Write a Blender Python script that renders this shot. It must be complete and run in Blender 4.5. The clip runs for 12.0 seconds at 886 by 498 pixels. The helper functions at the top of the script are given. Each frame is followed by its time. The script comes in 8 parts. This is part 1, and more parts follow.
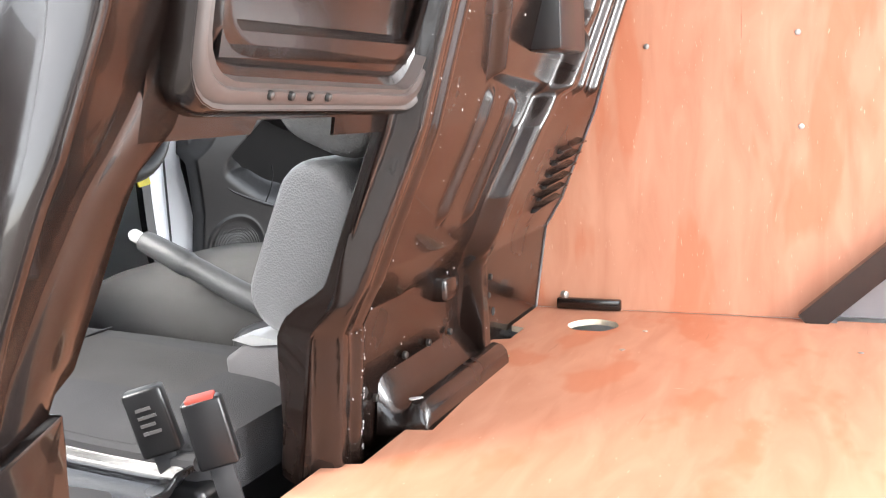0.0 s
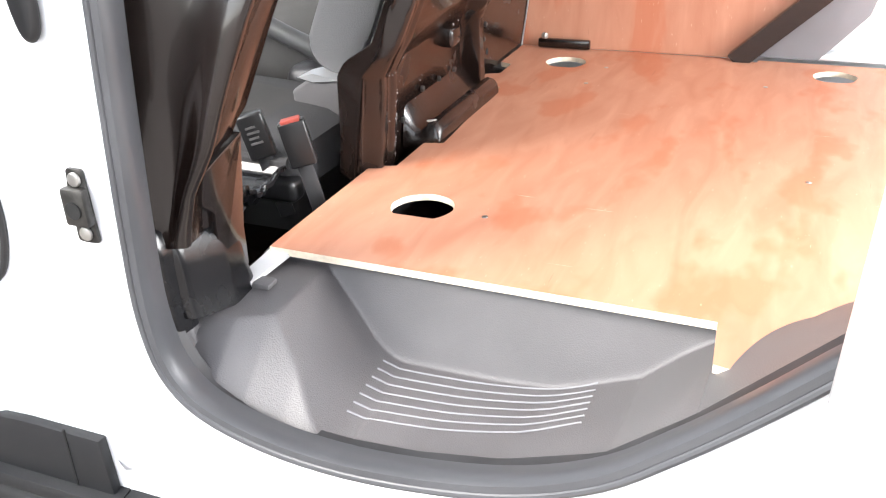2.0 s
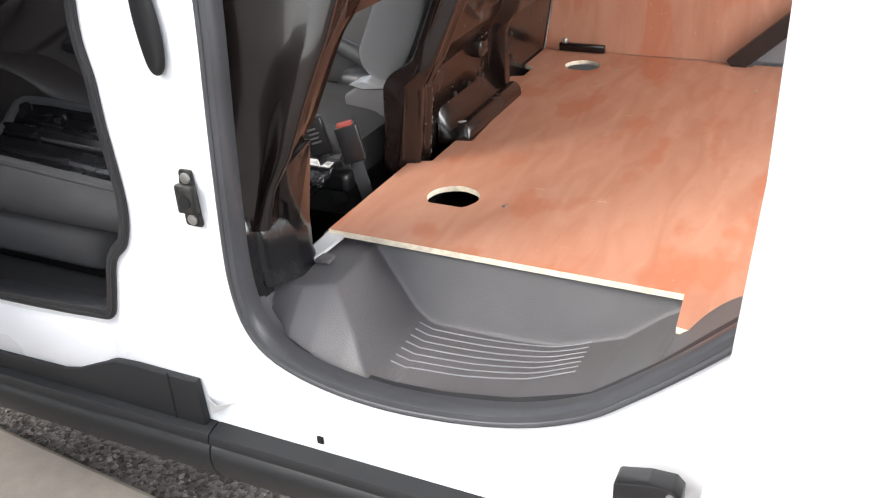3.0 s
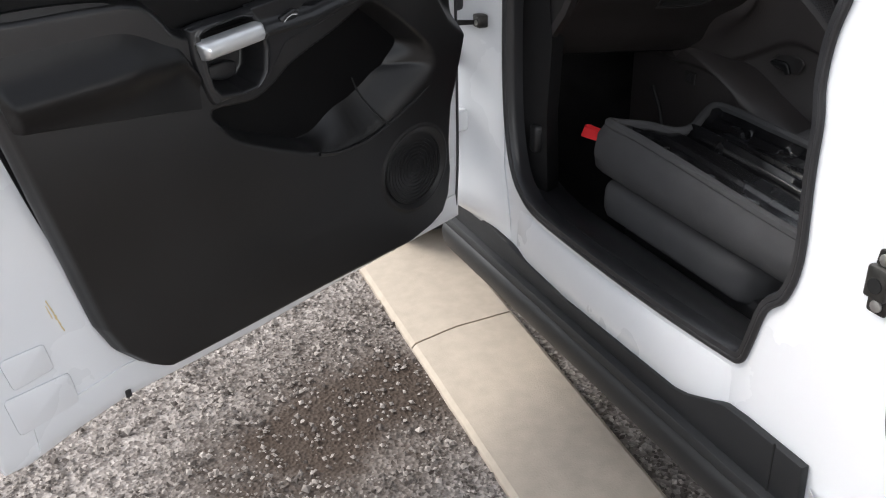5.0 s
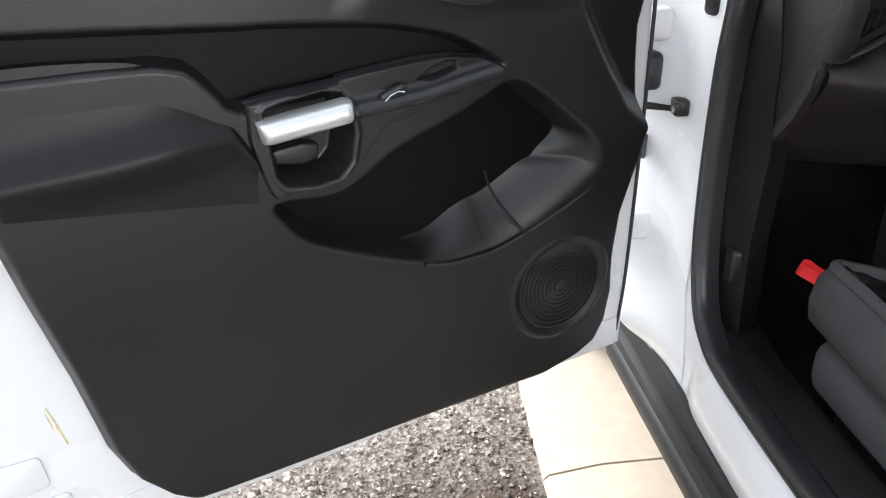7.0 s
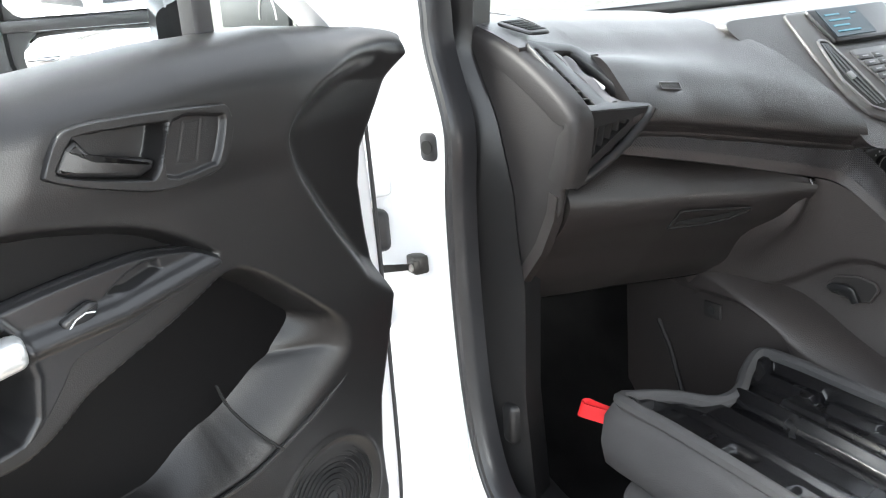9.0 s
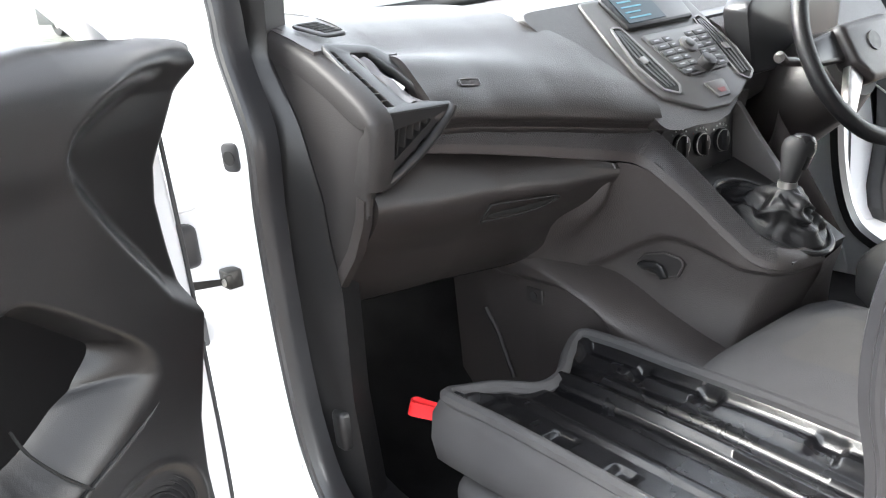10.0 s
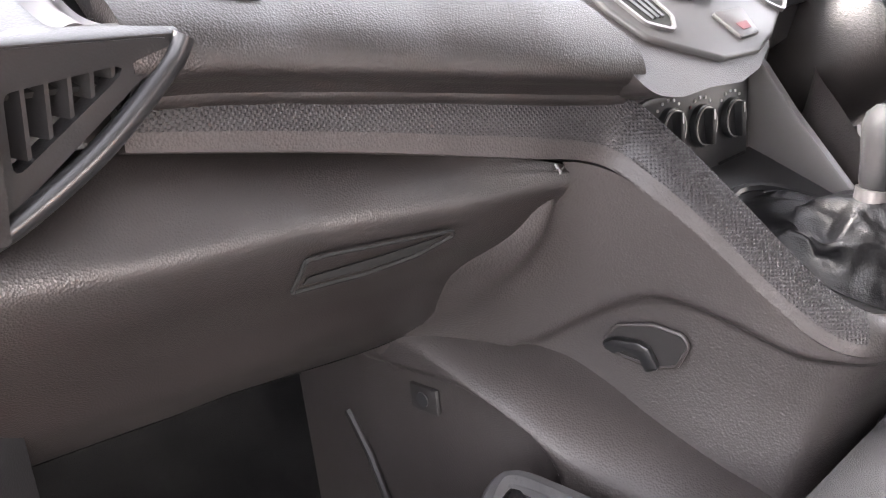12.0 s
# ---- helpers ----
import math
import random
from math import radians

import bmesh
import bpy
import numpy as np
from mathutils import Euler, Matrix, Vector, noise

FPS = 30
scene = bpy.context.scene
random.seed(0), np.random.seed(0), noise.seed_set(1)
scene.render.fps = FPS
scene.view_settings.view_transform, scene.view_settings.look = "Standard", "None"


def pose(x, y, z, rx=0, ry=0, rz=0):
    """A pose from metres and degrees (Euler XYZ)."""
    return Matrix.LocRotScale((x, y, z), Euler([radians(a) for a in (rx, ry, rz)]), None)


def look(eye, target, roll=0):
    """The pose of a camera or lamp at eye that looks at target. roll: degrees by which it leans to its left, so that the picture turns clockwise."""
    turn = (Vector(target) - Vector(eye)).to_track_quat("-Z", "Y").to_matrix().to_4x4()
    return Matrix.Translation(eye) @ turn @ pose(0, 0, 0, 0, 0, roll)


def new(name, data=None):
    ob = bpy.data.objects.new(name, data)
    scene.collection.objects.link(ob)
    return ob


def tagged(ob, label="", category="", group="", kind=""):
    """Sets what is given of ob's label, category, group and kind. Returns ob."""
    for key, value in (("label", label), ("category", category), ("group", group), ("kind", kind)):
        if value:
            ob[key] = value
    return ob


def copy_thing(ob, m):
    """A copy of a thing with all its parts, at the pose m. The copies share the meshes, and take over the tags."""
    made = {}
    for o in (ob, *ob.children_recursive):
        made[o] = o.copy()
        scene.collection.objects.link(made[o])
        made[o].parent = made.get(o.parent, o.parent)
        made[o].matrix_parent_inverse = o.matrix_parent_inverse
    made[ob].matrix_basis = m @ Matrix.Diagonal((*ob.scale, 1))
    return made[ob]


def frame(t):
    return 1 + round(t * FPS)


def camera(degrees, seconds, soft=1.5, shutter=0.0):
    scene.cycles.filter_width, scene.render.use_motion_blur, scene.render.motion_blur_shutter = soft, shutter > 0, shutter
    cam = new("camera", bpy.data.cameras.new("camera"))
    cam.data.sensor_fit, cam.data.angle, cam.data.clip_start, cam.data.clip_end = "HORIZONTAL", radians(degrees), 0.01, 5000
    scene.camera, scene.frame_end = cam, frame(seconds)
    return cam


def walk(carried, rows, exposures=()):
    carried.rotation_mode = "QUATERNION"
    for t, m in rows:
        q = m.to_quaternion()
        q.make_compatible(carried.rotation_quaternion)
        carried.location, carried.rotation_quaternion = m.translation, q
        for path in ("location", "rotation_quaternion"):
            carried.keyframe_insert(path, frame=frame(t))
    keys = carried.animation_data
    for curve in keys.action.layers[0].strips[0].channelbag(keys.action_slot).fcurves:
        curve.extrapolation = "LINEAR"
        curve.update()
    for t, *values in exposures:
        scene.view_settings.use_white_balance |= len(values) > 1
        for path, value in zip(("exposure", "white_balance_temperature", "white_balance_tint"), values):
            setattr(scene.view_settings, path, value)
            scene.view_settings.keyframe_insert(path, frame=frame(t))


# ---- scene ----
cam = camera(51.5, 12.0, soft=1.1)
PATH = [
    (0, (0.259, 0.07, 1.059), (-0.53, 1.88, 0.741), -2.6),
    (0.5, (0.284, 0.031, 1.059), (-0.52, 1.835, 0.74), -2.2),
    (1, (0.314, -0.048, 1.076), (-0.479, 1.746, 0.685), -1.9),
    (1.5, (0.343, -0.199, 1.132), (-0.423, 1.54, 0.508), -2.1),
    (2, (0.418, -0.39, 1.232), (-0.294, 1.249, 0.335), -2.3),
    (2.5, (0.492, -0.565, 1.333), (-0.186, 1.061, 0.387), -2.5),
    (4.5, (0.603, -0.703, 1.436), (-0.88, 0.287, 0.529), -2.8),
    (5, (0.351, -0.617, 1.429), (-1.269, 0.113, 0.511), -1.5),
    (5.5, (0.202, -0.54, 1.42), (-1.49, 0.001, 0.501), -0.4),
    (6, (0.09, -0.394, 1.427), (-1.642, -0.043, 0.491), 0.6),
    (6.5, (0.025, -0.309, 1.43), (-1.721, -0.065, 0.485), 1.1),
    (8.5, (-0.301, -0.262, 1.369), (-2.122, 0.346, 0.809), -3.3),
    (9, (-0.305, -0.264, 1.359), (-1.997, 0.635, 0.785), -4.5),
    (9.5, (-0.249, -0.225, 1.354), (-1.84, 0.836, 0.768), -5.9),
    (10, (-0.291, -0.199, 1.377), (-1.798, 0.954, 0.744), -6.2),
    (10.5, (-0.345, -0.089, 1.383), (-1.864, 1.041, 0.738), -7.2),
    (11, (-0.55, 0.088, 1.344), (-2.058, 1.227, 0.69), -7.0),
    (11.5, (-0.687, 0.245, 1.26), (-2.185, 1.416, 0.64), -7.0),
    (12, (-0.804, 0.358, 1.193), (-2.205, 1.628, 0.544), -6.6),
]
EXPOSURES = [(0.0, 3.0, 6500, 10), (1.0, 3.0, 6500, 10), (1.5, 2.95, 6500, 10), (2.0, 2.6, 6500, 10), (2.5, 2.1, 6500, 10), (4.5, 1.15, 6500, 10), (5.5, 1.4, 6450, 9), (6.5, 1.75, 6450, 8), (8.5, 2.9, 6450, 5),
             (9.5, 3.2, 6500, 7), (10.5, 3.4, 6500, 10), (11.0, 3.5, 6550, 12), (11.5, 3.75, 6600, 12), (12.0, 4.25, 6850, 17)]
walk(cam, [(t, look(eye, target, roll)) for t, eye, target, roll in PATH], EXPOSURES)

# ---- world and light: a bright overcast day ----
world = bpy.data.worlds.new("overcast")
scene.world = world
world.use_nodes = True
wn = world.node_tree.nodes
sky = wn.new("ShaderNodeTexSky")
sky.sky_type, sky.sun_disc = "NISHITA", False
sky.sun_elevation, sky.sun_rotation = radians(48), radians(233)
grey = wn.new("ShaderNodeHueSaturation")
grey.inputs["Saturation"].default_value = 0.25
world.node_tree.links.new(sky.outputs[0], grey.inputs["Color"])
world.node_tree.links.new(grey.outputs[0], wn["Background"].inputs["Color"])
wn["Background"].inputs["Strength"].default_value = 0.15
sun = new("sun", bpy.data.lights.new("sun", "SUN"))
sun.data.energy, sun.data.angle, sun.data.color = 1.0, radians(25), (1.0, 0.96, 0.9)
sun.matrix_world = look((-2.6, -2.4, 4.4), (0.0, 1.0, 0.6))

# area lamp added to brighten the load bay from its unseen rear end
rear = new("rear_fill", bpy.data.lights.new("rear_fill", "AREA"))
rear.data.shape, rear.data.size, rear.data.size_y, rear.data.energy = "RECTANGLE", 1.2, 1.1, 15.0
rear.matrix_world = look((2.25, 1.2, 1.25), (0.0, 1.2, 0.95))

# ---- materials ----
def material(name, color, rough=0.5, metal=0.0, coat=0.0, vary=0.0, vscale=3.0, grain=0.0, gscale=800.0, gtype="noise", rvary=0.0, spec=0.5):
    """A principled material with stains at one scale and fine relief at another."""
    m = bpy.data.materials.new(name)
    m.use_nodes = True
    n, l = m.node_tree.nodes, m.node_tree.links
    b = n["Principled BSDF"]
    b.inputs["Base Color"].default_value = (*color, 1)
    b.inputs["Roughness"].default_value = rough
    b.inputs["Metallic"].default_value = metal
    b.inputs["Coat Weight"].default_value = coat
    b.inputs["Specular IOR Level"].default_value = spec
    co = n.new("ShaderNodeTexCoord").outputs["Object"]
    if vary or rvary:
        t = n.new("ShaderNodeTexNoise")
        t.inputs["Scale"].default_value, t.inputs["Detail"].default_value = vscale, 6.0
        l.new(co, t.inputs["Vector"])
        if vary:
            r = n.new("ShaderNodeMapRange")
            r.inputs["From Min"].default_value, r.inputs["From Max"].default_value = 0.3, 0.7
            r.inputs["To Min"].default_value, r.inputs["To Max"].default_value = 1 - vary, 1 + vary
            l.new(t.outputs["Fac"], r.inputs["Value"])
            x = n.new("ShaderNodeMix")
            x.data_type, x.blend_type = "RGBA", "MULTIPLY"
            x.inputs["Factor"].default_value = 1.0
            x.inputs["A"].default_value = (*color, 1)
            l.new(r.outputs[0], x.inputs["B"])
            l.new(x.outputs["Result"], b.inputs["Base Color"])
        if rvary:
            r = n.new("ShaderNodeMapRange")
            r.inputs["From Min"].default_value, r.inputs["From Max"].default_value = 0.3, 0.7
            r.inputs["To Min"].default_value, r.inputs["To Max"].default_value = max(0.02, rough - rvary), rough + rvary
            l.new(t.outputs["Fac"], r.inputs["Value"])
            l.new(r.outputs[0], b.inputs["Roughness"])
    if grain:
        if gtype == "noise":
            t = n.new("ShaderNodeTexNoise")
            t.inputs["Scale"].default_value, t.inputs["Detail"].default_value = gscale, 2.0
        elif gtype == "cell":
            t = n.new("ShaderNodeTexVoronoi")
            t.inputs["Scale"].default_value = gscale
        else:
            t = n.new("ShaderNodeTexWave")
            t.inputs["Scale"].default_value = gscale
        l.new(co, t.inputs["Vector"])
        u = n.new("ShaderNodeBump")
        u.inputs["Strength"].default_value, u.inputs["Distance"].default_value = grain, 0.001
        l.new(t.outputs["Distance" if gtype == "cell" else "Fac"], u.inputs["Height"])
        l.new(u.outputs[0], b.inputs["Normal"])
    return m


WHITE = material("white_paint", (0.80, 0.81, 0.83), 0.28, coat=0.6, vary=0.03, vscale=2.0, rvary=0.05)
# near-black for the insert, and for shade painted into the pocket
INSERTMAT = material("insert_and_pocket_black", (0.0030, 0.0029, 0.0032), 0.46, spec=0.16, vary=0.1, vscale=5.0, grain=0.06, gscale=700.0, gtype="cell")
ARMMAT = material("armrest_vinyl", (0.0045, 0.0043, 0.0046), 0.42, spec=0.34, vary=0.1, vscale=5.0, grain=0.1, gscale=600.0, gtype="cell")
BLACK = material("black_paint", (0.0085, 0.0048, 0.0038), 0.23, coat=0.35, vary=0.3, vscale=6.0, rvary=0.06, grain=0.04, gscale=45.0)
PLASTIC = material("dash_plastic", (0.0165, 0.0135, 0.0130), 0.42, spec=0.85, vary=0.16, vscale=4.0, grain=0.34, gscale=560.0, gtype="cell", rvary=0.05)
DOORPLASTIC = material("door_plastic", (0.0085, 0.0081, 0.0085), 0.40, spec=0.52, vary=0.12, vscale=4.0, grain=0.12, gscale=650.0, gtype="cell", rvary=0.05)
SMOOTHPLASTIC = material("smooth_black_plastic", (0.014, 0.014, 0.015), 0.3, vary=0.1, vscale=8.0, grain=0.05, gscale=200.0)
STEPPLASTIC = material("step_plastic", (0.114, 0.109, 0.111), 0.48, vary=0.12, vscale=6.0, grain=0.4, gscale=450.0, gtype="cell", rvary=0.06)
CLAD = material("cladding_plastic", (0.014, 0.0145, 0.016), 0.5, spec=0.4, vary=0.1, vscale=5.0, grain=0.2, gscale=500.0, rvary=0.05)
RUBBER = material("rubber_seal", (0.03, 0.03, 0.032), 0.42, vary=0.25, vscale=15.0, grain=0.1, gscale=300.0)
FABRIC = material("seat_fabric", (0.070, 0.069, 0.071), 0.95, vary=0.08, vscale=9.0, grain=0.9, gscale=900.0, gtype="cell", spec=0.15)
FABRIC2 = material("seat_fabric_warm", (0.076, 0.0735, 0.072), 0.95, vary=0.08, vscale=9.0, grain=0.9, gscale=900.0, gtype="cell", spec=0.15)
MESHFAB = material("mesh_fabric", (0.10, 0.10, 0.10), 0.9, vary=0.1, vscale=12.0, grain=1.0, gscale=350.0, gtype="cell", spec=0.2)
VINYL = material("grey_vinyl", (0.14, 0.14, 0.143), 0.5, vary=0.06, vscale=6.0, grain=0.7, gscale=330.0, gtype="cell")
CARPET = material("cab_carpet", (0.013, 0.0125, 0.0125), 1.0, vary=0.25, vscale=14.0, grain=1.0, gscale=700.0, spec=0.1)
SILVER = material("satin_silver", (0.68, 0.69, 0.70), 0.32, metal=0.7, vary=0.03, vscale=10.0)
STEEL = material("zinc_steel", (0.45, 0.44, 0.42), 0.4, metal=0.9, vary=0.2, vscale=40.0)
DARKMETAL = material("oiled_dark_metal", (0.05, 0.048, 0.045), 0.38, metal=0.6, vary=0.4, vscale=60.0)
RED = material("red_strap", (0.75, 0.02, 0.025), 0.6, vary=0.1, vscale=20.0, grain=0.4, gscale=700.0)
REDKEY = material("faded_red_key", (0.30, 0.05, 0.035), 0.5, vary=0.1, vscale=40.0)
YELLOW = material("yellow_tag", (0.85, 0.72, 0.02), 0.5, vary=0.06, vscale=30.0)
PLYEDGE = material("ply_edge", (0.80, 0.70, 0.55), 0.75, vary=0.2, vscale=60.0, grain=0.4, gscale=300.0)
CONCRETE = material("kerb_concrete", (0.47, 0.40, 0.325), 0.9, vary=0.07, vscale=25.0, grain=0.8, gscale=250.0)
STACK = material("stack_grey", (0.062, 0.060, 0.060), 0.34, metal=0.25, vary=0.05, vscale=8.0)
# near-black that puts the shade inside holes, slots and gaps into the colour
HOLE_SHADE = material("recess_shade", (0.006, 0.006, 0.006), 0.9, vary=0.2, vscale=9.0)
INNERGREY = material("grey_inner_panel", (0.20, 0.20, 0.215), 0.5, vary=0.1, vscale=5.0, grain=0.3, gscale=400.0)
TYRE = material("tyre_rubber", (0.02, 0.02, 0.02), 0.8, vary=0.2, vscale=20.0)
FARPAINT = material("far_car_paint", (0.009, 0.0115, 0.012), 0.6, coat=0.0, vary=0.1, vscale=1.0)
RIM = material("wheel_trim", (0.62, 0.60, 0.55), 0.45, vary=0.1, vscale=10.0)
WHITEPRINT = material("white_print", (0.6, 0.6, 0.6), 0.6, vary=0.05, vscale=30.0)
REDPRINT = material("red_print", (0.10, 0.022, 0.025), 0.5, vary=0.05, vscale=30.0)
LEATHER = material("gaiter_leather", (0.010, 0.010, 0.011), 0.36, spec=0.28, vary=0.2, vscale=12.0, grain=0.35, gscale=600.0, gtype="cell")
PODMAT = material("vent_plastic", (0.013, 0.0125, 0.013), 0.38, vary=0.08, vscale=8.0, grain=0.12, gscale=500.0, gtype="cell", spec=0.7)
FLAP = material("vent_flap_grey", (0.16, 0.155, 0.16), 0.6, vary=0.12, vscale=20.0, grain=0.2, gscale=200.0)
FRONTSEAL = material("dark_seal_rubber", (0.020, 0.020, 0.022), 0.36, vary=0.15, vscale=9.0, rvary=0.08, grain=0.05, gscale=200.0)
SEAL = material("grey_seal_rubber", (0.058, 0.059, 0.064), 0.38, vary=0.12, vscale=9.0, rvary=0.08, grain=0.05, gscale=200.0)
RIMDARK = material("satin_rim", (0.16, 0.155, 0.155), 0.3, metal=0.6, vary=0.05, vscale=8.0)
KEYMAT = material("key_plastic", (0.022, 0.022, 0.023), 0.4, vary=0.05, vscale=20.0)
KEYPRINT = material("key_print", (0.22, 0.22, 0.23), 0.5, vary=0.05, vscale=30.0)
SCREENLINE = material("display_text", (0.05, 0.17, 0.22), 0.4, vary=0.05, vscale=30.0)
# lighter copy of the dash plastic, with the light on the console in its colour
CONSOLE_LIT = material("console_plastic_lit", (0.040, 0.0345, 0.0335), 0.50, vary=0.1, vscale=5.0, grain=0.4, gscale=420.0, gtype="cell", rvary=0.05)
CHEEK = material("grey_cheek_plastic", (0.085, 0.078, 0.076), 0.42, vary=0.06, vscale=6.0, grain=0.15, gscale=450.0, gtype="cell")
KNOB = material("satin_knob", (0.018, 0.018, 0.019), 0.55, spec=0.2, metal=0.0, vary=0.05, vscale=20.0)
LEVER = material("lever_plastic", (0.062, 0.062, 0.064), 0.5, vary=0.08, vscale=12.0, grain=0.3, gscale=450.0, gtype="cell")
OCHRE = material("old_sealant", (0.68, 0.55, 0.30), 0.7, vary=0.2, vscale=60.0, grain=0.4, gscale=200.0)
SHELL = material("gloss_black_shell", (0.006, 0.006, 0.007), 0.25, vary=0.2, vscale=9.0, rvary=0.07, grain=0.06, gscale=120.0)
HUMP = material("matt_console_plastic", (0.020, 0.0182, 0.0182), 0.55, spec=0.4, vary=0.1, vscale=6.0, grain=0.15, gscale=420.0, gtype="cell")
RIMGREY = material("hatch_rim_grey", (0.075, 0.06, 0.055), 0.42, vary=0.15, vscale=9.0, grain=0.1, gscale=200.0)
BRASS = material("brass_fitting", (0.55, 0.40, 0.15), 0.4, metal=0.9, vary=0.2, vscale=40.0)


def plywood():
    """Reddish hardwood ply: long pale grain, red handling stains, scuffs."""
    m = bpy.data.materials.new("plywood")
    m.use_nodes = True
    n, l = m.node_tree.nodes, m.node_tree.links
    b = n["Principled BSDF"]
    co = n.new("ShaderNodeTexCoord").outputs["Object"]
    mp = n.new("ShaderNodeMapping")
    mp.inputs["Scale"].default_value = (6.0, 1.4, 1.4)
    l.new(co, mp.inputs["Vector"])
    g = n.new("ShaderNodeTexNoise")
    g.inputs["Scale"].default_value, g.inputs["Detail"].default_value, g.inputs["Distortion"].default_value = 3.2, 9.0, 0.8
    l.new(mp.outputs[0], g.inputs["Vector"])
    r1 = n.new("ShaderNodeValToRGB")
    r1.color_ramp.elements[0].position, r1.color_ramp.elements[0].color = 0.30, (0.465, 0.203, 0.122, 1)
    r1.color_ramp.elements[1].position, r1.color_ramp.elements[1].color = 0.72, (0.565, 0.290, 0.190, 1)
    l.new(g.outputs["Fac"], r1.inputs[0])
    mp2 = n.new("ShaderNodeMapping")
    mp2.inputs["Scale"].default_value = (6.0, 3.0, 1.7)
    mp2.inputs["Location"].default_value = (0.35, 0.0, 0.1)
    l.new(co, mp2.inputs["Vector"])
    st = n.new("ShaderNodeTexNoise")
    st.inputs["Scale"].default_value, st.inputs["Detail"].default_value = 1.6, 3.0
    l.new(mp2.outputs[0], st.inputs["Vector"])
    rs = n.new("ShaderNodeMapRange")
    rs.inputs["From Min"].default_value, rs.inputs["From Max"].default_value = 0.56, 0.63
    l.new(st.outputs["Fac"], rs.inputs["Value"])
    sm = n.new("ShaderNodeMath")
    sm.operation = "MULTIPLY"
    sm.inputs[1].default_value = 0.55
    l.new(rs.outputs[0], sm.inputs[0])
    x = n.new("ShaderNodeMix")
    x.data_type = "RGBA"
    l.new(sm.outputs[0], x.inputs["Factor"])
    l.new(r1.outputs[0], x.inputs["A"])
    x.inputs["B"].default_value = (0.48, 0.145, 0.065, 1)
    # pale scuffs
    sc = n.new("ShaderNodeTexNoise")
    sc.inputs["Scale"].default_value, sc.inputs["Detail"].default_value = 38.0, 4.0
    l.new(mp.outputs[0], sc.inputs["Vector"])
    rc = n.new("ShaderNodeMapRange")
    rc.inputs["From Min"].default_value, rc.inputs["From Max"].default_value = 0.69, 0.74
    rc.inputs["To Max"].default_value = 0.45
    l.new(sc.outputs["Fac"], rc.inputs["Value"])
    y = n.new("ShaderNodeMix")
    y.data_type = "RGBA"
    l.new(rc.outputs[0], y.inputs["Factor"])
    l.new(x.outputs["Result"], y.inputs["A"])
    y.inputs["B"].default_value = (0.75, 0.55, 0.4, 1)
    # long thin scratches in two directions
    last = y.outputs["Result"]
    for turn, stretch, tint, edge in ((0.5, (3.0, 70.0, 3.0), (0.85, 0.66, 0.52, 1), 0.735), (-0.35, (60.0, 2.5, 2.5), (0.30, 0.11, 0.06, 1), 0.735)):
        ms = n.new("ShaderNodeMapping")
        ms.inputs["Rotation"].default_value = (0.0, 0.0, turn)
        ms.inputs["Scale"].default_value = stretch
        l.new(co, ms.inputs["Vector"])
        ns = n.new("ShaderNodeTexNoise")
        ns.inputs["Scale"].default_value, ns.inputs["Detail"].default_value = 2.2, 3.0
        l.new(ms.outputs[0], ns.inputs["Vector"])
        rr = n.new("ShaderNodeMapRange")
        rr.inputs["From Min"].default_value, rr.inputs["From Max"].default_value, rr.inputs["To Max"].default_value = edge, edge + 0.03, 0.6
        l.new(ns.outputs["Fac"], rr.inputs["Value"])
        z = n.new("ShaderNodeMix")
        z.data_type = "RGBA"
        l.new(rr.outputs[0], z.inputs["Factor"])
        l.new(last, z.inputs["A"])
        z.inputs["B"].default_value = tint
        last = z.outputs["Result"]
    l.new(last, b.inputs["Base Color"])
    b.inputs["Roughness"].default_value = 0.46
    u = n.new("ShaderNodeBump")
    u.inputs["Strength"].default_value, u.inputs["Distance"].default_value = 0.15, 0.0008
    l.new(g.outputs["Fac"], u.inputs["Height"])
    l.new(u.outputs[0], b.inputs["Normal"])
    return m


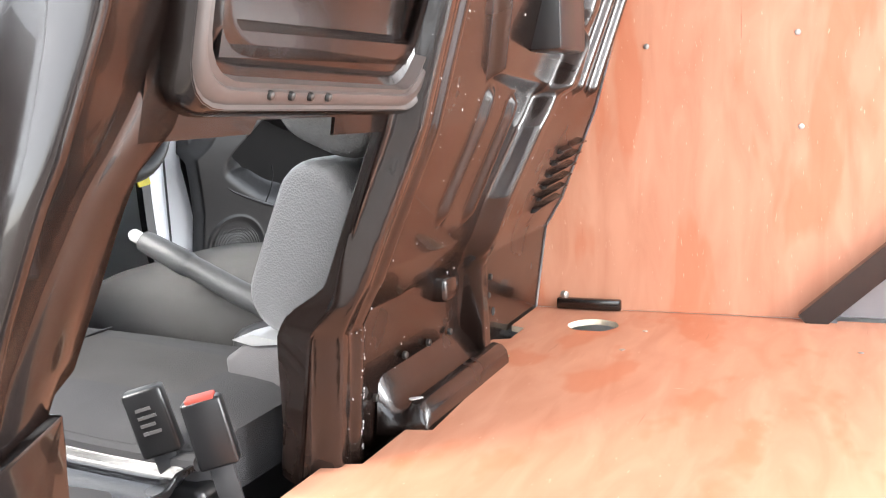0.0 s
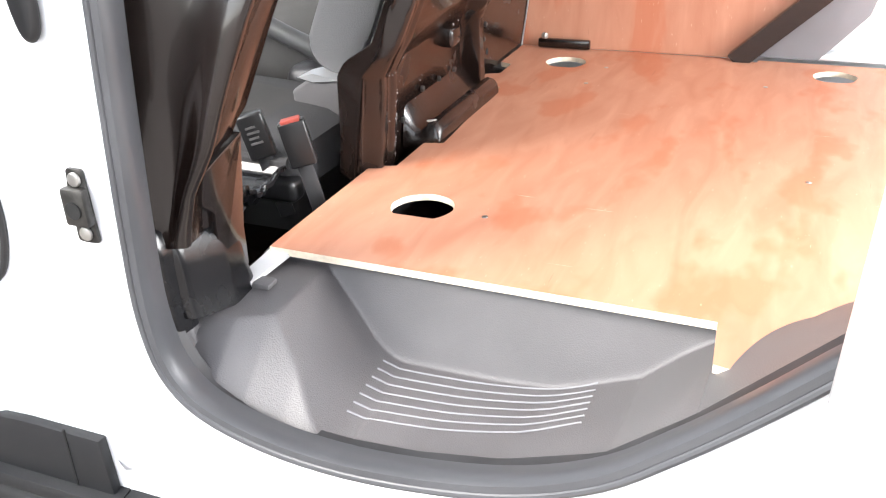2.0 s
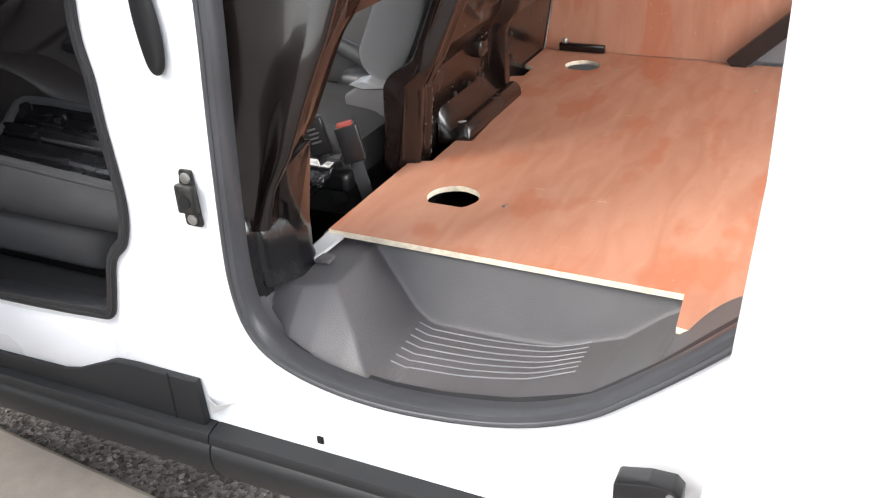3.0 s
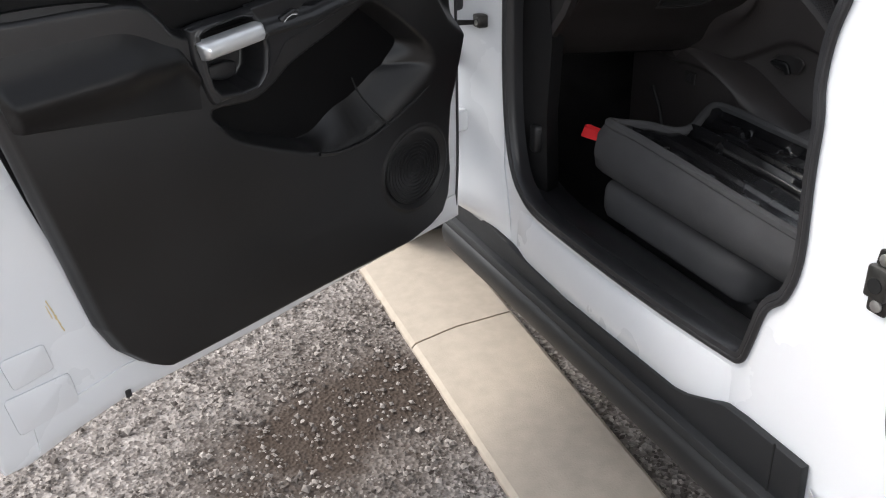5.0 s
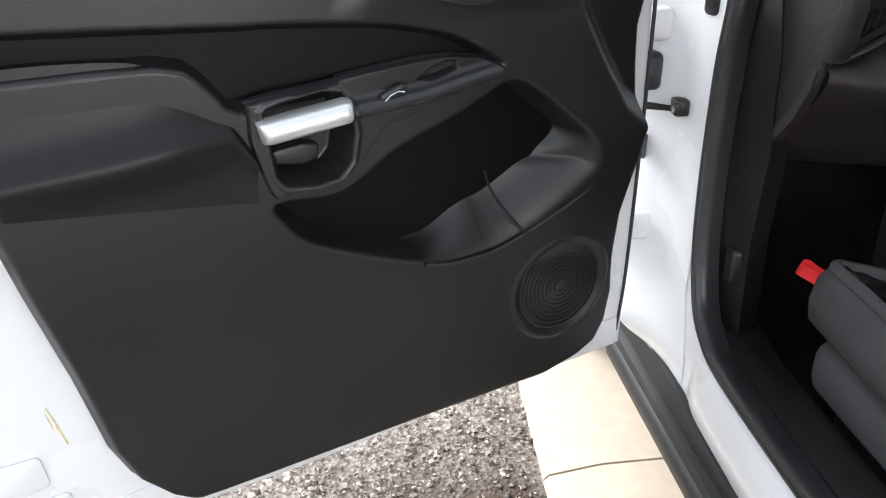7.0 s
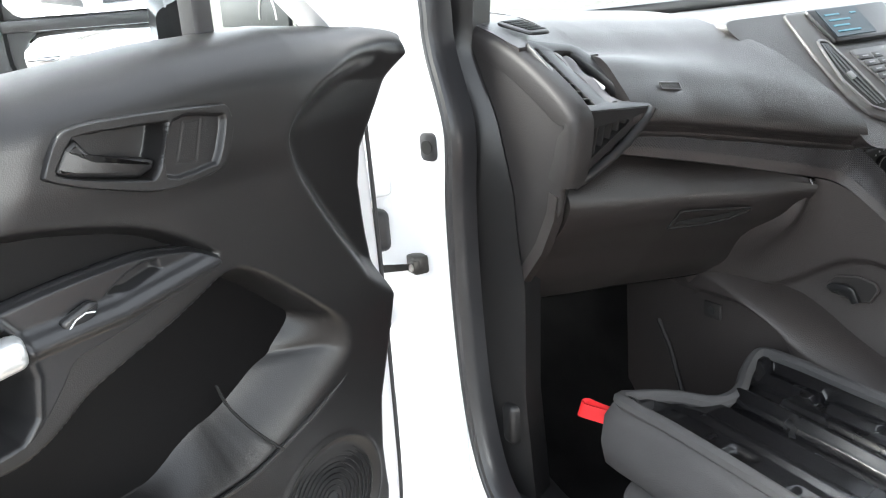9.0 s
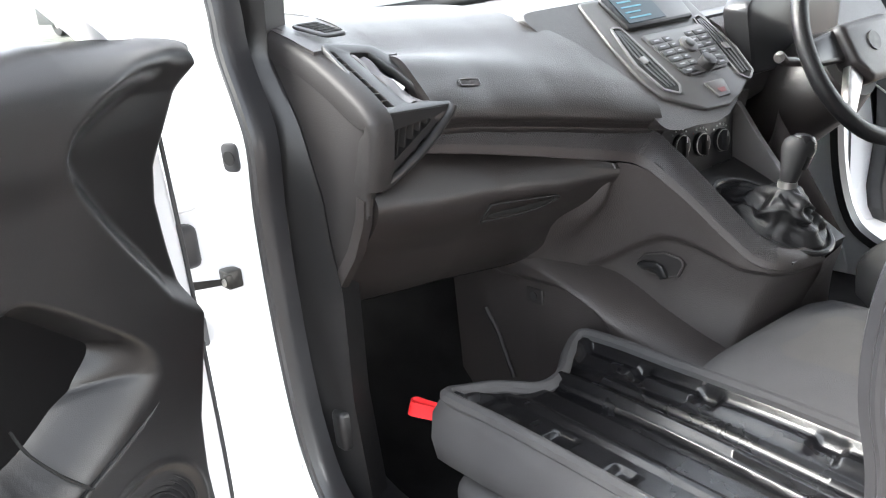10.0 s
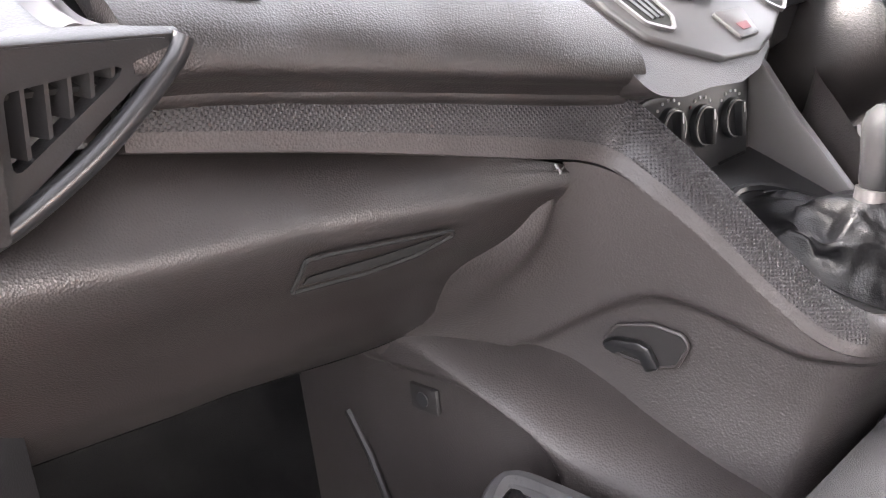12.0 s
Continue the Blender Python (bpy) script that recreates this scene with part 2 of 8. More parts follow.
def gravel_mat():
    """Grey crushed stone with brown soil showing, dark damp patches and a darkened far yard."""
    m = bpy.data.materials.new("gravel")
    m.use_nodes = True
    n, l = m.node_tree.nodes, m.node_tree.links
    b = n["Principled BSDF"]
    co = n.new("ShaderNodeTexCoord").outputs["Object"]
    v = n.new("ShaderNodeTexVoronoi")
    v.inputs["Scale"].default_value = 95.0
    l.new(co, v.inputs["Vector"])
    r = n.new("ShaderNodeValToRGB")
    r.color_ramp.elements[0].color, r.color_ramp.elements[1].color = (0.12, 0.10, 0.09, 1), (0.50, 0.45, 0.415, 1)
    sep = n.new("ShaderNodeSeparateColor")
    l.new(v.outputs["Color"], sep.inputs[0])
    l.new(sep.outputs[0], r.inputs[0])
    big = n.new("ShaderNodeTexNoise")
    big.inputs["Scale"].default_value, big.inputs["Detail"].default_value = 1.6, 8.0
    l.new(co, big.inputs["Vector"])
    rb = n.new("ShaderNodeMapRange")
    rb.inputs["From Min"].default_value, rb.inputs["From Max"].default_value = 0.40, 0.66
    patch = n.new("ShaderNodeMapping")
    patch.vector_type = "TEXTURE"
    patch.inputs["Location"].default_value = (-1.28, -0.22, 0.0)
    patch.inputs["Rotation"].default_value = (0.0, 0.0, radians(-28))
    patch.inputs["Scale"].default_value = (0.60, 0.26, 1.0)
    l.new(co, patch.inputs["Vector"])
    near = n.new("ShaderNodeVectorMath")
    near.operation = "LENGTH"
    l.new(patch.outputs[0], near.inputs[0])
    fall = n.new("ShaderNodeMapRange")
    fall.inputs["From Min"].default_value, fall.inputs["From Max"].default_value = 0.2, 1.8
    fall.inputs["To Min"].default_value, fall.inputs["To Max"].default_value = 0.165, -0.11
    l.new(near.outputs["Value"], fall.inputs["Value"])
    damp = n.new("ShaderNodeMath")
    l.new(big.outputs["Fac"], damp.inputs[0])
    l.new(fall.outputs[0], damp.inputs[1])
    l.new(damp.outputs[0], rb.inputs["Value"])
    x = n.new("ShaderNodeMix")
    x.data_type = "RGBA"
    l.new(rb.outputs[0], x.inputs["Factor"])
    l.new(r.outputs[0], x.inputs["A"])
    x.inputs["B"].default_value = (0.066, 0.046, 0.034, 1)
    # the far yard's beige is darkened in colour, so daylight doesn't bleach it
    sx = n.new("ShaderNodeSeparateXYZ")
    l.new(co, sx.inputs[0])
    yard = n.new("ShaderNodeMapRange")
    yard.inputs["From Min"].default_value, yard.inputs["From Max"].default_value = -3.2, -5.5
    l.new(sx.outputs["X"], yard.inputs["Value"])
    blot = n.new("ShaderNodeTexNoise")
    blot.inputs["Scale"].default_value, blot.inputs["Detail"].default_value = 2.4, 12.0
    l.new(co, blot.inputs["Vector"])
    yard_dimmed = n.new("ShaderNodeValToRGB")
    yard_dimmed.color_ramp.elements[0].position, yard_dimmed.color_ramp.elements[1].position = 0.34, 0.66
    yard_dimmed.color_ramp.elements[0].color, yard_dimmed.color_ramp.elements[1].color = (0.075, 0.078, 0.062, 1), (0.15, 0.15, 0.125, 1)
    l.new(blot.outputs["Fac"], yard_dimmed.inputs[0])
    y = n.new("ShaderNodeMix")
    y.data_type = "RGBA"
    l.new(yard.outputs[0], y.inputs["Factor"])
    l.new(x.outputs["Result"], y.inputs["A"])
    l.new(yard_dimmed.outputs[0], y.inputs["B"])
    l.new(y.outputs["Result"], b.inputs["Base Color"])
    b.inputs["Roughness"].default_value = 0.95
    u = n.new("ShaderNodeBump")
    u.inputs["Strength"].default_value, u.inputs["Distance"].default_value = 1.0, 0.006
    l.new(v.outputs["Distance"], u.inputs["Height"])
    l.new(u.outputs[0], b.inputs["Normal"])
    return m


def stone_mat():
    m = material("loose_stone", (0.3, 0.28, 0.26), 0.9, grain=0.6, gscale=300.0)
    n, l = m.node_tree.nodes, m.node_tree.links
    g = n.new("ShaderNodeNewGeometry")
    r = n.new("ShaderNodeValToRGB")
    r.color_ramp.elements[0].color, r.color_ramp.elements[1].color = (0.07, 0.056, 0.048, 1), (0.46, 0.41, 0.37, 1)
    l.new(g.outputs["Random Per Island"], r.inputs[0])
    l.new(r.outputs[0], n["Principled BSDF"].inputs["Base Color"])
    return m


def glass_mat(name, color, rough=0.0):
    m = bpy.data.materials.new(name)
    m.use_nodes = True
    b = m.node_tree.nodes["Principled BSDF"]
    b.inputs["Base Color"].default_value = (*color, 1)
    b.inputs["Roughness"].default_value = rough
    b.inputs["Transmission Weight"].default_value = 1.0
    b.inputs["IOR"].default_value = 1.05
    return m


def screen_mat():
    m = material("lit_screen", (0.004, 0.007, 0.010), 0.35, vary=0.1)
    b = m.node_tree.nodes["Principled BSDF"]
    b.inputs["Emission Color"].default_value = (0.02, 0.16, 0.25, 1)
    b.inputs["Emission Strength"].default_value = 0.02
    return m


def studded(axes):
    """Dark plastic with rows of fine raised studs."""
    m = bpy.data.materials.new("studded_trim")
    m.use_nodes = True
    n, l = m.node_tree.nodes, m.node_tree.links
    b = n["Principled BSDF"]
    b.inputs["Base Color"].default_value, b.inputs["Roughness"].default_value = (0.024, 0.022, 0.023, 1), 0.40
    co = n.new("ShaderNodeTexCoord").outputs["Object"]
    waves = []
    for axis in axes:
        d = n.new("ShaderNodeVectorMath")
        d.operation = "DOT_PRODUCT"
        d.inputs[1].default_value = [a * 2 * math.pi / 0.0050 for a in axis]
        l.new(co, d.inputs[0])
        s = n.new("ShaderNodeMath")
        s.operation = "SINE"
        l.new(d.outputs["Value"], s.inputs[0])
        waves.append(s.outputs[0])
    p = n.new("ShaderNodeMath")
    p.operation = "MULTIPLY"
    l.new(waves[0], p.inputs[0])
    l.new(waves[1], p.inputs[1])
    r = n.new("ShaderNodeMapRange")
    r.inputs["From Min"].default_value, r.inputs["From Max"].default_value = 0.0, 0.7
    l.new(p.outputs[0], r.inputs["Value"])
    u = n.new("ShaderNodeBump")
    u.inputs["Strength"].default_value, u.inputs["Distance"].default_value = 0.8, 0.0011
    l.new(r.outputs[0], u.inputs["Height"])
    l.new(u.outputs[0], b.inputs["Normal"])
    return m


TWEAVE = studded(((0.0, 1.0, 0.0), (0.776, 0.0, 1.0)))
RAILWEAVE = studded(((0.648, 0.307, -0.703), (-0.35, -0.72, -0.60)))
PLY, GRAVEL, STONE = plywood(), gravel_mat(), stone_mat()
GLASS, MIRROR = glass_mat("window_glass", (0.96, 0.98, 0.98)), material("mirror_glass", (0.9, 0.92, 0.93), 0.02, metal=1.0)
SCREEN = screen_mat()


# ---- building tools ----
def root(name, label, category, at=(0, 0, 0), group="", kind="", m=None):
    ob = new(name)
    ob.empty_display_size = 0.05
    ob.matrix_basis = m if m else Matrix.Translation(at)
    return tagged(ob, label, category, group, kind)


def part(name, bm, mat, parent=None, label="", sharp=35, local=False):
    """One mesh object from a bmesh. Its vertices are in the world, or with local in the thing's own space."""
    bmesh.ops.recalc_face_normals(bm, faces=bm.faces)
    for f in bm.faces:
        f.smooth = True
    lim = radians(sharp)
    for e in bm.edges:
        if len(e.link_faces) == 2 and e.calc_face_angle(0.0) > lim:
            e.smooth = False
    me = bpy.data.meshes.new(name)
    bm.to_mesh(me)
    bm.free()
    me.materials.append(mat)
    ob = new(name, me)
    if parent:
        ob.parent = parent
        if parent.type == "EMPTY" and not local:
            ob.matrix_parent_inverse = parent.matrix_basis.inverted()
    if label:
        ob["label"] = label
    return ob


def B():
    return bmesh.new()


def rbox(bm, lo, hi, r=0.004, seg=2, m=None):
    """A box between two corners with rounded edges."""
    lo, hi = Vector(lo), Vector(hi)
    made = bmesh.ops.create_cube(bm, size=1.0)["verts"]
    for v in made:
        v.co = Vector([(a + b) / 2 + c * (b - a) for a, b, c in zip(lo, hi, v.co)])
    if r > 0:
        es = list({e for v in made for e in v.link_edges})
        res = bmesh.ops.bevel(bm, geom=es, offset=min(r, 0.45 * min(hi - lo)), segments=seg, affect="EDGES", profile=0.5)
        made = list({v for f in res["faces"] for v in f.verts} | {v for v in made if v.is_valid})
    if m:
        for v in made:
            v.co = m @ v.co
    return bm


def slab(bm, outer, vec, holes=(), bevel=0.0, seg=2):
    """A plate: an outline (3D points in one plane) with holes, pushed along vec."""
    vec = Vector(vec)
    before = set(bm.faces)
    if holes:
        es = []
        for ring in (outer, *holes):
            vs = [bm.verts.new(p) for p in ring]
            es += [bm.edges.new((a, b)) for a, b in zip(vs, vs[1:] + vs[:1])]
        bmesh.ops.triangle_fill(bm, use_beauty=True, use_dissolve=False, edges=es)
    else:
        bm.faces.new([bm.verts.new(p) for p in outer])
    face = [f for f in bm.faces if f not in before]
    ext = bmesh.ops.extrude_face_region(bm, geom=face)
    vs = [g for g in ext["geom"] if isinstance(g, bmesh.types.BMVert)]
    bmesh.ops.translate(bm, verts=vs, vec=vec)
    if bevel:
        mine = [f for f in bm.faces if f not in before]
        bmesh.ops.recalc_face_normals(bm, faces=mine)
        es = {e for f in mine for e in f.edges if len(e.link_faces) == 2 and e.calc_face_angle(0.0) > radians(50)}
        caps = [e for e in es if any(abs(f.normal.dot(vec.normalized())) > 0.9 for f in e.link_faces)]
        bmesh.ops.bevel(bm, geom=caps, offset=bevel, segments=seg, affect="EDGES", profile=0.5)
    return bm


def loft(bm, rings, cap=True, closed=True):
    """Skins rings of equal length."""
    rows = [[bm.verts.new(p) for p in ring] for ring in rings]
    n = len(rows[0])
    for a, b in zip(rows, rows[1:]):
        for i in range(n if closed else n - 1):
            j = (i + 1) % n
            bm.faces.new((a[i], a[j], b[j], b[i]))
    if cap and closed:
        bm.faces.new(rows[0][::-1])
        bm.faces.new(rows[-1])
    return bm


def sheet(bm, fn, nu, nv, thick):
    """A surface fn(u, v) over the unit square, with a back side moved by the vector thick."""
    thick = Vector(thick)
    top = [[bm.verts.new(fn(i / nu, j / nv)) for j in range(nv + 1)] for i in range(nu + 1)]
    low = [[bm.verts.new(v.co + thick) for v in row] for row in top]
    for i in range(nu):
        for j in range(nv):
            bm.faces.new((top[i][j], top[i + 1][j], top[i + 1][j + 1], top[i][j + 1]))
            bm.faces.new((low[i][j], low[i][j + 1], low[i + 1][j + 1], low[i + 1][j]))
    for a, b in ((top, low),):
        for i in range(nu):
            bm.faces.new((a[i][0], b[i][0], b[i + 1][0], a[i + 1][0]))
            bm.faces.new((a[i][nv], a[i + 1][nv], b[i + 1][nv], b[i][nv]))
        for j in range(nv):
            bm.faces.new((a[0][j], a[0][j + 1], b[0][j + 1], b[0][j]))
            bm.faces.new((a[nu][j], b[nu][j], b[nu][j + 1], a[nu][j + 1]))
    return bm


def curve(pts, n=8, closed=False):
    """A smooth line through points (Catmull-Rom)."""
    p = [Vector(q) for q in pts]
    out = []
    k = len(p)
    for i in range(k if closed else k - 1):
        a, b, c, d = (p[(i + o) % k] if closed else p[min(max(i + o, 0), k - 1)] for o in (-1, 0, 1, 2))
        for s in range(n):
            t = s / n
            out.append(0.5 * (2 * b + (c - a) * t + (2 * a - 5 * b + 4 * c - d) * t * t + (3 * b - a - 3 * c + d) * t ** 3))
    if not closed:
        out.append(p[-1])
    return out


def fillet(pts, r, n=5):
    """A closed outline with its corners rounded; r is one radius or one for each corner."""
    p = [Vector(q) for q in pts]
    out = []
    for i, c in enumerate(p):
        a, d = p[i - 1] - c, p[(i + 1) % len(p)] - c
        rr = r[i] if isinstance(r, (list, tuple)) else r
        if rr <= 0:
            out.append(c)
            continue
        half = a.angle(d) / 2
        cut = min(rr / math.tan(half), 0.48 * a.length, 0.48 * d.length)
        s, e = c + a.normalized() * cut, c + d.normalized() * cut
        for k in range(n + 1):
            t = k / n
            out.append((1 - t) ** 2 * s + 2 * t * (1 - t) * c + t * t * e)
    return out


def tube(bm, path, r, n=10, cap=True, flat=1.0):
    """A round bar along a line; r is one radius or one for each point."""
    path = [Vector(p) for p in path]
    rings = []
    side = None
    for i, p in enumerate(path):
        d = (path[min(i + 1, len(path) - 1)] - path[max(i - 1, 0)]).normalized()
        if side is None:
            side = d.orthogonal().normalized()
        side = (side - d * side.dot(d)).normalized()
        up = d.cross(side)
        rr = r[i] if isinstance(r, (list, tuple)) else r
        rings.append([p + rr * (math.cos(2 * math.pi * k / n) * side + flat * math.sin(2 * math.pi * k / n) * up) for k in range(n)])
    return loft(bm, rings, cap)


def ribbon(bm, path, profile, across, closed=False):
    """Sweeps a closed profile of (a, b) along a line: a goes along `across`, b at right angles to it and to the line."""
    path = [Vector(p) for p in path]
    across = Vector(across).normalized()
    rings = []
    k = len(path)
    for i, p in enumerate(path):
        q = path[(i + 1) % k] if closed else path[min(i + 1, k - 1)]
        o = path[i - 1] if closed else path[max(i - 1, 0)]
        d = (q - o).normalized()
        out = d.cross(across).normalized()
        rings.append([p + a * across + b * out for a, b in profile])
    if closed:
        rings.append(rings[0])
        loft(bm, rings, cap=False)
        bmesh.ops.remove_doubles(bm, verts=bm.verts, dist=1e-6)
        return bm
    return loft(bm, rings, cap=True)


def disc(bm, c, normal, r, depth, n=20, bevel=0.0):
    """A short cylinder that starts at c and runs along normal."""
    normal = Vector(normal).normalized()
    a = normal.orthogonal().normalized()
    b = normal.cross(a)
    prof = [(r, 0.0), (r, depth)] if not bevel else [(r, 0.0), (r, depth - bevel), (r - 0.3 * bevel, depth - 0.3 * bevel), (r - bevel, depth)]
    rings = [[Vector(c) + normal * h + q * (math.cos(2 * math.pi * k / n) * a + math.sin(2 * math.pi * k / n) * b) for k in range(n)] for q, h in prof]
    return loft(bm, rings)


def ease(a, b, x):
    t = min(1.0, max(0.0, (x - a) / (b - a)))
    return t * t * (3 - 2 * t)


def lerp(table, x):
    """Linear look-up in (x, y) pairs."""
    if x <= table[0][0]:
        return table[0][1]
    for (a, p), (b, q) in zip(table, table[1:]):
        if x <= b:
            return p + (q - p) * (x - a) / (b - a)
    return table[-1][1]


# ---- ground ----
def ground():
    bm = B()
    xs = [-300, -60, -20, -8] + [-4 + 0.25 * i for i in range(25)] + [6, 20, 60, 300]
    ys = [-300, -60, -20, -8] + [-3 + 0.25 * i for i in range(25)] + [8, 20, 60, 300]
    vs = [[bm.verts.new((x, y, -0.012 + (0.006 * noise.noise((x * 2, y * 2, 0.3)) if abs(x) < 5 and abs(y) < 5 else 0))) for y in ys] for x in xs]
    for i in range(len(xs) - 1):
        for j in range(len(ys) - 1):
            bm.faces.new((vs[i][j], vs[i + 1][j], vs[i + 1][j + 1], vs[i][j + 1]))
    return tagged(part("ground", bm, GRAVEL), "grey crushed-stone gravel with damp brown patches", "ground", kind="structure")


ground()


def loose_gravel():
    """Loose stones beside the kerb, each a rough eight-sided lump."""
    rnd = random.Random(4)
    base = [(1, 0, 0), (0, 1, 0), (-1, 0, 0), (0, -1, 0), (0, 0, 1), (0, 0, -0.6)]
    tri = [(0, 1, 4), (1, 2, 4), (2, 3, 4), (3, 0, 4), (1, 0, 5), (2, 1, 5), (3, 2, 5), (0, 3, 5)]
    verts, faces = [], []
    for k in range(26000):
        x, y = rnd.uniform(-3.0, -0.3), rnd.uniform(-1.5, 0.27)
        if y > kerb_near(x) - 0.004:
            if rnd.random() < 0.6:
                y = kerb_far(x) + rnd.uniform(0.004, 0.1)
            else:
                continue
        damp = noise.noise((x * 1.7 + 3.0, y * 1.7, 0.0))
        if damp > 0.12 and rnd.random() < 0.55:
            continue
        r = rnd.choice((0.0025, 0.0030, 0.0035, 0.0045, 0.006, 0.008)) * rnd.uniform(0.8, 1.25)
        if rnd.random() < 0.012:
            r *= 1.7
        turn = Euler((rnd.uniform(-0.5, 0.5), rnd.uniform(-0.5, 0.5), rnd.uniform(0, 6.28))).to_matrix()
        o = len(verts)
        for b in base:
            p = turn @ Vector((b[0] * rnd.uniform(0.7, 1.3), b[1] * rnd.uniform(0.7, 1.2), b[2] * rnd.uniform(0.5, 0.9)))
            verts.append((x + r * p.x, y + r * p.y, -0.008 + r * (0.35 + p.z)))
        faces += [(a + o, b + o, c + o) for a, b, c in tri]
    me = bpy.data.meshes.new("loose_gravel")
    me.from_pydata(verts, [], faces)
    me.materials.append(STONE)
    tagged(new("loose_gravel", me), "loose grey and tan gravel stones on the ground", "gravel", kind="stuff")


def kerb_near(x):
    return 0.170 - 0.062 * (x + 1.4)


def kerb_far(x):
    return 0.462 - 0.09 * (x + 1.13)


loose_gravel()


def kerb(x0, x1):
    """One concrete kerb stone laid flat, with a broad worn chamfer to the gravel."""
    bm = B()
    rings = []
    n = 12
    for i in range(n + 1):
        x = x0 + (x1 - x0) * i / n
        a, b = kerb_near(x), kerb_far(x)
        w = 0.002 * noise.noise((x * 9, 0, 0))
        rings.append([(x, a + w, -0.06), (x, a + w, 0.0), (x, a + 0.012, 0.012 + w), (x, a + 0.11, 0.028), (x, a + 0.14, 0.032), (x, b - 0.012, 0.034 + w), (x, b, 0.026), (x, b, -0.06)])
    loft(bm, rings)
    tagged(part("kerb", bm, CONCRETE, sharp=25), "pale buff concrete kerb stone laid level with the gravel", "kerb", "kerb stones", "structure")


for a, b in ((-4.42, -3.52), (-3.515, -2.615), (-2.61, -1.665), (-1.658, -0.56), (-0.553, 0.45), (0.455, 1.3), (1.305, 2.2)):
    kerb(a, b)

# ---- the van's body ----
VAN = root("van", "white panel van with its side doors open", "van", (0.0, 1.25, 0.0))
FRONT_OPENING = [(-1.53, 1.40), (-1.556, 1.30), (-1.549, 1.24), (-1.524, 1.18), (-1.508, 1.12), (-1.522, 1.0), (-1.522, 0.82), (-1.508, 0.67), (-1.475, 0.565), (-1.425, 0.514), (-1.34, 0.488), (-1.10, 0.482),
                 (-0.88, 0.486), (-0.70, 0.497), (-0.650, 0.506), (-0.632, 0.55), (-0.610, 0.63), (-0.574, 0.672), (-0.555, 0.75), (-0.562, 0.89), (-0.563, 0.97), (-0.571, 1.03), (-0.565, 1.10), (-0.54, 1.2), (-0.52, 1.45), (-0.58, 1.66), (-0.75, 1.73), (-1.05, 1.73), (-1.25, 1.66)]
SLIDE_OPENING = [(-0.325, 1.35), (-0.332, 1.10), (-0.345, 0.92), (-0.356, 0.74), (-0.357, 0.63), (-0.338, 0.548), (-0.287, 0.495), (-0.19, 0.464), (-0.075, 0.455), (0.05, 0.466), (0.16, 0.490), (0.257, 0.533), (0.331, 0.591), (0.398, 0.651), (0.47, 0.722),
                 (0.62, 0.875), (0.70, 1.06), (0.71, 1.35), (0.69, 1.6), (0.6, 1.70), (-0.2, 1.71), (-0.3, 1.62)]


def at_y(pts, y):
    return [Vector((x, y, z)) for x, z in pts]


def body_side():
    front = curve(at_y(FRONT_OPENING, 0.40), 4, True)
    slide = curve(at_y(SLIDE_OPENING, 0.40), 4, True)
    outer = at_y([(-1.62, 0.26), (2.05, 0.26), (2.05, 1.80), (-1.1, 1.80), (-1.42, 1.62), (-1.62, 1.42)], 0.40)
    bm = slab(B(), outer, (0, 0.045, 0), (front, slide))
    side = part("body_side", bm, WHITE, VAN, "white painted door frame and sill")
    for path, nm in ((front, "front_door_seal"), (slide, "sliding_door_seal")):
        prof = [(-0.004, -0.012), (0.004, -0.016), (0.013, -0.014), (0.017, -0.009), (0.021, -0.012), (0.032, -0.012), (0.048, -0.006), (0.05, 0.004), (0.022, 0.012), (0.004, 0.013), (-0.006, 0.008), (-0.008, -0.004)]
        bm = ribbon(B(), path, [(0.8 * a, 0.72 * b + 0.011) for a, b in prof], (0, 1, 0), True)
        part(nm, bm, SEAL if path is slide else FRONTSEAL, VAN, "ribbed rubber door seal")
        bulb = [(0.006 * math.cos(a) - 0.003, 0.006 * math.sin(a) + 0.002) for a in [2 * math.pi * i / 10 for i in range(10)]]
        part("seal_bulb", ribbon(B(), path, bulb, (0, 1, 0), True), SEAL if path is slide else FRONTSEAL, VAN, "round bulb of the door seal")
    return side


body_side()


def striker():
    """The latch striker on the B pillar."""
    bm = B()
    out = fillet(at_y([(-0.425, 0.735), (-0.391, 0.735), (-0.393, 0.77), (-0.396, 0.835), (-0.421, 0.835), (-0.425, 0.80)], 0.399), 0.006, 3)
    slab(bm, out, (0, -0.006, 0), bevel=0.002)
    rbox(bm, (-0.426, 0.380, 0.762), (-0.390, 0.394, 0.812), 0.004)
    s = part("striker", bm, DARKMETAL, VAN, "oily dark steel latch striker plate")
    bm = disc(B(), (-0.407, 0.3795, 0.785), (0, -1, 0), 0.0115, 0.002, 18)
    part("latch_socket", bm, HOLE_SHADE, s)
    for z in (0.822, 0.749):
        bm = disc(B(), (-0.407, 0.392, z), (0, -1, 0), 0.0095, 0.004, 14, 0.0015)
        part("screw", bm, STEEL, s)


striker()


def pillar_plug():
    out = curve(at_y([(-0.443, 1.135), (-0.418, 1.135), (-0.408, 1.10), (-0.402, 1.05), (-0.406, 1.005), (-0.421, 0.988), (-0.437, 1.0), (-0.447, 1.05), (-0.45, 1.10)], 0.399), 4, True)
    part("pillar_plug", slab(B(), out, (0, -0.014, 0), bevel=0.008, seg=3), SMOOTHPLASTIC, VAN, "black plastic oval blanking plug")


pillar_plug()


